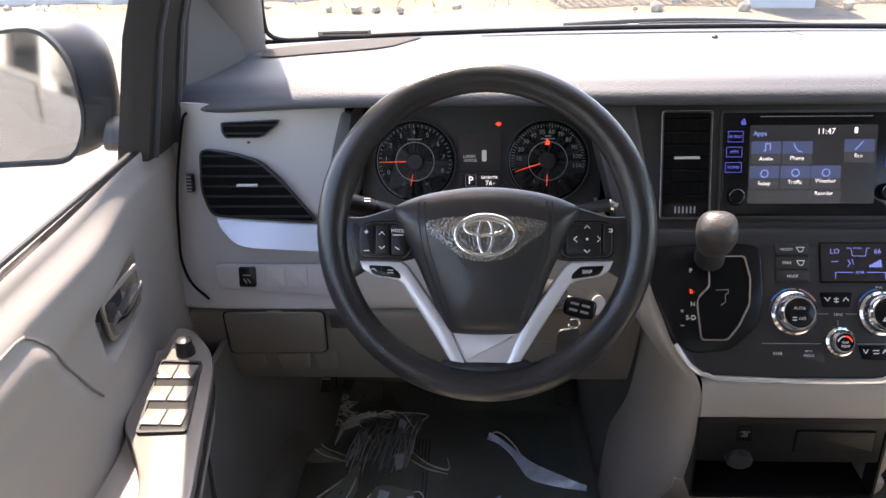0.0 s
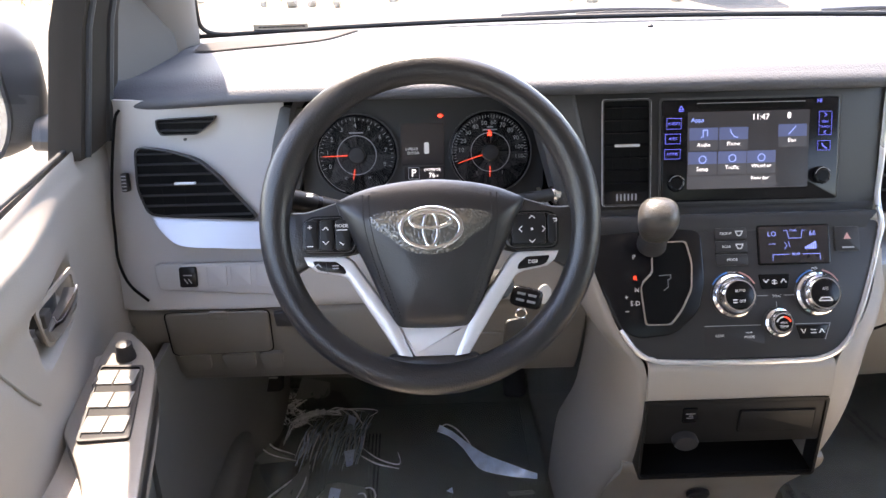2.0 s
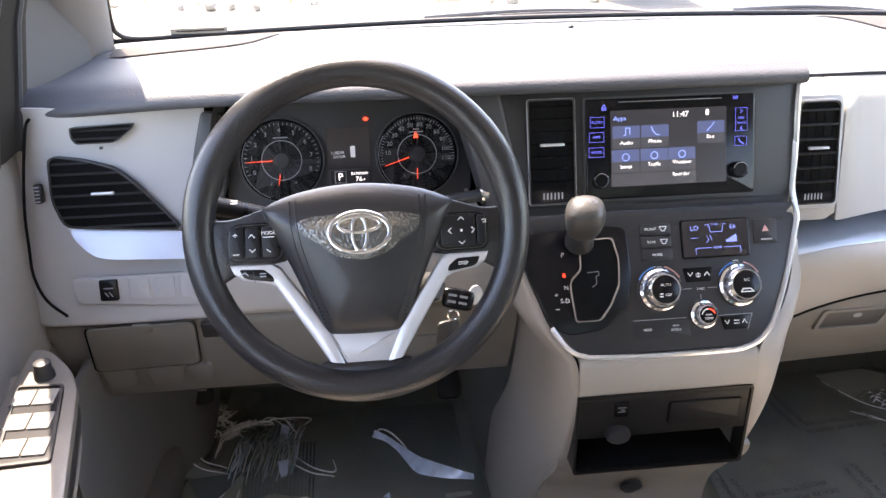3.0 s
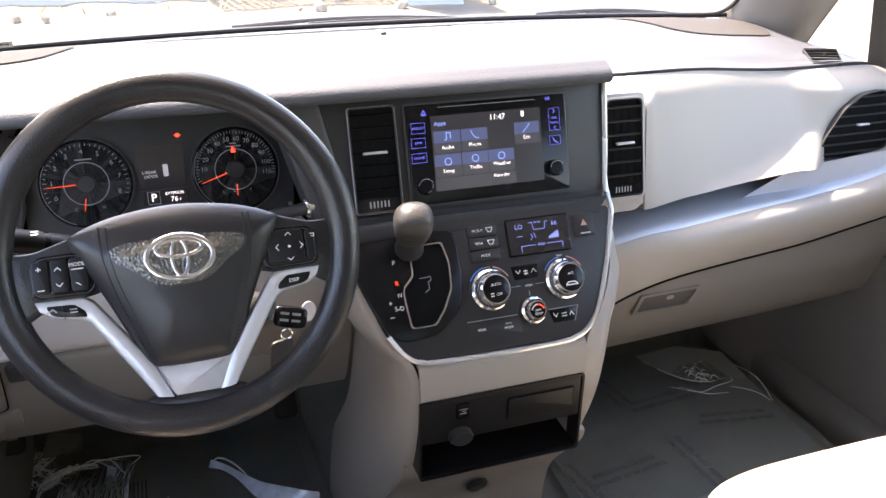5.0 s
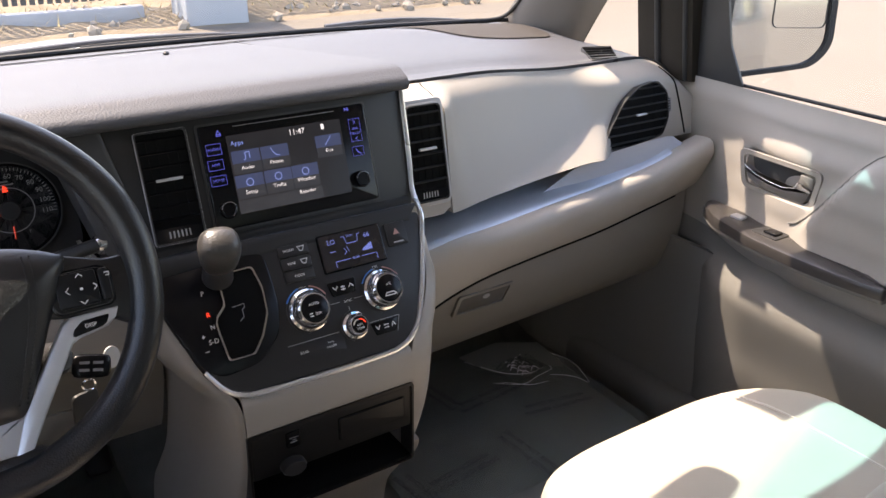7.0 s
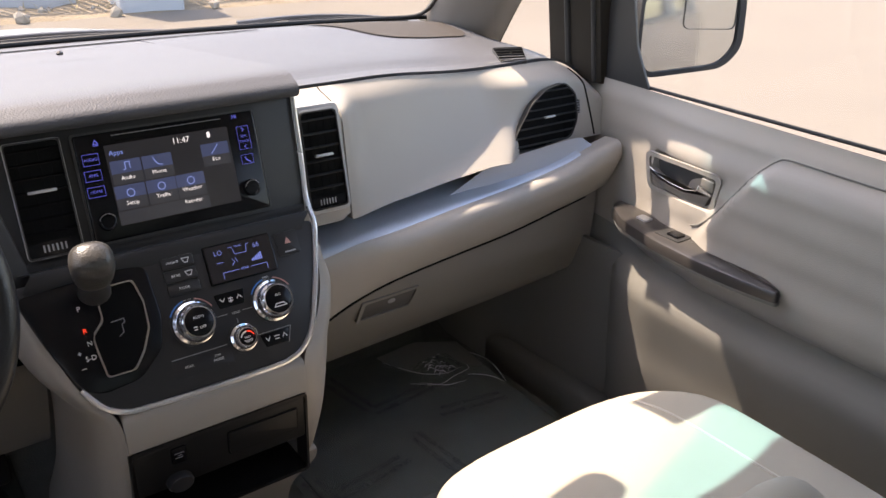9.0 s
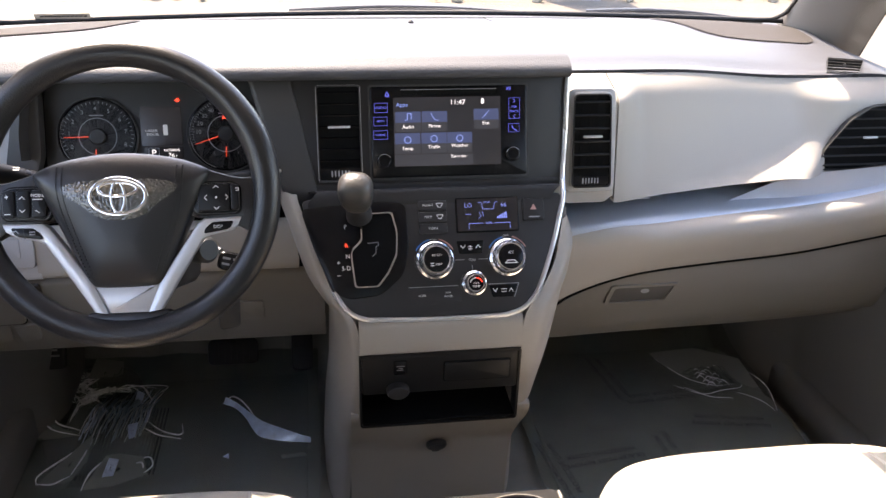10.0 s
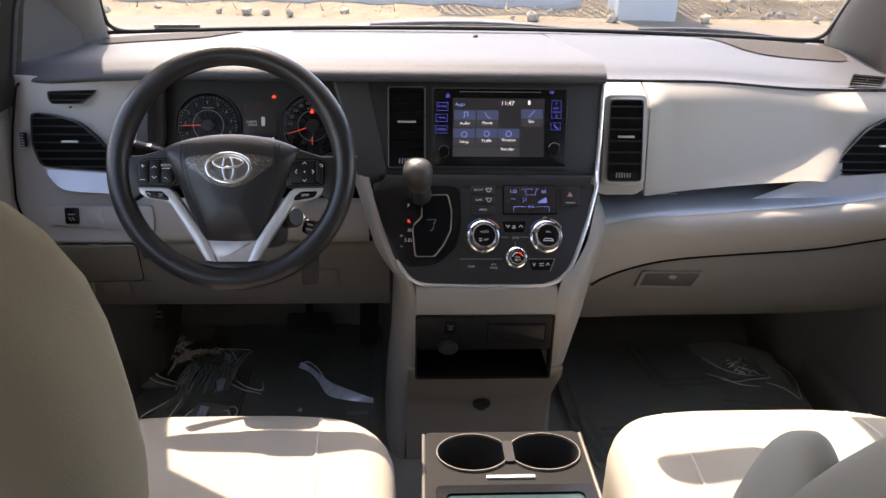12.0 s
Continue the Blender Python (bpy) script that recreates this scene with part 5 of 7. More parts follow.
    for f, n in ((0.0, -0.010), (0.0, 0.0050), (0.05, 0.0066), (0.13, 0.0075), (0.5, 0.0078), (0.87, 0.0075), (0.95, 0.0066), (1.0, 0.0050), (1.0, -0.010)):
        rows.append([SW @ Vector((a[0] + (b[0] - a[0]) * f, a[1] + (b[1] - a[1]) * f, n)) for a, b in zip(outer, inner)])
    arm_ = part("lower_spoke", sheet(rows), SILVER, wheel, "satin silver lower spoke", 60)
    small = [(s * 0.1325, -0.0375), (s * 0.1060, -0.0385), (s * 0.0965, -0.0465), (s * 0.0950, -0.0530), (s * 0.1230, -0.0487), (s * 0.1285, -0.0460)]
    part("lower_button", plate(rounded(small, 0.003), 0.004, 0.0095, SW, edge=0.0012), GLOSS, arm_)
    SB = SW @ Matrix.Translation((0, 0, 0.0096))
    if s > 0:
        letters([("DISP", 0.0042, 0.113, -0.0445)], SB, WHITE_INK, arm_)
    else:
        strokes([[(-0.131, -0.044), (-0.126, -0.041), (-0.123, -0.044)], [(-0.110, -0.043), (-0.104, -0.043)], [(-0.110, -0.046), (-0.104, -0.046)]], 0.0012, SB, GREY_INK, arm_)
        strokes([[(-0.1175, -0.0385), (-0.1155, -0.052)]], 0.0008, SB, BLACK_INK, arm_)
part("bottom_spoke", plate(rounded([(-0.041, -0.110), (0.043, -0.110), (0.026, -0.1475), (-0.022, -0.1475)], 0.002), -0.012, 0.0062, SW, edge=0.003), SILVER, wheel, "satin silver lower plate")
part("rim_bridge", plate(rounded([(-0.052, -0.146), (0.052, -0.146), (0.060, -0.178), (-0.060, -0.178)], 0.008), -0.013, 0.004, SW, edge=0.006), LEATHER, wheel)
COLUMN = SW @ Matrix.Translation((0, -0.01, 0))
part("hub_back", lathe([(0.04, -0.03), (0.045, -0.012), (0.04, 0.002)], COLUMN, 24), BLACK, wheel)
shroud = thing("column_shroud", "black steering column shroud behind the wheel", "steering column")
part("shroud", soft_box(SW @ Matrix.Translation((0, -0.085, -0.14)), (0.12, 0.085, 0.22), 5, 6), BLACK, shroud)
part("ignition", lathe([(0.018, 0.0), (0.018, 0.025), (0.014, 0.03)], SW @ Matrix.Translation((0.070, -0.075, -0.10)) @ Matrix.Rotation(radians(40), 4, "Y"), 20), BLACK, shroud)
stalk = thing("turn_signal_stalk", "black turn signal stalk with white symbols", "stalk")
p0, p1 = Vector((-0.050, 0.19, 1.045)), Vector((-0.166, 0.140, 1.101))
part("lever", tube([p0, p0.lerp(p1, 0.45), p0.lerp(p1, 0.55), p1], [0.009, 0.0105, 0.0125, 0.0130], 14), BUTTON, stalk)
part("end_cap", tube([p1, p1 + (p1 - p0).normalized() * 0.004, p1 + (p1 - p0).normalized() * 0.006], [0.0125, 0.011, 0.006], 14), GLOSS, stalk)
part("collar", tube([p0.lerp(p1, 0.72), p0.lerp(p1, 0.76)], [0.0132, 0.0132], 14), GLOSS, stalk)
SK = plane_at(p0.lerp(p1, 0.86) + Vector((0, -0.006, 0.0115)), (0.97, 0.22, -0.1), (0, 0.9, 0.43))
strokes([[(-0.008, 0.0), (-0.003, 0.0)], [(-0.005, 0.003), (-0.005, -0.003)], [(0.006, 0.002), (0.012, 0.002)], [(0.006, -0.002), (0.012, -0.002)]], 0.0013, SK, WHITE_INK, stalk)
stalk = thing("wiper_stalk", "black wiper stalk with a bright metal tip", "stalk")
p0, p1 = Vector((0.075, 0.27, 1.030)), Vector((0.193, 0.318, 1.026))
part("lever", tube([p0, p0.lerp(p1, 0.8)], [0.008, 0.009], 14), BLACK, stalk)
part("tip", tube([p0.lerp(p1, 0.8), p0.lerp(p1, 0.86), p1, p1 + Vector((0.004, 0.001, 0))], [0.010, 0.0145, 0.0140, 0.008], 14), CHROME, stalk, "bright tip")
key = thing("car_key", "black key fob hanging in the ignition", "key")
KM = Matrix.Translation((0.117, 0.135, 0.962)) @ Matrix.Rotation(radians(-25), 4, "X") @ Matrix.Rotation(radians(14), 4, "Y")
part("fob", soft_box(KM, (0.040, 0.014, 0.026), 5, 4), GLOSS, key)
strokes([[(-0.012, 0.004), (-0.004, 0.004)], [(0.002, 0.004), (0.010, 0.004)], [(-0.012, -0.004), (-0.004, -0.004)], [(0.002, -0.004), (0.010, -0.004)]], 0.003, KM @ plane_at((0, -0.0072, 0)), GREY_INK, key)
part("blade", tube([(0.100, 0.15, 0.972), (0.088, 0.165, 0.98)], 0.005, 8), CHROME, key)
part("ring", tube([Vector((0.112, 0.14, 0.935)) + Vector((0.007 * math.cos(a * 0.5236), 0.002, 0.007 * math.sin(a * 0.5236))) for a in range(12)], 0.0012, 6, closed=True), CHROME, key)
part("tag", plate(rrect(0, 0, 0.030, 0.075, 0.006), -0.002, 0.002, plane_at((0.105, 0.15, 0.885), (0.95, 0.3, 0), (0.05, 0, 1)), edge=0.001), BLACK, key, "black hanging tag")
part("disc", plate(oval(0, 0, 0.010, 0.013, 20), -0.001, 0.001, plane_at((0.140, 0.142, 0.962), (0.95, 0.3, 0), (0, 0.1, 1))), SILVER, key)

# ---- head unit ----
unit = thing("head_unit", "black touch screen head unit showing an app menu", "car radio")
part("body", plate(rrect(-0.002, 0.0015, 0.246, 0.140, 0.004), -0.03, 0.0055, UP, edge=0.002), GLOSS, unit)
part("bezel", frame_ring(rrect(-0.002, 0.0015, 0.252, 0.146, 0.005), rrect(-0.002, 0.0015, 0.2465, 0.1405, 0.004), 0.0, 0.003, UP), DARK, unit)
HU = UP @ Matrix.Translation((0, 0, 0.0058))


def hu(x, y):
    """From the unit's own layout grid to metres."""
    return (x - 540) / 2420.0 - 0.004, (258 - y) / 2500.0 + 0.0035


def hu_box(x0, y0, x1, y1):
    a, b = hu(x0, y0), hu(x1, y1)
    return (a[0] + b[0]) / 2, (a[1] + b[1]) / 2, b[0] - a[0], a[1] - b[1]


cx, cy, w, h = hu_box(332, 130, 740, 395)
screen = part("screen", plate(rrect(cx, cy, w, h, 0.001, 1), 0, 0.0006, HU), SCREEN, unit, "lit touch screen with a tile menu")
S1 = HU @ Matrix.Translation((0, 0, 0.0006))
for x0, y0, x1, y1 in ((338, 184, 434, 262), (438, 184, 535, 262), (636, 178, 732, 256), (335, 266, 431, 346), (435, 266, 531, 346), (533, 266, 629, 346)):
    cx, cy, w, h = hu_box(x0, y0, x1, y1)
    t = part("tile", plate(rrect(cx, cy, w, h, 0.001, 1), 0, 0.0005, S1), TILE, screen)
    cx, cy, w, h = hu_box(x0, y0 + 42, x1, y1)
    part("tile_foot", plate(rrect(cx, cy, w, h, 0.001, 1), 0, 0.0007, S1), TILE_LOW, screen)
cx, cy, w, h = hu_box(332, 350, 632, 394)
part("strip", plate(rrect(cx, cy, w, h, 0.001, 1), 0, 0.0004, S1), TILE_LOW, screen)
S2 = S1 @ Matrix.Translation((0, 0, 0.0004))
letters([(tx, sz, *hu(x, y)) for tx, sz, x, y in (("Audio", 0.0056, 386, 243), ("Phone", 0.0056, 486, 241), ("Eco", 0.0056, 682, 233), ("Setup", 0.0056, 383, 326), ("Traffic", 0.0056, 483, 322), ("Weather", 0.0056, 581, 318), ("Reorder", 0.0054, 577, 360), ("11:47", 0.0082, 575, 152))], S2, SCREEN_TEXT, screen)
letters([("Apps", 0.0066, *hu(364, 158))], S2, ICON_BLUE, screen, "heading")
ic = []
for x, y in ((386, 207), (383, 293), (581, 290), (483, 290)):
    u, v = hu(x, y)
    ic.append(arc(u, v, 0.005, 0, 360, 10) if y > 250 else [(u - 0.004, v - 0.004), (u - 0.001, v - 0.003), (u - 0.001, v + 0.006), (u + 0.005, v + 0.006), (u + 0.005, v - 0.002)])
u, v = hu(486, 207)
ic.append([(u - 0.005, v + 0.006), (u - 0.003, v + 0.001), (u + 0.001, v - 0.004), (u + 0.006, v - 0.005)])
u, v = hu(682, 200)
ic.append([(u - 0.005, v - 0.005), (u, v), (u + 0.005, v + 0.006)])
strokes(ic, 0.0012, S2, ICON_BLUE, screen, "icon")
u, v = hu(671, 148)
part("signal_mark", plate(rrect(u, v, 0.0045, 0.008, 0.001, 1), 0, 0.0003, S2), SCREEN_TEXT, screen)
for tx, x0, y0, x1, y1 in (("AUDIO", 262, 150, 310, 186), ("APPS", 258, 203, 308, 236), ("HOME", 256, 255, 308, 288), ("", 772, 138, 814, 218), ("", 770, 238, 812, 270)):
    cx, cy, w, h = hu_box(x0, y0, x1, y1)
    b = part("key", plate(rrect(cx, cy, w, h, 0.001, 1), -0.001, 0.0006, HU), GLOSS, unit)
    m2 = HU @ Matrix.Translation((0, 0, 0.0002))
    strokes([[(cx - w / 2, cy - h / 2), (cx + w / 2, cy - h / 2), (cx + w / 2, cy + h / 2), (cx - w / 2, cy + h / 2), (cx - w / 2, cy - h / 2)]], 0.0005, m2, BLUE_GLOW, b)
    if tx:
        letters([(tx, 0.0040, cx, cy)], m2, BLUE_GLOW, b)
    elif y0 < 200:
        letters([("SEEK", 0.0034, cx, cy + 0.002), ("TRACK", 0.0034, cx, cy - 0.005)], m2, BLUE_GLOW, b)
        strokes([[(cx - 0.0015, cy + 0.014), (cx + 0.0015, cy + 0.0115), (cx - 0.0015, cy + 0.009)], [(cx + 0.0015, cy - 0.010), (cx - 0.0015, cy - 0.0125), (cx + 0.0015, cy - 0.015)]], 0.0009, m2, BLUE_GLOW, b)
    else:
        strokes([[(cx - 0.003, cy + 0.003), (cx - 0.001, cy - 0.001), (cx + 0.004, cy - 0.004)]], 0.0016, m2, BLUE_GLOW, b)
u, v = hu(310, 116)
strokes([[(u - 0.003, v - 0.002), (u, v + 0.003), (u + 0.003, v - 0.002), (u - 0.003, v - 0.002)], [(u - 0.003, v - 0.004), (u + 0.003, v - 0.004)]], 0.0011, HU, BLUE_GLOW, unit, "eject_mark")
u, v = hu(771, 101)
strokes([[(u - 0.003, v + 0.002), (u - 0.001, v), (u - 0.003, v - 0.002)], [(u + 0.001, v + 0.002), (u + 0.001, v - 0.002)], [(u + 0.003, v + 0.002), (u + 0.003, v - 0.002)]], 0.0011, HU, BLUE_GLOW, unit, "play_mark")
cx, cy, w, h = hu_box(362, 104, 722, 118)
part("disc_slot", plate(rrect(cx, cy, w, h, 0.002), -0.004, 0.0010, HU), CAVITY, unit, "narrow disc slot")
strokes([[(cx - w / 2, cy + 0.004), (cx + w / 2, cy + 0.004)]], 0.0008, HU @ Matrix.Translation((0, 0, 0.0005)), GREY_INK, unit, "slot_lip")
for x, y in ((293, 372), (784, 356)):
    u, v = hu(x, y)
    kb = part("knob", lathe([(0.0118, 0), (0.0118, 0.006), (0.0108, 0.008), (0.009, 0.0085), (0.008, 0.0075), (0.001, 0.0075)], HU @ Matrix.Translation((u, v, 0)), 28), GLOSS, unit, "round black knob")
    strokes([arc(u, v, 0.0108, 30, 165)], 0.0007, HU @ Matrix.Translation((0, 0, 0.0080)), GREY_INK, kb, "knob_edge")

# ---- climate controls ----
climate = thing("climate_panel", "black climate control panel with chrome ringed knobs", "climate control")
part("lcd_frame", plate(rrect(0.030, 0.068, 0.100, 0.055, 0.003), -0.01, 0.0022, LO, edge=0.001), GLOSS, climate)
lcd = part("lcd", plate(rrect(0.030, 0.068, 0.095, 0.050, 0.002), 0, 0.0028, LO), LCD_BACK, climate, "dark display with blue figures")
LC = LO @ Matrix.Translation((0.030, 0.068, 0.0028))
letters([("LO", 0.0072, -0.030, 0.0145), ("66", 0.0072, 0.026, 0.0145), ("REAR", 0.0036, 0.002, -0.0135), ("DUAL", 0.0032, 0.0, 0.019)], LC, LCD_BLUE, lcd)
strokes([[(-0.014, 0.019), (-0.009, 0.019), (-0.007, 0.0085), (0.010, 0.0085), (0.012, 0.019), (0.016, 0.019)], [(-0.030, -0.022), (-0.030, -0.0135), (-0.007, -0.0135)], [(0.011, -0.0135), (0.035, -0.0135), (0.035, -0.022)], [(-0.013, 0.003), (-0.010, -0.002), (-0.014, -0.006)], [(-0.008, 0.004), (-0.006, -0.003)], [(-0.035, 0.001), (-0.026, 0.001)]], 0.0008, LC, LCD_BLUE, lcd, "segments")
bm = bmesh.new()
for i in range(6):
    plate(rrect(0.016 + 0.0027 * i, -0.005 + 0.0007 * i, 0.0020, 0.0035 + 0.0014 * i, 0.0004, 1), 0, 0.0006, LC, bm)
part("fan_bars", bm, LCD_BLUE, lcd)
for tx, v in (("FRONT", 0.085), ("REAR", 0.067), ("MODE", 0.049)):
    b = part("button", plate(rrect(-0.056, v, 0.044, 0.0155, 0.002), -0.005, 0.0024, LO, edge=0.001), BLACK, climate)
    letters([(tx, 0.0038, -0.063 if tx != "MODE" else -0.056, v)], LO @ Matrix.Translation((0, 0, 0.0024)), WHITE_INK, b)
    if tx != "MODE":
        strokes([[(-0.050, v + 0.003), (-0.040, v + 0.003), (-0.043, v - 0.003), (-0.047, v - 0.003), (-0.050, v + 0.003)]], 0.0010, LO @ Matrix.Translation((0, 0, 0.0024)), WHITE_INK, b)
hz = part("hazard_button", plate(rrect(0.104, 0.074, 0.034, 0.034, 0.002), -0.005, 0.0024, LO, edge=0.001), BLACK, climate, "hazard button with a red triangle")
part("triangle", plate([(0.099, 0.0735), (0.109, 0.0735), (0.104, 0.0825)], 0, 0.0030, LO), RED_PRINT, hz)
strokes([[(0.097, 0.062), (0.112, 0.062)]], 0.0022, LO @ Matrix.Translation((0, 0, 0.0026)), GREY_INK, hz)
fan = part("fan_button", plate(rounded([(-0.021, 0.028), (0.022, 0.028), (0.018, 0.008), (-0.017, 0.008)], 0.002), -0.005, 0.0024, LO, edge=0.001), GLOSS, climate)
strokes([[(-0.015, 0.021), (-0.0115, 0.0165), (-0.008, 0.021)], [(0.009, 0.0165), (0.0125, 0.021), (0.016, 0.0165)], [(-0.003, 0.019), (0.003, 0.019)], [(-0.003, 0.0155), (0.003, 0.0155)], [(0.0, 0.0205), (0.0, 0.014)]], 0.0011, LO @ Matrix.Translation((0, 0, 0.0024)), WHITE_INK, fan)
letters([("SYNC", 0.0036, 0.003, -0.002), ("REAR", 0.0038, -0.078, -0.054), ("REAR", 0.0028, -0.0375, -0.0505), ("MODE", 0.0036, -0.0375, -0.0565), ("TEMP", 0.0034, -0.057, 0.031), ("PASS", 0.0030, 0.057, 0.0345), ("TEMP", 0.0034, 0.057, 0.030)], LO @ Matrix.Translation((0, 0, 0.0003)), WHITE_INK, climate)
strokes([[(-0.025, -0.001), (-0.010, -0.001)], [(0.013, -0.001), (0.027, -0.001)], [(0.002, -0.010), (0.002, -0.017)], [(-0.098, -0.0405), (-0.022, -0.0405)], [(0.026, -0.0405), (0.074, -0.0405), (0.066, -0.062)]], 0.0009, LO, GREY_INK, climate)
for u, v, r, hgt, cap in ((-0.056, 0.0, 0.0262, 0.024, "AUTO"), (0.059, 0.0, 0.0262, 0.024, "A/C"), (0.004, -0.038, 0.0162, 0.016, "TEMP")):
    km = LO @ Matrix.Translation((u, v, 0))
    kb = part("knob", lathe([(r + 0.003, 0.0), (r + 0.003, 0.003), (r, 0.005), (r, hgt * 0.55), (r - 0.001, hgt * 0.8), (r * 0.80, hgt), (r * 0.76, hgt)], km, 48), CHROME, climate, "chrome ringed knob")
    part("cap", lathe([(r * 0.78, hgt * 0.6), (r * 0.78, hgt - 0.0005), (r * 0.70, hgt + 0.0006), (0.001, hgt + 0.0008)], km, 32), GLOSS, kb)
    part("collar", lathe([(r + 0.0055, 0.0), (r + 0.0055, 0.0018), (r + 0.0025, 0.0022)], km, 40), BLACK, kb)
    k2 = km @ Matrix.Translation((0, 0, hgt + 0.0004))
    if cap == "TEMP":
        letters([("REAR", 0.0028, 0, -0.0005), ("TEMP", 0.0038, 0, -0.0058)], k2, WHITE_INK, kb)
        strokes([arc(0, -0.002, 0.0095, 20, 85, 6)], 0.0016, k2, RED_INK, kb, "red_arc")
        strokes([arc(0, -0.002, 0.0095, 95, 160, 6)], 0.0016, k2, WHITE_INK, kb, "white_arc")
    else:
        letters([(cap, 0.0040, 0, 0.006)] + ([("OFF", 0.0040, 0.003, -0.008)] if cap == "AUTO" else []), k2, WHITE_INK, kb)
        if cap == "AUTO":
            strokes([[(-0.009, -0.006), (-0.005, -0.006)], [(-0.009, -0.0095), (-0.005, -0.0095)]], 0.0014, k2, WHITE_INK, kb)
        else:
            strokes([[(-0.009, -0.010), (-0.006, -0.006), (0.005, -0.006), (0.009, -0.010), (-0.009, -0.010)]], 0.0014, k2, WHITE_INK, kb)
        strokes([arc(0, 0, r + 0.0065, 105, 150)], 0.0020, km @ Matrix.Translation((0, 0, 0.0015)), BLUE_PRINT, kb, "cold_arc")
        strokes([arc(0, 0, r + 0.0065, 30, 75)], 0.0020, km @ Matrix.Translation((0, 0, 0.0015)), RED_PRINT, kb, "hot_arc")
rear_fan = part("rear_fan_button", plate(rounded([(0.027, -0.0425), (0.072, -0.0425), (0.064, -0.061), (0.032, -0.061)], 0.002), -0.005, 0.0020, LO, edge=0.001), GLOSS, climate)
strokes([[(0.033, -0.048), (0.036, -0.053), (0.039, -0.048)], [(0.058, -0.053), (0.061, -0.048), (0.064, -0.053)], [(0.046, -0.049), (0.053, -0.049)], [(0.046, -0.053), (0.053, -0.053)]], 0.0011, LO @ Matrix.Translation((0, 0, 0.0020)), WHITE_INK, rear_fan)
part("blank_button", plate(rrect(-0.058, -0.055, 0.082, 0.024, 0.002), -0.005, 0.0002, LO, edge=0.0001), BLACK, climate)

# ---- gear selector ----
shift = thing("gear_selector", "gear lever with a grey leather knob in a gated panel", "gear lever")
part("panel", plate(rounded([(-0.258, 0.086), (-0.135, 0.094), (-0.098, 0.090), (-0.095, 0.02), (-0.105, -0.02), (-0.140, -0.050), (-0.19, -0.055), (-0.212, -0.042), (-0.238, 0.02)], 0.012), -0.01, 0.0035, LO, edge=0.002), GLOSS, shift, "gloss black gate panel")
GATE = rounded([(-0.166, 0.074), (-0.121, 0.075), (-0.114, 0.045), (-0.116, 0.012), (-0.130, -0.016), (-0.146, -0.0355), (-0.178, -0.0355), (-0.182, 0.005), (-0.1825, 0.018), (-0.166, 0.034)], 0.005, 3)
grown = [(x + (0.0022 if x > -0.148 else -0.0022), y + (0.0018 if y > 0.02 else -0.0018)) for x, y in GATE]
part("gate_rim", frame_ring(grown, GATE, 0.001, 0.0062, LO), CHROME, shift, "bright gate rim")
part("gate_slot", plate(GATE, 0.0, 0.0042, LO), CAVITY, shift)
strokes([[(-0.158, 0.030), (-0.142, 0.031), (-0.142, 0.026), (-0.146, 0.024), (-0.146, 0.014), (-0.152, 0.010)]], 0.0010, LO @ Matrix.Translation((0, 0, 0.0036)), GREY_INK, shift, "gate_step")
letters([("P", 0.0066, -0.191, 0.056), ("N", 0.0062, -0.189, 0.011), ("S-D", 0.0066, -0.192, -0.007)], LO @ Matrix.Translation((0, 0, 0.0036)), WHITE_INK, shift)
letters([("R", 0.0066, -0.1905, 0.0275)], LO @ Matrix.Translation((0, 0, 0.0036)), RED_INK, shift, "reverse_mark")
strokes([[(-0.2055, 0.002), (-0.2015, 0.002)], [(-0.2035, 0.004), (-0.2035, 0.0)], [(-0.206, -0.0175), (-0.201, -0.0175)]], 0.0008, LO @ Matrix.Translation((0, 0, 0.0032)), WHITE_INK, shift, "plus_minus")
KNOB = Vector((0.292, 0.202, 1.030))
foot = LO @ Vector((-0.166, 0.055, -0.02))
part("stem", tube([foot, KNOB - (KNOB - foot).normalized() * 0.03], [0.009, 0.010], 12), BLACK, shift)
axis = (KNOB - foot).normalized()
km = plane_at(KNOB, (1, 0, 0), axis)
part("boot", lathe([(0.020, -0.06), (0.019, -0.045), (0.014, -0.03)], Matrix.Translation(KNOB) @ axis.to_track_quat("Z", "Y").to_matrix().to_4x4(), 20), BLACK, shift)
part("knob", soft_box(Matrix.Translation(KNOB) @ axis.to_track_quat("Z", "Y").to_matrix().to_4x4(), (0.050, 0.046, 0.074), 2.6, 8, lambda c: Vector((c.x * (1 + 0.16 * c.z), c.y * (1 + 0.12 * c.z), c.z))), material("grey_knob_leather", (0.055, 0.052, 0.049), 0.33, grain=0.6, grain_size=0.0018, pebbled=True, mottle=0.1), shift, "grained grey leather knob")


# ---- doors and mirrors ----
def smooth(a, b, t):
    t = min(1, max(0, (t - a) / (b - a)))
    return t * t * (3 - 2 * t)


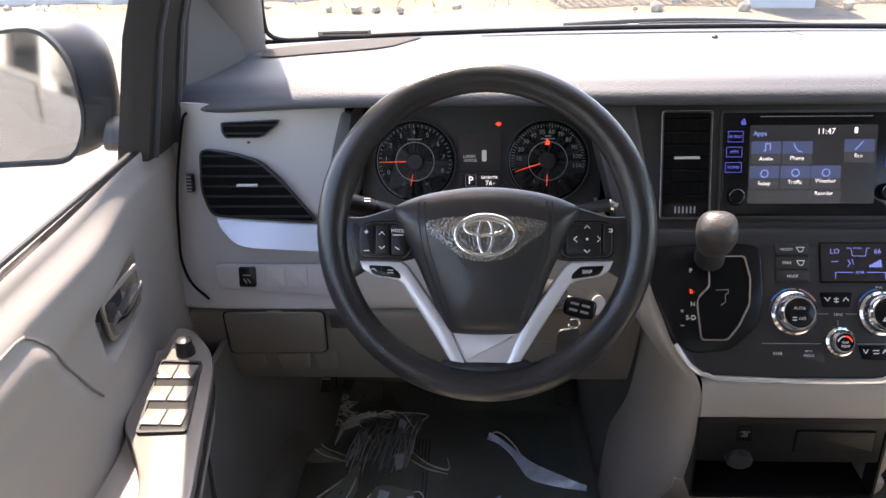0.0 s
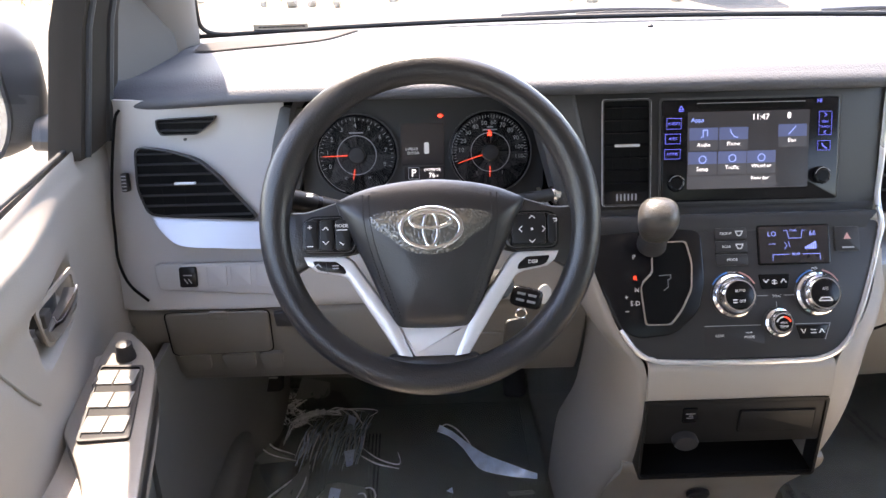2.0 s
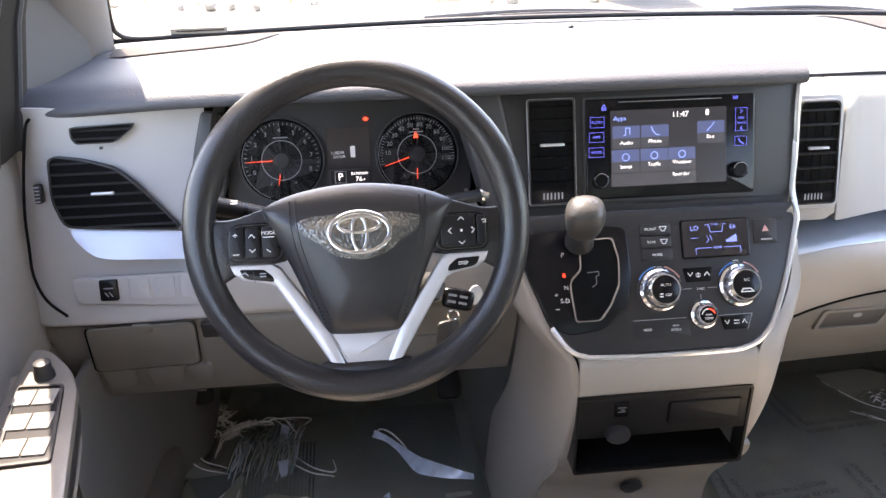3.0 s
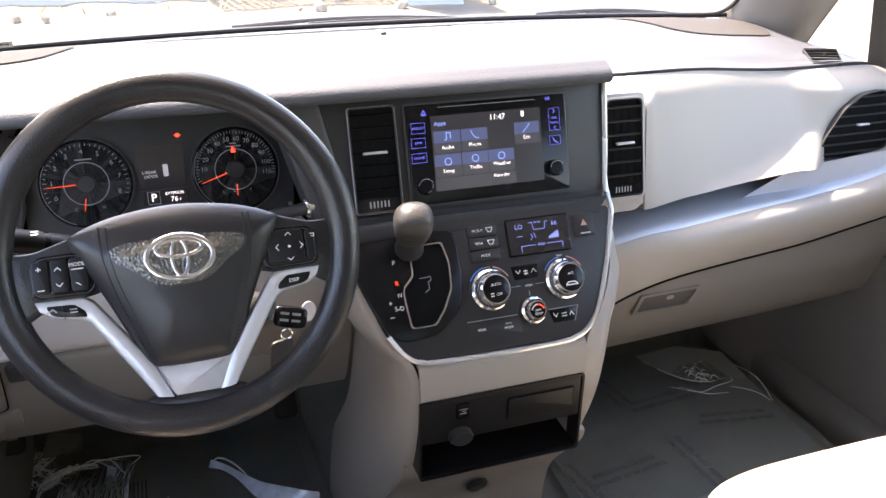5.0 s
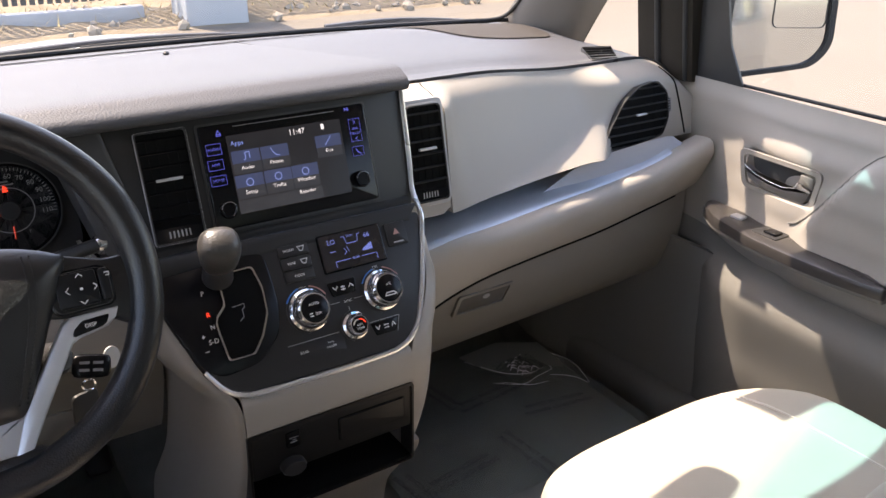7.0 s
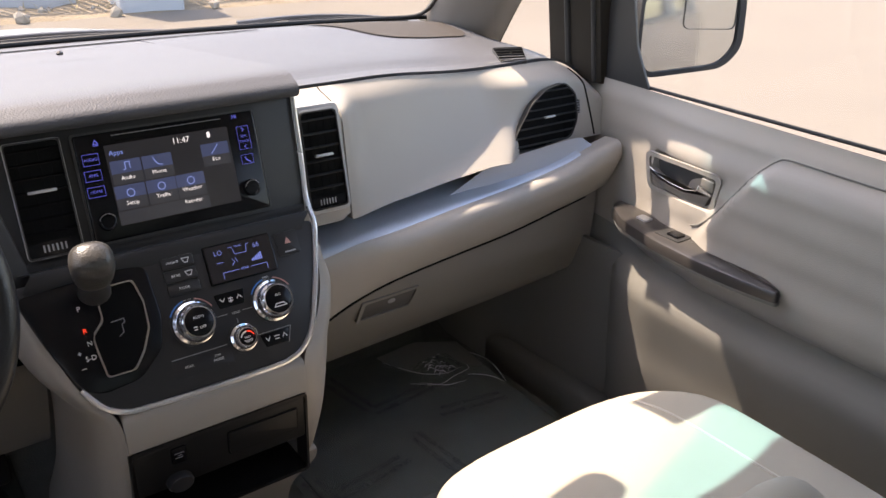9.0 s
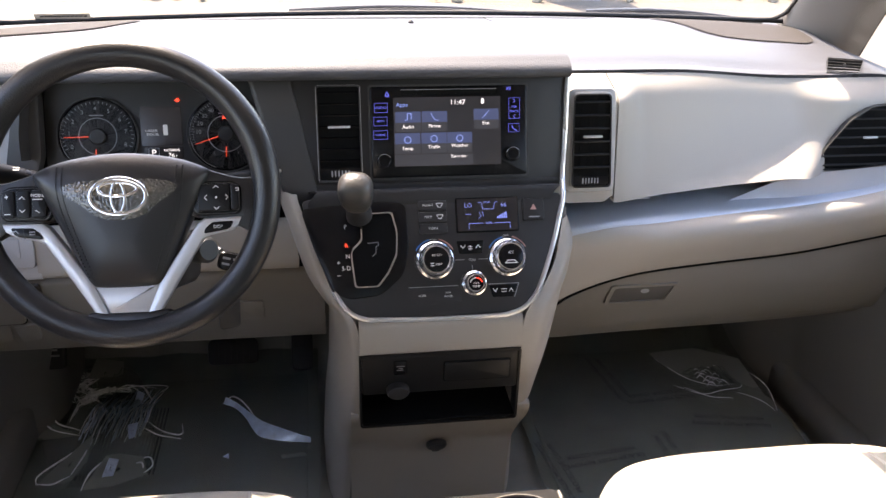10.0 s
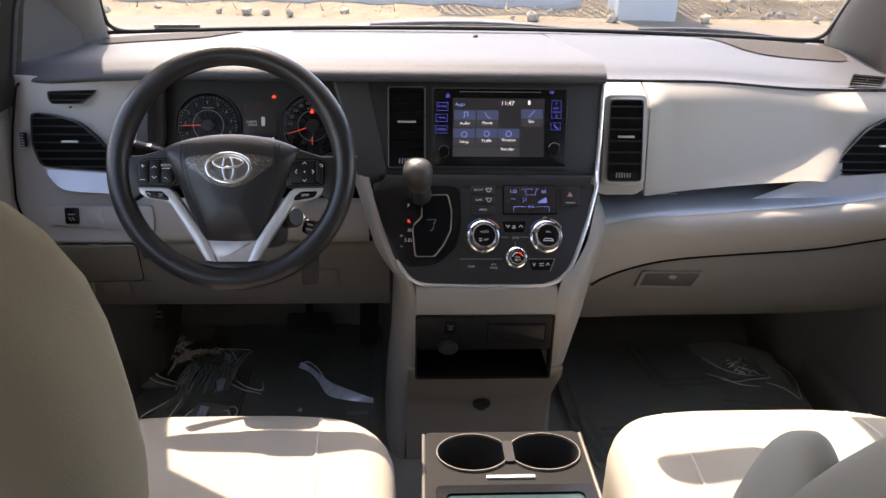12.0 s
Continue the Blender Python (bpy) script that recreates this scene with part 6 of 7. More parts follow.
def car_door(side):
    """A front door: moulded inner panel, outer skin, window frame and fittings."""
    sill_x = 1.36 if side > 0 else -0.48
    sill_z = 1.085 if side > 0 else 1.105
    dy = 0.0 if side > 0 else -0.07
    dz = 0.0 if side > 0 else 0.015
    door = thing("door_1" if side < 0 else "door_2", "beige moulded driver door with a lit switch panel" if side < 0 else "beige moulded passenger door with sunlit patches", "car door", kind="structure")

    def inset(y, z):
        y, z = y - dy, z - dz
        up = [(1.10, 0.0), (1.085, 0.012), (1.05, 0.035), (1.0, 0.055), (0.95, 0.064), (0.90, 0.072), (0.84, 0.085), (0.76, 0.090), (0.60, 0.075), (0.45, 0.060), (0.35, 0.06)]
        v = up[-1][1]
        for (z1, a), (z0, b) in zip(up, up[1:]):
            if z0 <= z <= z1:
                v = b + (a - b) * smooth(z0, z1, z)
                break
        top = 1.055 - 0.16 * smooth(-0.05, 0.09, y) if y > -0.05 else 1.055
        pad = smooth(top + 0.002, top - 0.030, z) * smooth(0.095, 0.02, y) * smooth(0.76, 0.83, z)
        v += (0.026 if side > 0 else 0.010) * pad
        v *= (1 - 0.72 * smooth(0.10, 0.33, y)) * (1 - (0.38 * smooth(1.06, 0.98, z) if side < 0 else 0))
        y -= 0.0 if side > 0 else 0.045
        v -= 0.030 * smooth(0.225, 0.205, y) * smooth(0.05, 0.07, y) * smooth(0.995, 0.98, z) * smooth(0.925, 0.94, z) * 0.9
        return v

    rows = []
    for j in range(131):
        z = sill_z + 0.003 - j * (0.73 / 130)
        rows.append([(sill_x - side * inset(0.47 - i * 0.0075, z), 0.47 - i * 0.0075, z) for i in range(165)])
    part("inner_panel", sheet(rows), DOOR_CARD, door, "beige grained door card")
    seam = []
    for i in range(60):
        y = (0.088 if side > 0 else 0.060) - i * 0.0142
        z = (1.055 - 0.16 * smooth(-0.05, 0.09, y) if y > -0.05 else 1.055) - 0.002
        seam.append((sill_x - side * (inset(y + dy, z + dz) + 0.0015), y + dy, z + dz))
    part("pad_seam", tube(seam, 0.0018, 6), KICK, door, "dark seam over the padded insert")
    low = []
    for j in range(30):
        z = 0.80 - j * 0.0125
        low.append([(sill_x - side * (inset(0.47 - i * 0.0125, z) + 0.004 + 0.034 * smooth(0.80, 0.72, z) * smooth(0.36, 0.20, 0.47 - i * 0.0125)), 0.47 - i * 0.0125, z + 0.015 * smooth(0.2, 0.47, 0.47 - i * 0.0125)) for i in range(99)])
    part("lower_panel", sheet(low), KICK, door, "dark taupe lower door card")
    skin = []
    for k in range(12):
        z = sill_z - 0.02 - k * 0.065
        skin.append([(sill_x + side * (0.035 + 0.05 * math.sin(k / 11 * 2.4)), 0.62 - i * 0.09, z) for i in range(16)])
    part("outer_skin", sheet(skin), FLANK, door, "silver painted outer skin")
    part("window_seal", tube([(sill_x + side * 0.010, 0.40 + dy, sill_z + 0.002), (sill_x + side * 0.008, -0.2, sill_z + 0.010), (sill_x + side * 0.004, -0.76, sill_z + 0.022)], [0.0035, 0.0035, 0.0035], 8), RUBBER, door, "black window seal")
    # window frame: the upright by the mirror and the bar along the pillar
    y0 = 0.47 + dy * (1.35 if side < 0 else 1)
    bm = bmesh.new()
    rake = 0.015 if side > 0 else 0.062
    lean = [(sill_x, y0, sill_z - 0.01), (sill_x - side * 0.012, y0 + rake, sill_z + 0.15), (sill_x - side * 0.05, y0 + rake * 2.3, sill_z + 0.33)]
    prev = None
    for x, y, z in lean:
        ring = [bm.verts.new((x + side * a, y + b, z)) for a, b in ((-0.012, -0.070), (-0.020, -0.035), (-0.022, 0.03), (-0.015, 0.075), (0.03, 0.08), (0.03, -0.075))]
        if prev:
            for i in range(6):
                bm.faces.new((prev[i - 1], prev[i], ring[i], ring[i - 1]))
        prev = ring
    bm.faces.new(prev)
    part("window_post", bm, POST, door, "dark grey window post")
    for a, b, r in ((-0.016, -0.055, 0.005), (-0.022, 0.012, 0.007)):
        part("post_seal", tube([(x + side * a, y + b, z) for x, y, z in lean], r, 8), RUBBER, door, "black rubber door seal")
    bar = [(sill_x - side * 0.05, y0 + 0.08, sill_z + 0.32), (sill_x - side * 0.10, 0.20, 1.50), (sill_x - side * 0.14, -0.1, 1.60), (sill_x - side * 0.145, -0.75, 1.62)]
    part("window_frame", tube(spline(bar, 5), 0.026, 8, flat=0.7), POST, door)
    # inside handle
    hx = sill_x - side * (0.060 if side > 0 else 0.040)
    HP = plane_at((hx, 0.137 + dy, 0.960 + dz), (0, -side, 0), (0, 0, 1))
    HP = HP @ (Matrix.Identity(4) if side > 0 else Matrix.Translation((0.042, 0.006, -0.006)) @ Matrix.Diagonal((0.66, 0.84, 1, 1)))
    part("handle_bezel", frame_ring(rounded([(-0.088, 0.036), (0.088, 0.034), (0.080, -0.038), (-0.070, -0.036)], 0.016), rounded([(-0.078, 0.028), (0.078, 0.026), (0.070, -0.030), (-0.062, -0.028)], 0.012), -0.004, 0.0020 if side > 0 else -0.001, HP), DOOR_CARD, door)
    part("handle_cup", plate(rounded([(-0.078, 0.028), (0.078, 0.026), (0.070, -0.030), (-0.062, -0.028)], 0.012), -0.035, -0.026, HP), MIRROR_SHELL, door, "dark recess behind the lever")
    s = 1 if side > 0 else -1
    blade = [(-0.070, 0.006), (-0.045, -0.004), (-0.015, -0.010), (0.018, -0.012), (0.040, -0.006), (0.044, 0.004), (0.074, -0.004), (0.062, -0.029), (0.030, -0.030), (-0.020, -0.027), (-0.058, -0.016)]
    part("handle_lever", plate(rounded([(x * s, y) for x, y in blade], 0.005, 3), -0.012, 0.005, HP, edge=0.004), LEVER, door, "grey satin pull lever")
    # thin silver bead that paints a highlight along the lever's top
    part("lever_highlight", tube([HP @ Vector((x * s, y + 0.001, 0.004)) for x, y in blade[:6]], 0.0013, 6), SILVER, door, "silver bead painting the highlight on the lever's edge")
    part("lock_button", plate(rounded([(0.046 * s, 0.022), (0.074 * s, 0.021), (0.074 * s, -0.001), (0.046 * s, 0.006)], 0.003), -0.02, 0.004, HP, edge=0.002), BEIGE_LOW if side > 0 else DARK, door)
    # armrest with switches
    z = 0.872 + dz * 0.5
    ax = sill_x - side * 0.045
    top = [(0.0, 0.285), (0.035, 0.275), (0.075, 0.215), (0.098, 0.12), (0.104, 0.02), (0.100, -0.06), (0.088, -0.135), (0.074, -0.135), (0.036, -0.06), (0.018, 0.02), (0.004, 0.16)]
    if side < 0:
        top = [(0.0, 0.291), (0.025, 0.285), (0.062, 0.240), (0.082, 0.195), (0.097, 0.12), (0.113, 0.035), (0.131, -0.057), (0.136, -0.20), (0.125, -0.40), (0.090, -0.40), (0.084, -0.15), (0.068, -0.03), (0.040, 0.024), (0.008, 0.072), (0.0, 0.18)]
    AM = Matrix(((-side, 0, 0, ax), (0, 1, 0, dy), (0, 0, 1, z), (0, 0, 0, 1)))
    arm = part("armrest", plate(rounded(top, 0.02), -0.012 if side < 0 else -0.020, 0.0, AM, edge=0.004 if side < 0 else 0.008), SILVER_GREY if side < 0 else BROWN_TRIM, door, "dark metallic armrest switch panel" if side > 0 else "grey metallic armrest switch panel")
    part("armrest_base", plate(rounded([(a * 0.97, b) for a, b in top], 0.02), -0.045 if side < 0 else -0.027, -0.011 if side < 0 else -0.018, AM, edge=0.004), BROWN_TRIM if side < 0 else KICK, door)
    if side < 0:
        shelf = [(a * 0.94, b - 0.012) for a, b in top[:9]] + [(-0.03, -0.40), (-0.03, 0.26)]
        part("armrest_shelf", plate(rounded(shelf, 0.015), -0.075, -0.022, AM, edge=0.006), DOOR_CARD, door)
        SM = AM @ Matrix.Translation((-0.0165, 0.053, 0.0)) @ Matrix.Diagonal((0.92, 1, 1, 1))
        part("switch_frame", frame_ring(rounded([(0.028, 0.148), (0.090, 0.145), (0.118, 0.0), (0.054, -0.004)], 0.006), rounded([(0.032, 0.144), (0.087, 0.141), (0.113, 0.004), (0.057, 0.000)], 0.005), -0.004, 0.004, SM), BLACK, arm)
        part("switch_plate", plate(rounded([(0.030, 0.146), (0.088, 0.143), (0.115, 0.002), (0.056, -0.002)], 0.005), -0.002, 0.0015, SM), BUTTON, arm)
        for r in range(3):
            for c in range(2):
                cx, cy = 0.0455 + 0.0095 * r + 0.0285 * c, 0.121 - 0.047 * r
                part("window_switch", plate(rrect(cx, cy, 0.0278, 0.031, 0.002), -0.003, 0.0045, SM, edge=0.0025), SWITCH_GREY, arm, "window switch")
        part("mirror_knob", lathe([(0.013, 0.0), (0.012, 0.010), (0.0105, 0.012), (0.0105, 0.022), (0.006, 0.024)], AM @ Matrix.Translation((0.036, 0.222, -0.001)), 20), BLACK, arm, "black mirror knob")
    else:
        part("lock_switch", plate(rrect(0.040, 0.185, 0.020, 0.026, 0.003), -0.003, 0.004, AM, edge=0.0015), SILVER, arm)
        sw = part("window_switch", plate(rrect(0.052, 0.105, 0.042, 0.055, 0.004), -0.003, 0.002, AM, edge=0.0015), BLACK, arm, "black window switch")
        part("rocker", plate(rrect(0.052, 0.10, 0.024, 0.026, 0.003), 0.0, 0.006, AM, edge=0.002), GLOSS, sw)
        part("pull_cup", plate(rrect(0.030, -0.055, 0.032, 0.12, 0.012), -0.003, 0.003, AM, edge=0.002), DOOR_CARD, arm)
        # flat black oval painting the shade of the pull's hollow
        part("pull_hollow_shade", plate(oval(0.030, -0.012, 0.010, 0.020, 20), 0.0, 0.0042, AM), CAVITY, arm)
    if side > 0:
        part("mirror_sail", plate(rounded([(0.41, 1.088), (0.285, 1.082), (0.33, 1.16), (0.365, 1.30), (0.41, 1.32)], 0.01), 0.0, 0.008, Matrix(((0, 0, 1, sill_x + 0.001), (1, 0, 0, 0), (0, 1, 0, 0), (0, 0, 0, 1))), edge=0.003), BLACK, door, "black triangular mirror base")
    glass = [[(sill_x + side * 0.012 - side * 0.05 * (v / 5) ** 1.3, y0 + 0.5 - u * 0.2, sill_z + v * 0.105) for u in range(9)] for v in range(6)]
    pane = part("window_glass", sheet([[p for p in r if p[1] < y0 + 0.35] for r in glass]), SIDE_GLASS, door, "clear side window")
    pane.visible_shadow = False
    return door


LEVER = material("grey_lever", (0.20, 0.192, 0.185), 0.30, metal=0.4, mottle=0.06)
SWITCH_GREY = material("grey_switch", (0.19, 0.178, 0.162), 0.3, mottle=0.06)
SILVER_GREY = material("grey_metallic_trim", (0.175, 0.160, 0.142), 0.36, metal=0.2, mottle=0.08)
BROWN_TRIM = material("dark_bronze_trim", (0.055, 0.050, 0.048), 0.30, metal=0.3, mottle=0.1)
car_door(-1)
car_door(1)


def side_mirror(side, centre, size, turn, tip, foot):
    """A door mirror: shell, glass with a small wide-angle inset, and its foot."""
    mirror = thing("side_mirror", "grey door mirror with a wide angle inset" if side > 0 else "grey door mirror reflecting the car's flank", "side mirror", "door mirrors")
    m = Matrix.Translation(centre) @ Matrix.Rotation(radians(turn), 4, "Z") @ Matrix.Rotation(radians(tip), 4, "X")
    part("shell", soft_box(m @ Matrix.Translation((0, 0.05, 0)), (size[0] * 1.08, 0.20, size[1] * 1.10), 3.2, 8, lambda c: Vector((c.x * (1 - 0.18 * max(0, c.y)), c.y, c.z * (1 - 0.22 * max(0, c.y))))), MIRROR_SHELL, mirror)
    face = m @ plane_at((0, -0.060, 0))
    w, h = size
    if side < 0:
        shape = [(-w / 2, h * 0.42), (w * 0.22, h * 0.46), (w * 0.34, h * 0.22), (w * 0.36, -h * 0.20), (w * 0.26, -h * 0.47), (-w / 2, -h * 0.42)]
    else:
        shape = [(-w * 0.28, h * 0.44), (w * 0.47, h * 0.44), (w * 0.48, -h * 0.15), (w * 0.36, -h * 0.36), (-w * 0.20, -h * 0.47), (-w * 0.28, -h * 0.30)]
    o = rounded(shape, 0.03, 5)
    part("rim", frame_ring([(x * (1.05 if side < 0 else 1.10), y * (1.06 if side < 0 else 1.12)) for x, y in o], o, -0.02, 0.006, face), RUBBER, mirror)
    glass = part("glass", plate(o, -0.02, -0.002, face), MIRROR_GLASS, mirror, "mirror glass")
    if side > 0:
        part("inset", frame_ring(rrect(w * 0.25, h * 0.24, w * 0.42, h * 0.40, 0.015), rrect(w * 0.25, h * 0.24, w * 0.405, h * 0.385, 0.014), -0.002, 0.0, face), BLACK, mirror)
    inner = Vector(centre) + Vector((-side * size[0] * 0.45, 0.03, -size[1] * 0.35))
    part("foot", tube([inner, inner + Vector((-side * foot, 0.02, -0.02))], [0.045, 0.04], 12, flat=0.6), MIRROR_SHELL, mirror)


side_mirror(-1, (-0.735, 0.485, 1.145), (0.27, 0.215), 18.0, -4.7, 0.13)
side_mirror(1, (1.70, 0.535, 1.13), (0.30, 0.195), -28.9, -4.0, 0.20)
mirror = thing("rear_view_mirror", "dark interior mirror under the roof", "mirror")
part("shell", soft_box(pose(0.545, 0.235, 1.50, 15, 0, 8), (0.19, 0.045, 0.06), 4, 5), BLACK, mirror)
part("stem", tube([(0.545, 0.25, 1.52), (0.53, 0.31, 1.60)], 0.012, 8), BLACK, mirror)

# ---- seats ----
CABIN["fuller"] = False
SEAT_SIDE = material("taupe_seat_vinyl", (0.25, 0.218, 0.182), 0.6, spec=0.3, grain=0.4, grain_size=0.0016, mottle=0.06, pebbled=True)
SEAM = material("cream_piping", (0.50, 0.46, 0.40), 0.9, spec=0.1)


def seat(x, label, name, headrest_x, back_y):
    s = thing(name, label, "car seat", "front seats")

    def cushion(c):
        edge = smooth(0.55, 0.95, abs(c.x))
        c.z += 0.16 * edge * (1 - 0.5 * smooth(0.4, 1, c.y)) * (c.z > 0)
        c.z -= 0.12 * smooth(0.45, 1, c.y) * (c.z > 0)
        c.x *= 1 - 0.10 * smooth(0.5, 1, c.y)
        return c

    bm = soft_box(Matrix.Translation((x, -0.293, 0.612)), (0.560, 0.61, 0.22), 4.8, 16, cushion)
    tree = BVHTree.FromBMesh(bm)
    part("cushion", bm, SEAT, s, "cream cloth seat cushion")
    for u in (-0.168, 0.168):
        pts = []
        for k in range(24):
            px, py = x + u * (0.93 + 0.004 * k), -0.025 - 0.02 * k
            hit = tree.ray_cast(Vector((px, py, 2)), Vector((0, 0, -1)))
            if hit[0] is not None:
                pts.append(hit[0] + Vector((0, 0, -0.0004)))
        part("seam", tube(pts, 0.0026, 6), SEAM, s)
    tilt = pose(x, back_y, 0.72, 24, 0, 0)

    def back(c):
        c.x *= 1 - 0.30 * smooth(0.1, 1, c.z) - 0.12 * smooth(0.7, 1, c.z)
        c.y -= 0.28 * smooth(0.5, 0.95, abs(c.x)) * (c.y < 0)
        return c

    part("backrest", soft_box(tilt @ Matrix.Translation((0, 0, 0.24)), (0.50, 0.15, 0.56), 4.0, 12, back), SEAT_SIDE, s, "taupe vinyl backrest")
    part("headrest", soft_box(pose(headrest_x, -0.875, 1.315, 14, 0, 0), (0.29, 0.11, 0.25), 3.6, 8), SEAT, s, "cream cloth headrest")
    for u in (-0.07, 0.07):
        part("headrest_post", tube([(headrest_x + u, -0.86, 1.22), (headrest_x + u, -0.82, 1.10)], 0.006, 8), CHROME, s)
    part("seat_base", plate(rrect(x, -0.36, 0.44, 0.46, 0.03), 0.32, 0.54, Matrix.Identity(4)), KICK, s)
    return s


seat(-0.026, "cream cloth driver seat in hard sunlight", "driver_seat", -0.005, -0.62)
ps = seat(0.862, "cream cloth passenger seat in hard sunlight", "passenger_seat", 0.88, -0.50)
part("armrest", soft_box(pose(0.678, -0.47, 0.895, 22, 0, 0), (0.070, 0.10, 0.24), 3.0, 6), SEAT, ps, "folded up cream armrest")

# ---- console between the seats ----
CONSOLE_GREY = material("dark_grey_console", (0.016, 0.0155, 0.0155), 0.6, spec=0.12, grain=0.2, grain_size=0.0015, mottle=0.12)
console = thing("cup_holder_console", "grey floor console with two cup holders and a tray", "console")
CT = Matrix.Translation((0.43, -0.10, 0.68))
outer = rounded([(-0.130, 0.046), (0.122, 0.046), (0.130, -0.35), (-0.142, -0.35)], 0.012, 4)
bm = bmesh.new()
loops = []
for line in (outer, oval(-0.056, -0.008, 0.0545, 0.0425, 32), oval(0.058, -0.008, 0.0545, 0.0425, 32)):
    vs = [bm.verts.new(CT @ Vector((x, y, 0))) for x, y in line]
    loops.append([bm.edges.new((vs[i - 1], vs[i])) for i in range(len(vs))])
bmesh.ops.triangle_fill(bm, edges=[e for lp in loops for e in lp], use_beauty=True)
low = [bm.verts.new(CT @ Vector((x * 1.06, y, -0.36))) for x, y in outer]
rim_ = [e.verts[1] if i else e.verts[1] for i, e in enumerate(loops[0])]
for i in range(len(low)):
    bm.faces.new((rim_[i - 1], rim_[i], low[i], low[i - 1]))
body = part("body", bm, CONSOLE_GREY, console, "dark grey console body")
for u in (-0.056, 0.058):
    bm = bmesh.new()
    rings = [[bm.verts.new(CT @ Vector((x, y, n))) for x, y in oval(u, -0.008, 0.0545 * k, 0.0425 * k, 32)] for k, n in ((1.0, 0.001), (0.97, -0.02), (0.90, -0.085))]
    for a_, b_ in zip(rings, rings[1:]):
        for i in range(32):
            bm.faces.new((a_[i - 1], a_[i], b_[i], b_[i - 1]))
    bm.faces.new(rings[-1])
    part("cup_holder", bm, BLACK, console, "deep black cup holder")
    part("cup_rim", frame_ring(oval(u, -0.008, 0.0575, 0.0455, 40), oval(u, -0.008, 0.0558, 0.0438, 40), -0.004, 0.0045, CT), SILVER_GREY, console, "grey metal cup rim")
for s_ in (-1, 1):
    part("edge_strip", tube([CT @ Vector((s_ * 0.128 - 0.004, 0.04, 0.0)), CT @ Vector((s_ * 0.136 - 0.006, -0.34, 0.0))], 0.0028, 8), SILVER_GREY, console, "silver edge strip")
part("cup_bridge", plate(rrect(0.001, -0.008, 0.016, 0.05, 0.004), 0, 0.0050, CT), BLACK, console)
part("latch", plate(rrect(-0.002, -0.066, 0.075, 0.007, 0.002), 0, 0.004, CT, edge=0.001), SILVER, console, "silver latch")
part("tray_frame", frame_ring(rrect(0.0, -0.205, 0.236, 0.235, 0.01), rrect(0.0, -0.207, 0.205, 0.205, 0.008), 0, 0.006, CT), GLOSS, console)
part("tray", plate(rrect(0.0, -0.207, 0.203, 0.203, 0.008), 0, 0.0025, CT), material("glossy_teal_tray", (0.030, 0.055, 0.060), 0.12, spec=0.3, mottle=0.1), console, "glossy tray lid")

# ---- footwells ----
FILM = bpy.data.materials.new("clear_plastic_film")
FILM.use_nodes = True
fn, fl = FILM.node_tree.nodes, FILM.node_tree.links
fn.remove(fn["Principled BSDF"])
tr, gl, mx, lw = fn.new("ShaderNodeBsdfTransparent"), fn.new("ShaderNodeBsdfGlossy"), fn.new("ShaderNodeMixShader"), fn.new("ShaderNodeLayerWeight")
tr.inputs["Color"].default_value = (0.90, 0.935, 0.90, 1)
gl.inputs["Roughness"].default_value = 0.12
lw.inputs["Blend"].default_value = 0.35
fl.new(lw.outputs["Fresnel"], mx.inputs[0])
fl.new(tr.outputs[0], mx.inputs[1])
fl.new(gl.outputs[0], mx.inputs[2])
haze, both = fn.new("ShaderNodeBsdfDiffuse"), fn.new("ShaderNodeMixShader")
haze.inputs["Color"].default_value = (0.58, 0.60, 0.54, 1)
both.inputs[0].default_value = 0.21
fl.new(mx.outputs[0], both.inputs[1])
fl.new(haze.outputs[0], both.inputs[2])
fl.new(both.outputs[0], fn["Material Output"].inputs[0])


def film(name, label, x0, x1, y0, y1, folds, seed, base=0.43):
    rows = []
    nx, ny = 90, 80
    for j in range(ny + 1):
        y = y0 + (y1 - y0) * j / ny
        row = []
        for i in range(nx + 1):
            x = x0 + (x1 - x0) * i / nx
            z = base + 0.004 * noise.noise((x * 9, y * 9, seed)) + 0.006
            for fx, fy, fr, amp, ang in folds:
                d = math.hypot(x - fx, y - fy) / fr
                if d < 1:
                    k = (1 - d * d) ** 2
                    u = (x - fx) * math.cos(ang) + (y - fy) * math.sin(ang)
                    w = noise.noise((x * 14, y * 14, seed + 2))
                    z += amp * k * (0.6 + abs(math.sin(u * 150 + 7 * w)) ** 0.7 + 0.7 * w)
            z += 0.35 * max(0, y - 0.78)
            row.append((x + 0.006 * noise.noise((x * 12, y * 12, 5)), y + 0.006 * noise.noise((y * 12, x * 12, 9)), z))
        rows.append(row)
    f = thing(name, label, "floor cover", "plastic floor covers")
    part("sheet", sheet(rows), FILM, f)
    return f


# Near-white and pale blue: the film's bright reflections put into the colour
FOLD_GLINT = material("plastic_fold_glint", (0.88, 0.89, 0.90), 0.2, spec=0.8, mottle=0.5, mottle_size=0.012)
BLUE_GLINT = material("bluish_fold_glint", (0.62, 0.72, 0.86), 0.14, spec=0.9, mottle=0.4, mottle_size=0.02)
FLAP = FILM.copy()
FLAP.name = "folded_plastic_film"
[n for n in FLAP.node_tree.nodes if n.bl_idname == "ShaderNodeMixShader"][-1].inputs[0].default_value = 0.42
FLOOR = 0.32


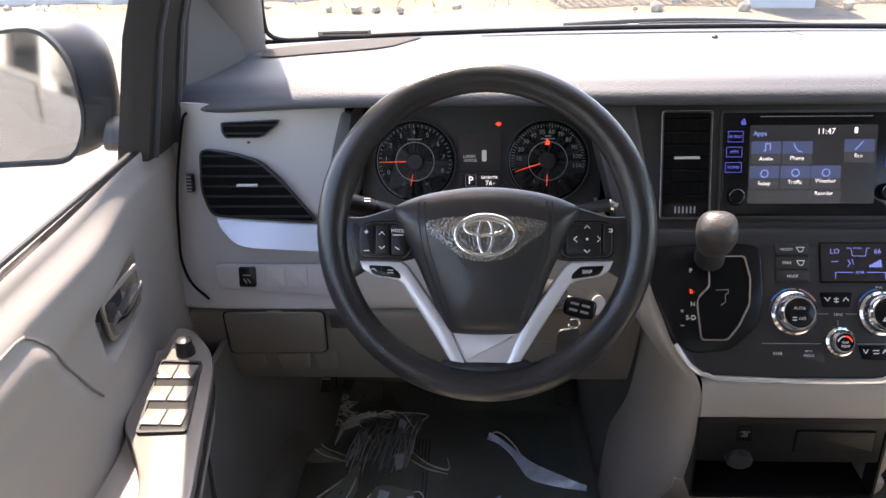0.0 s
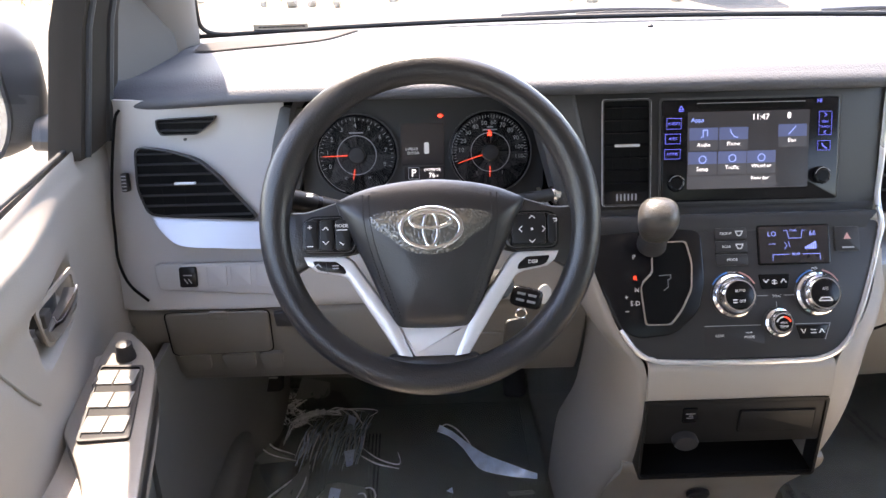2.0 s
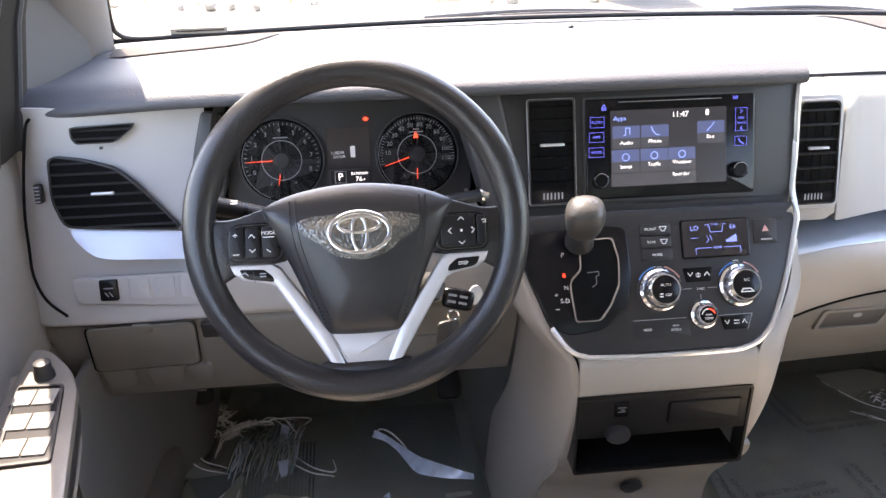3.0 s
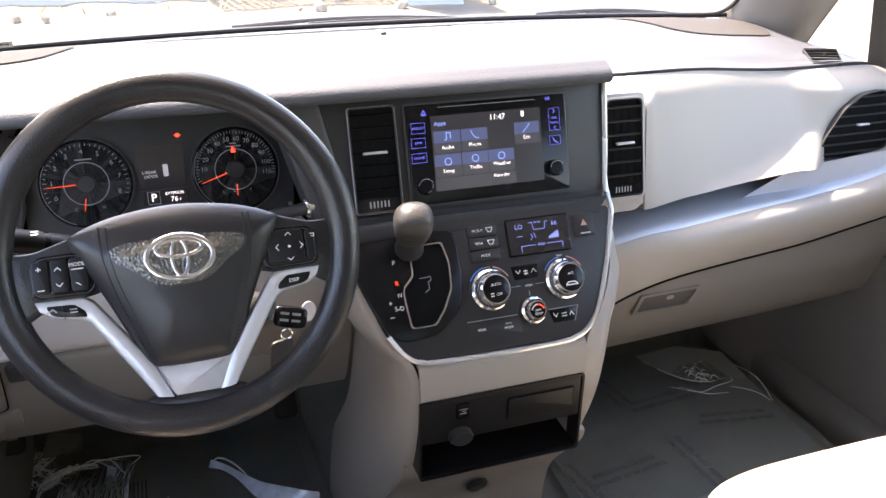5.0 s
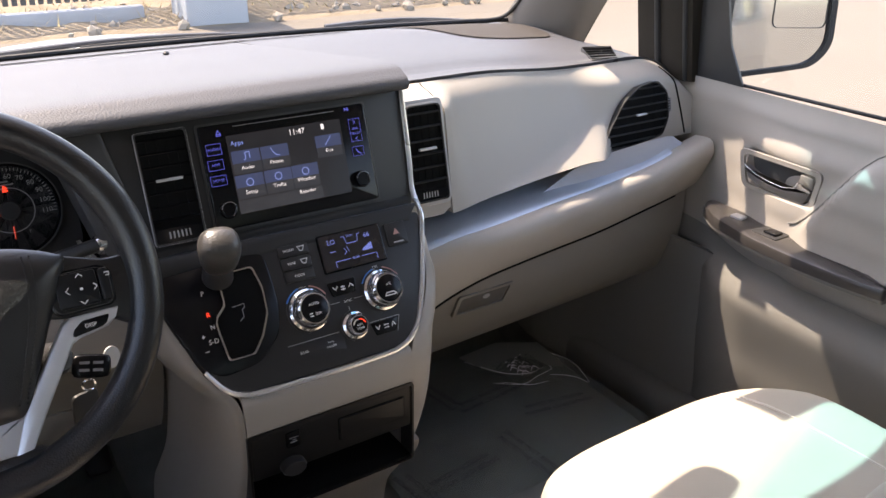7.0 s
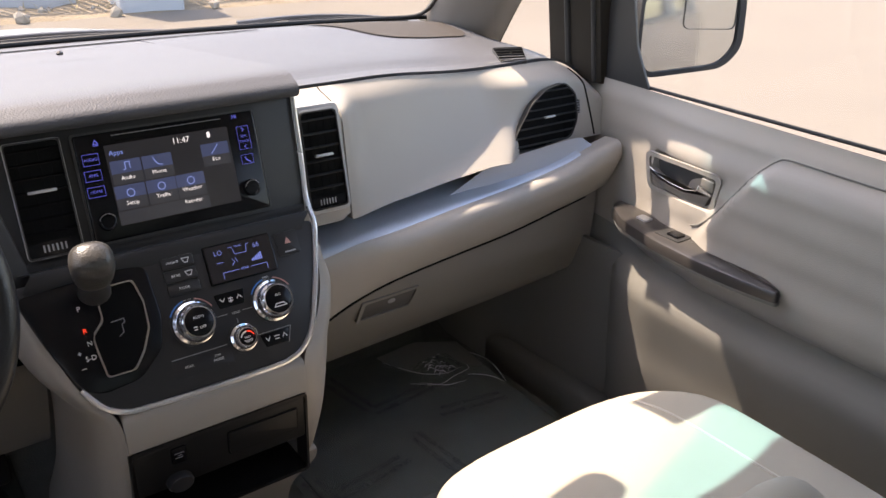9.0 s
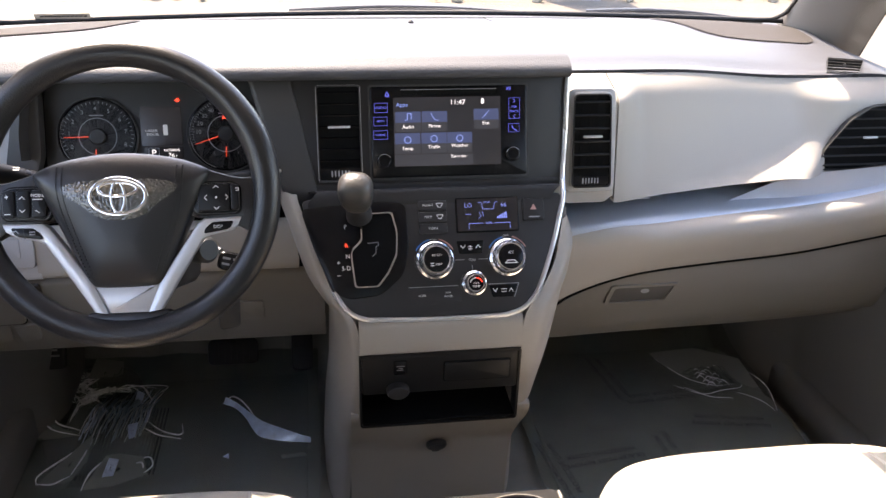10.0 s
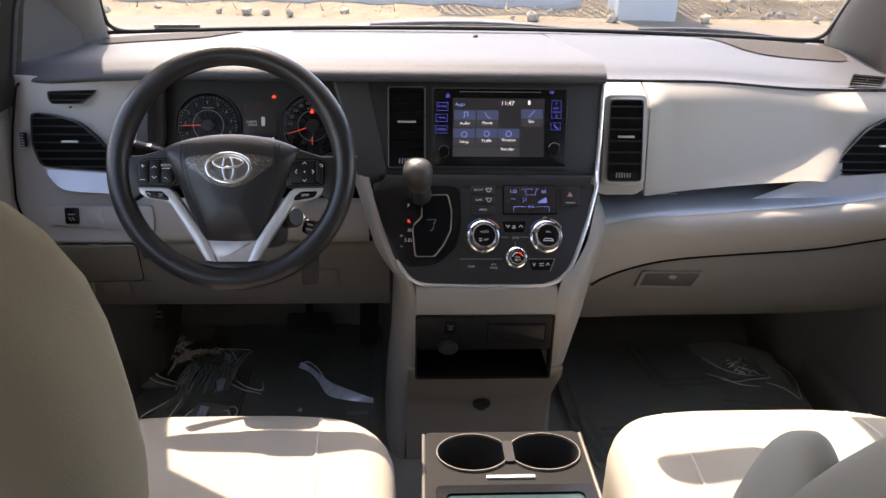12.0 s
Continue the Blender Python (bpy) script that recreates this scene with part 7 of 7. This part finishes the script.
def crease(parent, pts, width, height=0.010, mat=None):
    """The highlight on the crest of a fold in the film, painted as a thin pale bead along a line."""
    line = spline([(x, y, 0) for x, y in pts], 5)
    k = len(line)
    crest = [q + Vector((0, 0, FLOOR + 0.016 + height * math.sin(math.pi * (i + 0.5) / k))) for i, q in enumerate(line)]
    return part("crease", tube(crest, [1.0 * width * (0.5 + 0.8 * math.sin(math.pi * (i + 0.5) / k)) for i in range(k)], 5), mat or FOLD_GLINT, parent)


mat_ = thing("floor_mat", "ribbed dark grey driver floor mat", "floor mat")
part("mat", plate(rrect(-0.07, 0.55, 0.52, 0.56, 0.06), FLOOR, FLOOR + 0.008, Matrix.Identity(4), edge=0.003), CARPET, mat_)
bm = bmesh.new()
for i in range(24):
    plate(rrect(-0.29 + i * 0.0075, 0.56, 0.0034, 0.22, 0.001, 1), FLOOR + 0.008, FLOOR + 0.0105, Matrix.Identity(4), bm)
part("heel_pad", bm, RUBBER, mat_, "ribbed rubber heel pad")
mat_ = thing("floor_mat", "plain dark grey passenger floor mat", "floor mat")
part("mat", plate(rrect(0.97, 0.52, 0.56, 0.54, 0.06), FLOOR, FLOOR + 0.008, Matrix.Identity(4), edge=0.003), CARPET, mat_)
cover = film("plastic_floor_cover", "crumpled clear plastic film over the driver floor mat", -0.40, 0.215, 0.32, 0.87, [(-0.24, 0.72, 0.15, 0.010, 0.4), (-0.19, 0.62, 0.12, 0.012, 0.0)], 1, FLOOR + 0.010)
rng = random.Random(11)
# thin pale beads painting the glints on the wrinkles: curls, a ladder of short ones, and long straight runs
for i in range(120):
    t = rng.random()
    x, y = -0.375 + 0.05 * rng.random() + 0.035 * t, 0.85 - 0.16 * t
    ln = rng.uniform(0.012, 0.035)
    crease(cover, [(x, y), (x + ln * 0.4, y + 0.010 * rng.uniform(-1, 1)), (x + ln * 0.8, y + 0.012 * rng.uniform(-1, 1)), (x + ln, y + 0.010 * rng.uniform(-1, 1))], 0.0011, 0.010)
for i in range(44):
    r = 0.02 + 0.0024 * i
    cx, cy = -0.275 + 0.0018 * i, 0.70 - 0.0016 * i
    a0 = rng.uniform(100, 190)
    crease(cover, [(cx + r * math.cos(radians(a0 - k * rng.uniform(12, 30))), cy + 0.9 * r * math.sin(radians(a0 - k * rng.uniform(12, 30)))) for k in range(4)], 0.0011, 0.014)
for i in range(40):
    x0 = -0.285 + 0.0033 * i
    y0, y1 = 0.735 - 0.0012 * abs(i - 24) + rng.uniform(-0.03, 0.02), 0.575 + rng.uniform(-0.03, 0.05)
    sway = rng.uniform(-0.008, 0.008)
    crease(cover, [(x0 + 0.022, y0), (x0 + 0.012 + sway, y0 * 0.65 + y1 * 0.35), (x0 + 0.004 - sway, y0 * 0.3 + y1 * 0.7), (x0 - 0.004, y1)], 0.0010 + 0.0008 * rng.random(), 0.012, BLUE_GLINT if i % 3 else FOLD_GLINT)
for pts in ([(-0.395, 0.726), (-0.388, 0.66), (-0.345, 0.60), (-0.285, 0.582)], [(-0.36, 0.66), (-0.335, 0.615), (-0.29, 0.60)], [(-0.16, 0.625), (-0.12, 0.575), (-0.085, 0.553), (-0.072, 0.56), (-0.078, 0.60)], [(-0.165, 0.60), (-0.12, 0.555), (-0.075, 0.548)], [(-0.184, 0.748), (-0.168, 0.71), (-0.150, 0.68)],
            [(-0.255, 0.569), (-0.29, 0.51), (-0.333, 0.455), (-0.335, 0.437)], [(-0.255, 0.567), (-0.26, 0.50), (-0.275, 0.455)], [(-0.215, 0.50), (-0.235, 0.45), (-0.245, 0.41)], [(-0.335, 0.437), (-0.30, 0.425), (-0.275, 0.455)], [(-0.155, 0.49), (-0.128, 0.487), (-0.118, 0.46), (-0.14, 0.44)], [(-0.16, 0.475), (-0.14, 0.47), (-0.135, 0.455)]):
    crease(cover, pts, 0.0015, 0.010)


def flap(outline, z, tilt, mat=FLAP):
    """A loose flat lap of the film lying on the rest."""
    n = len(outline)
    cx, cy = sum(p[0] for p in outline) / n, sum(p[1] for p in outline) / n
    rows = []
    for k in range(7):
        f = 1 - k / 6.5
        rows.append([(cx + (x - cx) * f, cy + (y - cy) * f, FLOOR + z + tilt * (y - cy) * f + 0.003 * noise.noise((x * 30 * f, y * 30, k))) for x, y in outline + outline[:1]])
    part("lap", sheet(rows), mat, cover)


HAZE = FLAP.copy()
HAZE.name = "hazy_plastic_film"
[n for n in HAZE.node_tree.nodes if n.bl_idname == "ShaderNodeMixShader"][-1].inputs[0].default_value = 0.30
flap([(-0.385, 0.84), (-0.30, 0.845), (-0.21, 0.80), (-0.15, 0.69), (-0.13, 0.58), (-0.125, 0.46), (-0.20, 0.42), (-0.30, 0.43), (-0.36, 0.57)], 0.018, 0.05, HAZE)
flap([(-0.395, 0.726), (-0.388, 0.66), (-0.345, 0.60), (-0.285, 0.582), (-0.373, 0.576)], 0.022, 0.1)
flap([(-0.302, 0.841), (-0.238, 0.825), (-0.235, 0.79), (-0.29, 0.75), (-0.315, 0.77)], 0.03, 0.3)
flap([(-0.255, 0.569), (-0.29, 0.51), (-0.335, 0.437), (-0.28, 0.42), (-0.25, 0.49)], 0.022, 0.1)
flap([(-0.215, 0.50), (-0.19, 0.505), (-0.14, 0.49), (-0.125, 0.44), (-0.19, 0.415), (-0.245, 0.41)], 0.022, 0.1)
# small bluish laps, coloured as patches of reflected light
flap([(-0.205, 0.485), (-0.185, 0.48), (-0.19, 0.44), (-0.212, 0.44)], 0.026, 0.2, BLUE_GLINT)
flap([(-0.185, 0.70), (-0.168, 0.69), (-0.175, 0.65), (-0.19, 0.655)], 0.034, 0.3, BLUE_GLINT)
flap([(-0.187, 0.585), (-0.165, 0.59), (-0.168, 0.555), (-0.18, 0.55)], 0.03, 0.3, BLUE_GLINT)
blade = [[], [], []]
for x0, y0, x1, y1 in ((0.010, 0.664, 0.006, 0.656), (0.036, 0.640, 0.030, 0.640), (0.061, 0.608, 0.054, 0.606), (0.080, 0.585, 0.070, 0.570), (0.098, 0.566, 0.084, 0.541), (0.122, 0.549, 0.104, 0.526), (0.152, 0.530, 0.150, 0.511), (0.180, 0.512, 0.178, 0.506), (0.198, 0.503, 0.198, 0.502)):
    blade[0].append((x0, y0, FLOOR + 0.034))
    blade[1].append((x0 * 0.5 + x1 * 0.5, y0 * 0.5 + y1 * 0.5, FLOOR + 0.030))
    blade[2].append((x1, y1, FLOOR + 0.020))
# the fold's bluish reflection is painted by its colour
part("standing_fold", sheet([spline(b_, 5) for b_ in blade]), BLUE_GLINT, cover, "smooth standing fold of film, its reflection coloured bluish white")
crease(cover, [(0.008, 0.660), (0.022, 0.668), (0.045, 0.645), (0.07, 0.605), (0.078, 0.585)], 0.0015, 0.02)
flap([(0.003, 0.652), (0.010, 0.668), (0.020, 0.652)], 0.024, 0.2, BLUE_GLINT)
flap([(0.135, 0.470), (0.185, 0.472), (0.19, 0.462), (0.14, 0.458)], 0.020, 0.1)
flap([(0.018, 0.475), (0.030, 0.485), (0.032, 0.468)], 0.022, 0.1, BLUE_GLINT)
cover = film("plastic_floor_cover", "clear plastic film with black print over the passenger mat", 0.66, 1.27, 0.28, 0.86, [(1.12, 0.64, 0.12, 0.006, 0.8)], 3, FLOOR + 0.010)
for pts in ([(1.045, 0.735), (1.06, 0.68), (1.09, 0.625), (1.14, 0.60), (1.20, 0.61)], [(1.05, 0.62), (1.10, 0.57), (1.15, 0.575), (1.20, 0.585), (1.215, 0.61)], [(1.07, 0.61), (1.11, 0.555), (1.17, 0.555)], [(1.19, 0.575), (1.22, 0.53), (1.245, 0.50)], [(1.25, 0.66), (1.262, 0.58), (1.25, 0.50)]):
    crease(cover, pts, 0.0008, 0.012)
flap([(1.03, 0.74), (1.06, 0.67), (1.11, 0.60), (1.20, 0.60), (1.255, 0.50), (1.25, 0.70), (1.15, 0.75)], 0.022, 0.1)
for i in range(26):
    x, y = 1.13 + rng.uniform(-0.02, 0.05), 0.72 - 0.0045 * i
    crease(cover, [(x, y), (x + 0.012, y + 0.008), (x + 0.025, y - 0.004)], 0.0012, 0.008)
for ox, oy, a in ((0.80, 0.385, 187), (0.95, 0.36, 275), (0.70, 0.36, 100), (1.00, 0.575, 184), (0.90, 0.66, 100), (1.18, 0.68, 92), (1.12, 0.47, 170)):
    PM = pose(ox, oy, FLOOR + 0.024, 0, 0, a)
    letters([("DEALER MUST REMOVE", 0.0125, 0, 0.013), ("PROTECTIVE COVER", 0.0125, 0, -0.011)], PM, BLACK_INK, cover, "print")

pedal = thing("brake_pedal", "black rubber brake pedal", "pedal")
PB = plane_at((0.018, 0.80, 0.385), (1, 0, 0), (0, 0.5, 0.86))
part("pad", plate(rrect(0, 0, 0.115, 0.060, 0.012), -0.01, 0.004, PB, edge=0.004), RUBBER, pedal)
for i in range(6):
    part("rib", plate(rrect(-0.035 + i * 0.014, 0, 0.006, 0.045, 0.002), 0.003, 0.006, PB), RUBBER, pedal)
part("arm", tube([(0.02, 0.81, 0.40), (0.02, 0.88, 0.55), (0.02, 0.92, 0.80)], 0.010, 8), BLACK, pedal)
pedal = thing("accelerator_pedal", "narrow black rubber accelerator pedal", "pedal")
part("pad", plate(rrect(0, 0, 0.05, 0.13, 0.012), -0.01, 0.004, plane_at((0.18, 0.80, 0.40), (1, 0, 0), (0, 0.7, 0.7)), edge=0.004), RUBBER, pedal)
part("arm", tube([(0.18, 0.84, 0.44), (0.18, 0.92, 0.70)], 0.008, 8), BLACK, pedal)
pedal = thing("parking_brake_pedal", "black foot operated parking brake pedal", "pedal")
PB = plane_at((-0.335, 0.66, 0.50), (1, 0, 0), (0, 0.45, 0.9))
part("pad", plate(rrect(0, 0, 0.055, 0.075, 0.01), -0.012, 0.004, PB, edge=0.004), RUBBER, pedal)
strokes([[(-0.012, 0.004), (0.012, 0.004)], [(-0.016, -0.008), (0.016, -0.008)]], 0.004, PB @ Matrix.Translation((0, 0, 0.0045)), GREY_INK, pedal)
part("arm", tube([(-0.335, 0.67, 0.52), (-0.335, 0.66, 0.66), (-0.335, 0.70, 0.85)], 0.010, 8), BLACK, pedal)
tag = thing("windshield_label", "small pale number label at the glass foot", "label")
WL = plane_at(glass_point(-0.80, 0.024) + Vector((0, -0.012, 0.0)), (1, 0.06, 0), (0, -0.4, 0.92))
part("plate", plate(rrect(0, 0, 0.115, 0.014, 0.002), -0.001, 0.001, WL), material("pale_label", (0.5, 0.46, 0.38), 0.5), tag)
strokes([[(-0.045 + 0.009 * i, 0), (-0.040 + 0.009 * i, 0)] for i in range(11)], 0.0035, WL @ Matrix.Translation((0, 0, 0.001)), BLACK_INK, tag)


# ---- parked cars behind, seen in the mirrors ----
def parked_car(x, y, paint, label):
    """A plain parked saloon."""
    car = thing("parked_car", label, "car", "parked cars")
    prof = [(-2.2, 0.45), (-2.25, 0.75), (-1.9, 0.95), (-1.4, 1.0), (-0.9, 1.38), (0.2, 1.45), (0.9, 1.05), (1.8, 0.9), (2.2, 0.7), (2.2, 0.4)]
    rows = [[(x + u * (0.88 - 0.14 * max(0, z - 0.95)), y + a * (1 - 0.04 * abs(u)), 0.12 + z * (1 - 0.03 * u * u)) for a, z in prof] for u in (-1, -0.97, -0.6, 0, 0.6, 0.97, 1)]
    bm = sheet([spline(r, 4) for r in rows])
    part("body", bm, paint, car)
    for s in (-1, 1):
        flank = rounded([(-2.2, 0.45), (-2.2, 0.75), (-1.9, 0.95), (-1.4, 1.0), (-0.9, 1.36), (0.2, 1.43), (0.9, 1.04), (1.8, 0.88), (2.2, 0.68), (2.2, 0.42)], 0.06, 3)
        mm = Matrix(((0, 0, s, x + s * 0.80), (1, 0, 0, y), (0, 1, 0, 0.12), (0, 0, 0, 1)))
        part("flank", plate(flank, 0, 0.06, mm, edge=0.03), paint, car)
        part("side_window", plate(rounded([(-1.15, 1.02), (-0.82, 1.30), (0.15, 1.36), (0.70, 1.06)], 0.06), 0.058, 0.066, mm), GLOSS, car)
        for a in (-1.35, 1.38):
            w = part("wheel", lathe([(0.31, -0.02), (0.32, 0.02), (0.32, 0.16), (0.30, 0.19), (0.2, 0.19)], Matrix(((0, 0, s, x + s * 0.70), (0, 1, 0, y + a), (1, 0, 0, 0.32), (0, 0, 0, 1))), 24), RUBBER, car)
            part("rim", lathe([(0.19, 0.18), (0.19, 0.195), (0.05, 0.185)], Matrix(((0, 0, s, x + s * 0.70), (0, 1, 0, y + a), (1, 0, 0, 0.32), (0, 0, 0, 1))), 16), SILVER, w)
    part("windscreen", plate(rounded([(-0.70, -0.30), (0.70, -0.30), (0.60, 0.26), (-0.60, 0.26)], 0.06), 0, 0.02, plane_at((x, y + 0.60, 1.38), (-1, 0, 0), (0, -0.86, 0.5))), GLOSS, car)


WHITE_CAR = material("white_car_paint", (0.60, 0.60, 0.60), 0.3, coat=0.6, mottle=0.03)
DARK_CAR = material("dark_red_car_paint", (0.10, 0.02, 0.02), 0.3, coat=0.6, mottle=0.03)
parked_car(4.4, -9.5, WHITE_CAR, "white saloon parked behind on the lot")
parked_car(7.6, -16.0, DARK_CAR, "dark red saloon parked farther behind")
parked_car(-4.6, -11.0, WHITE_CAR, "white saloon parked behind on the lot")
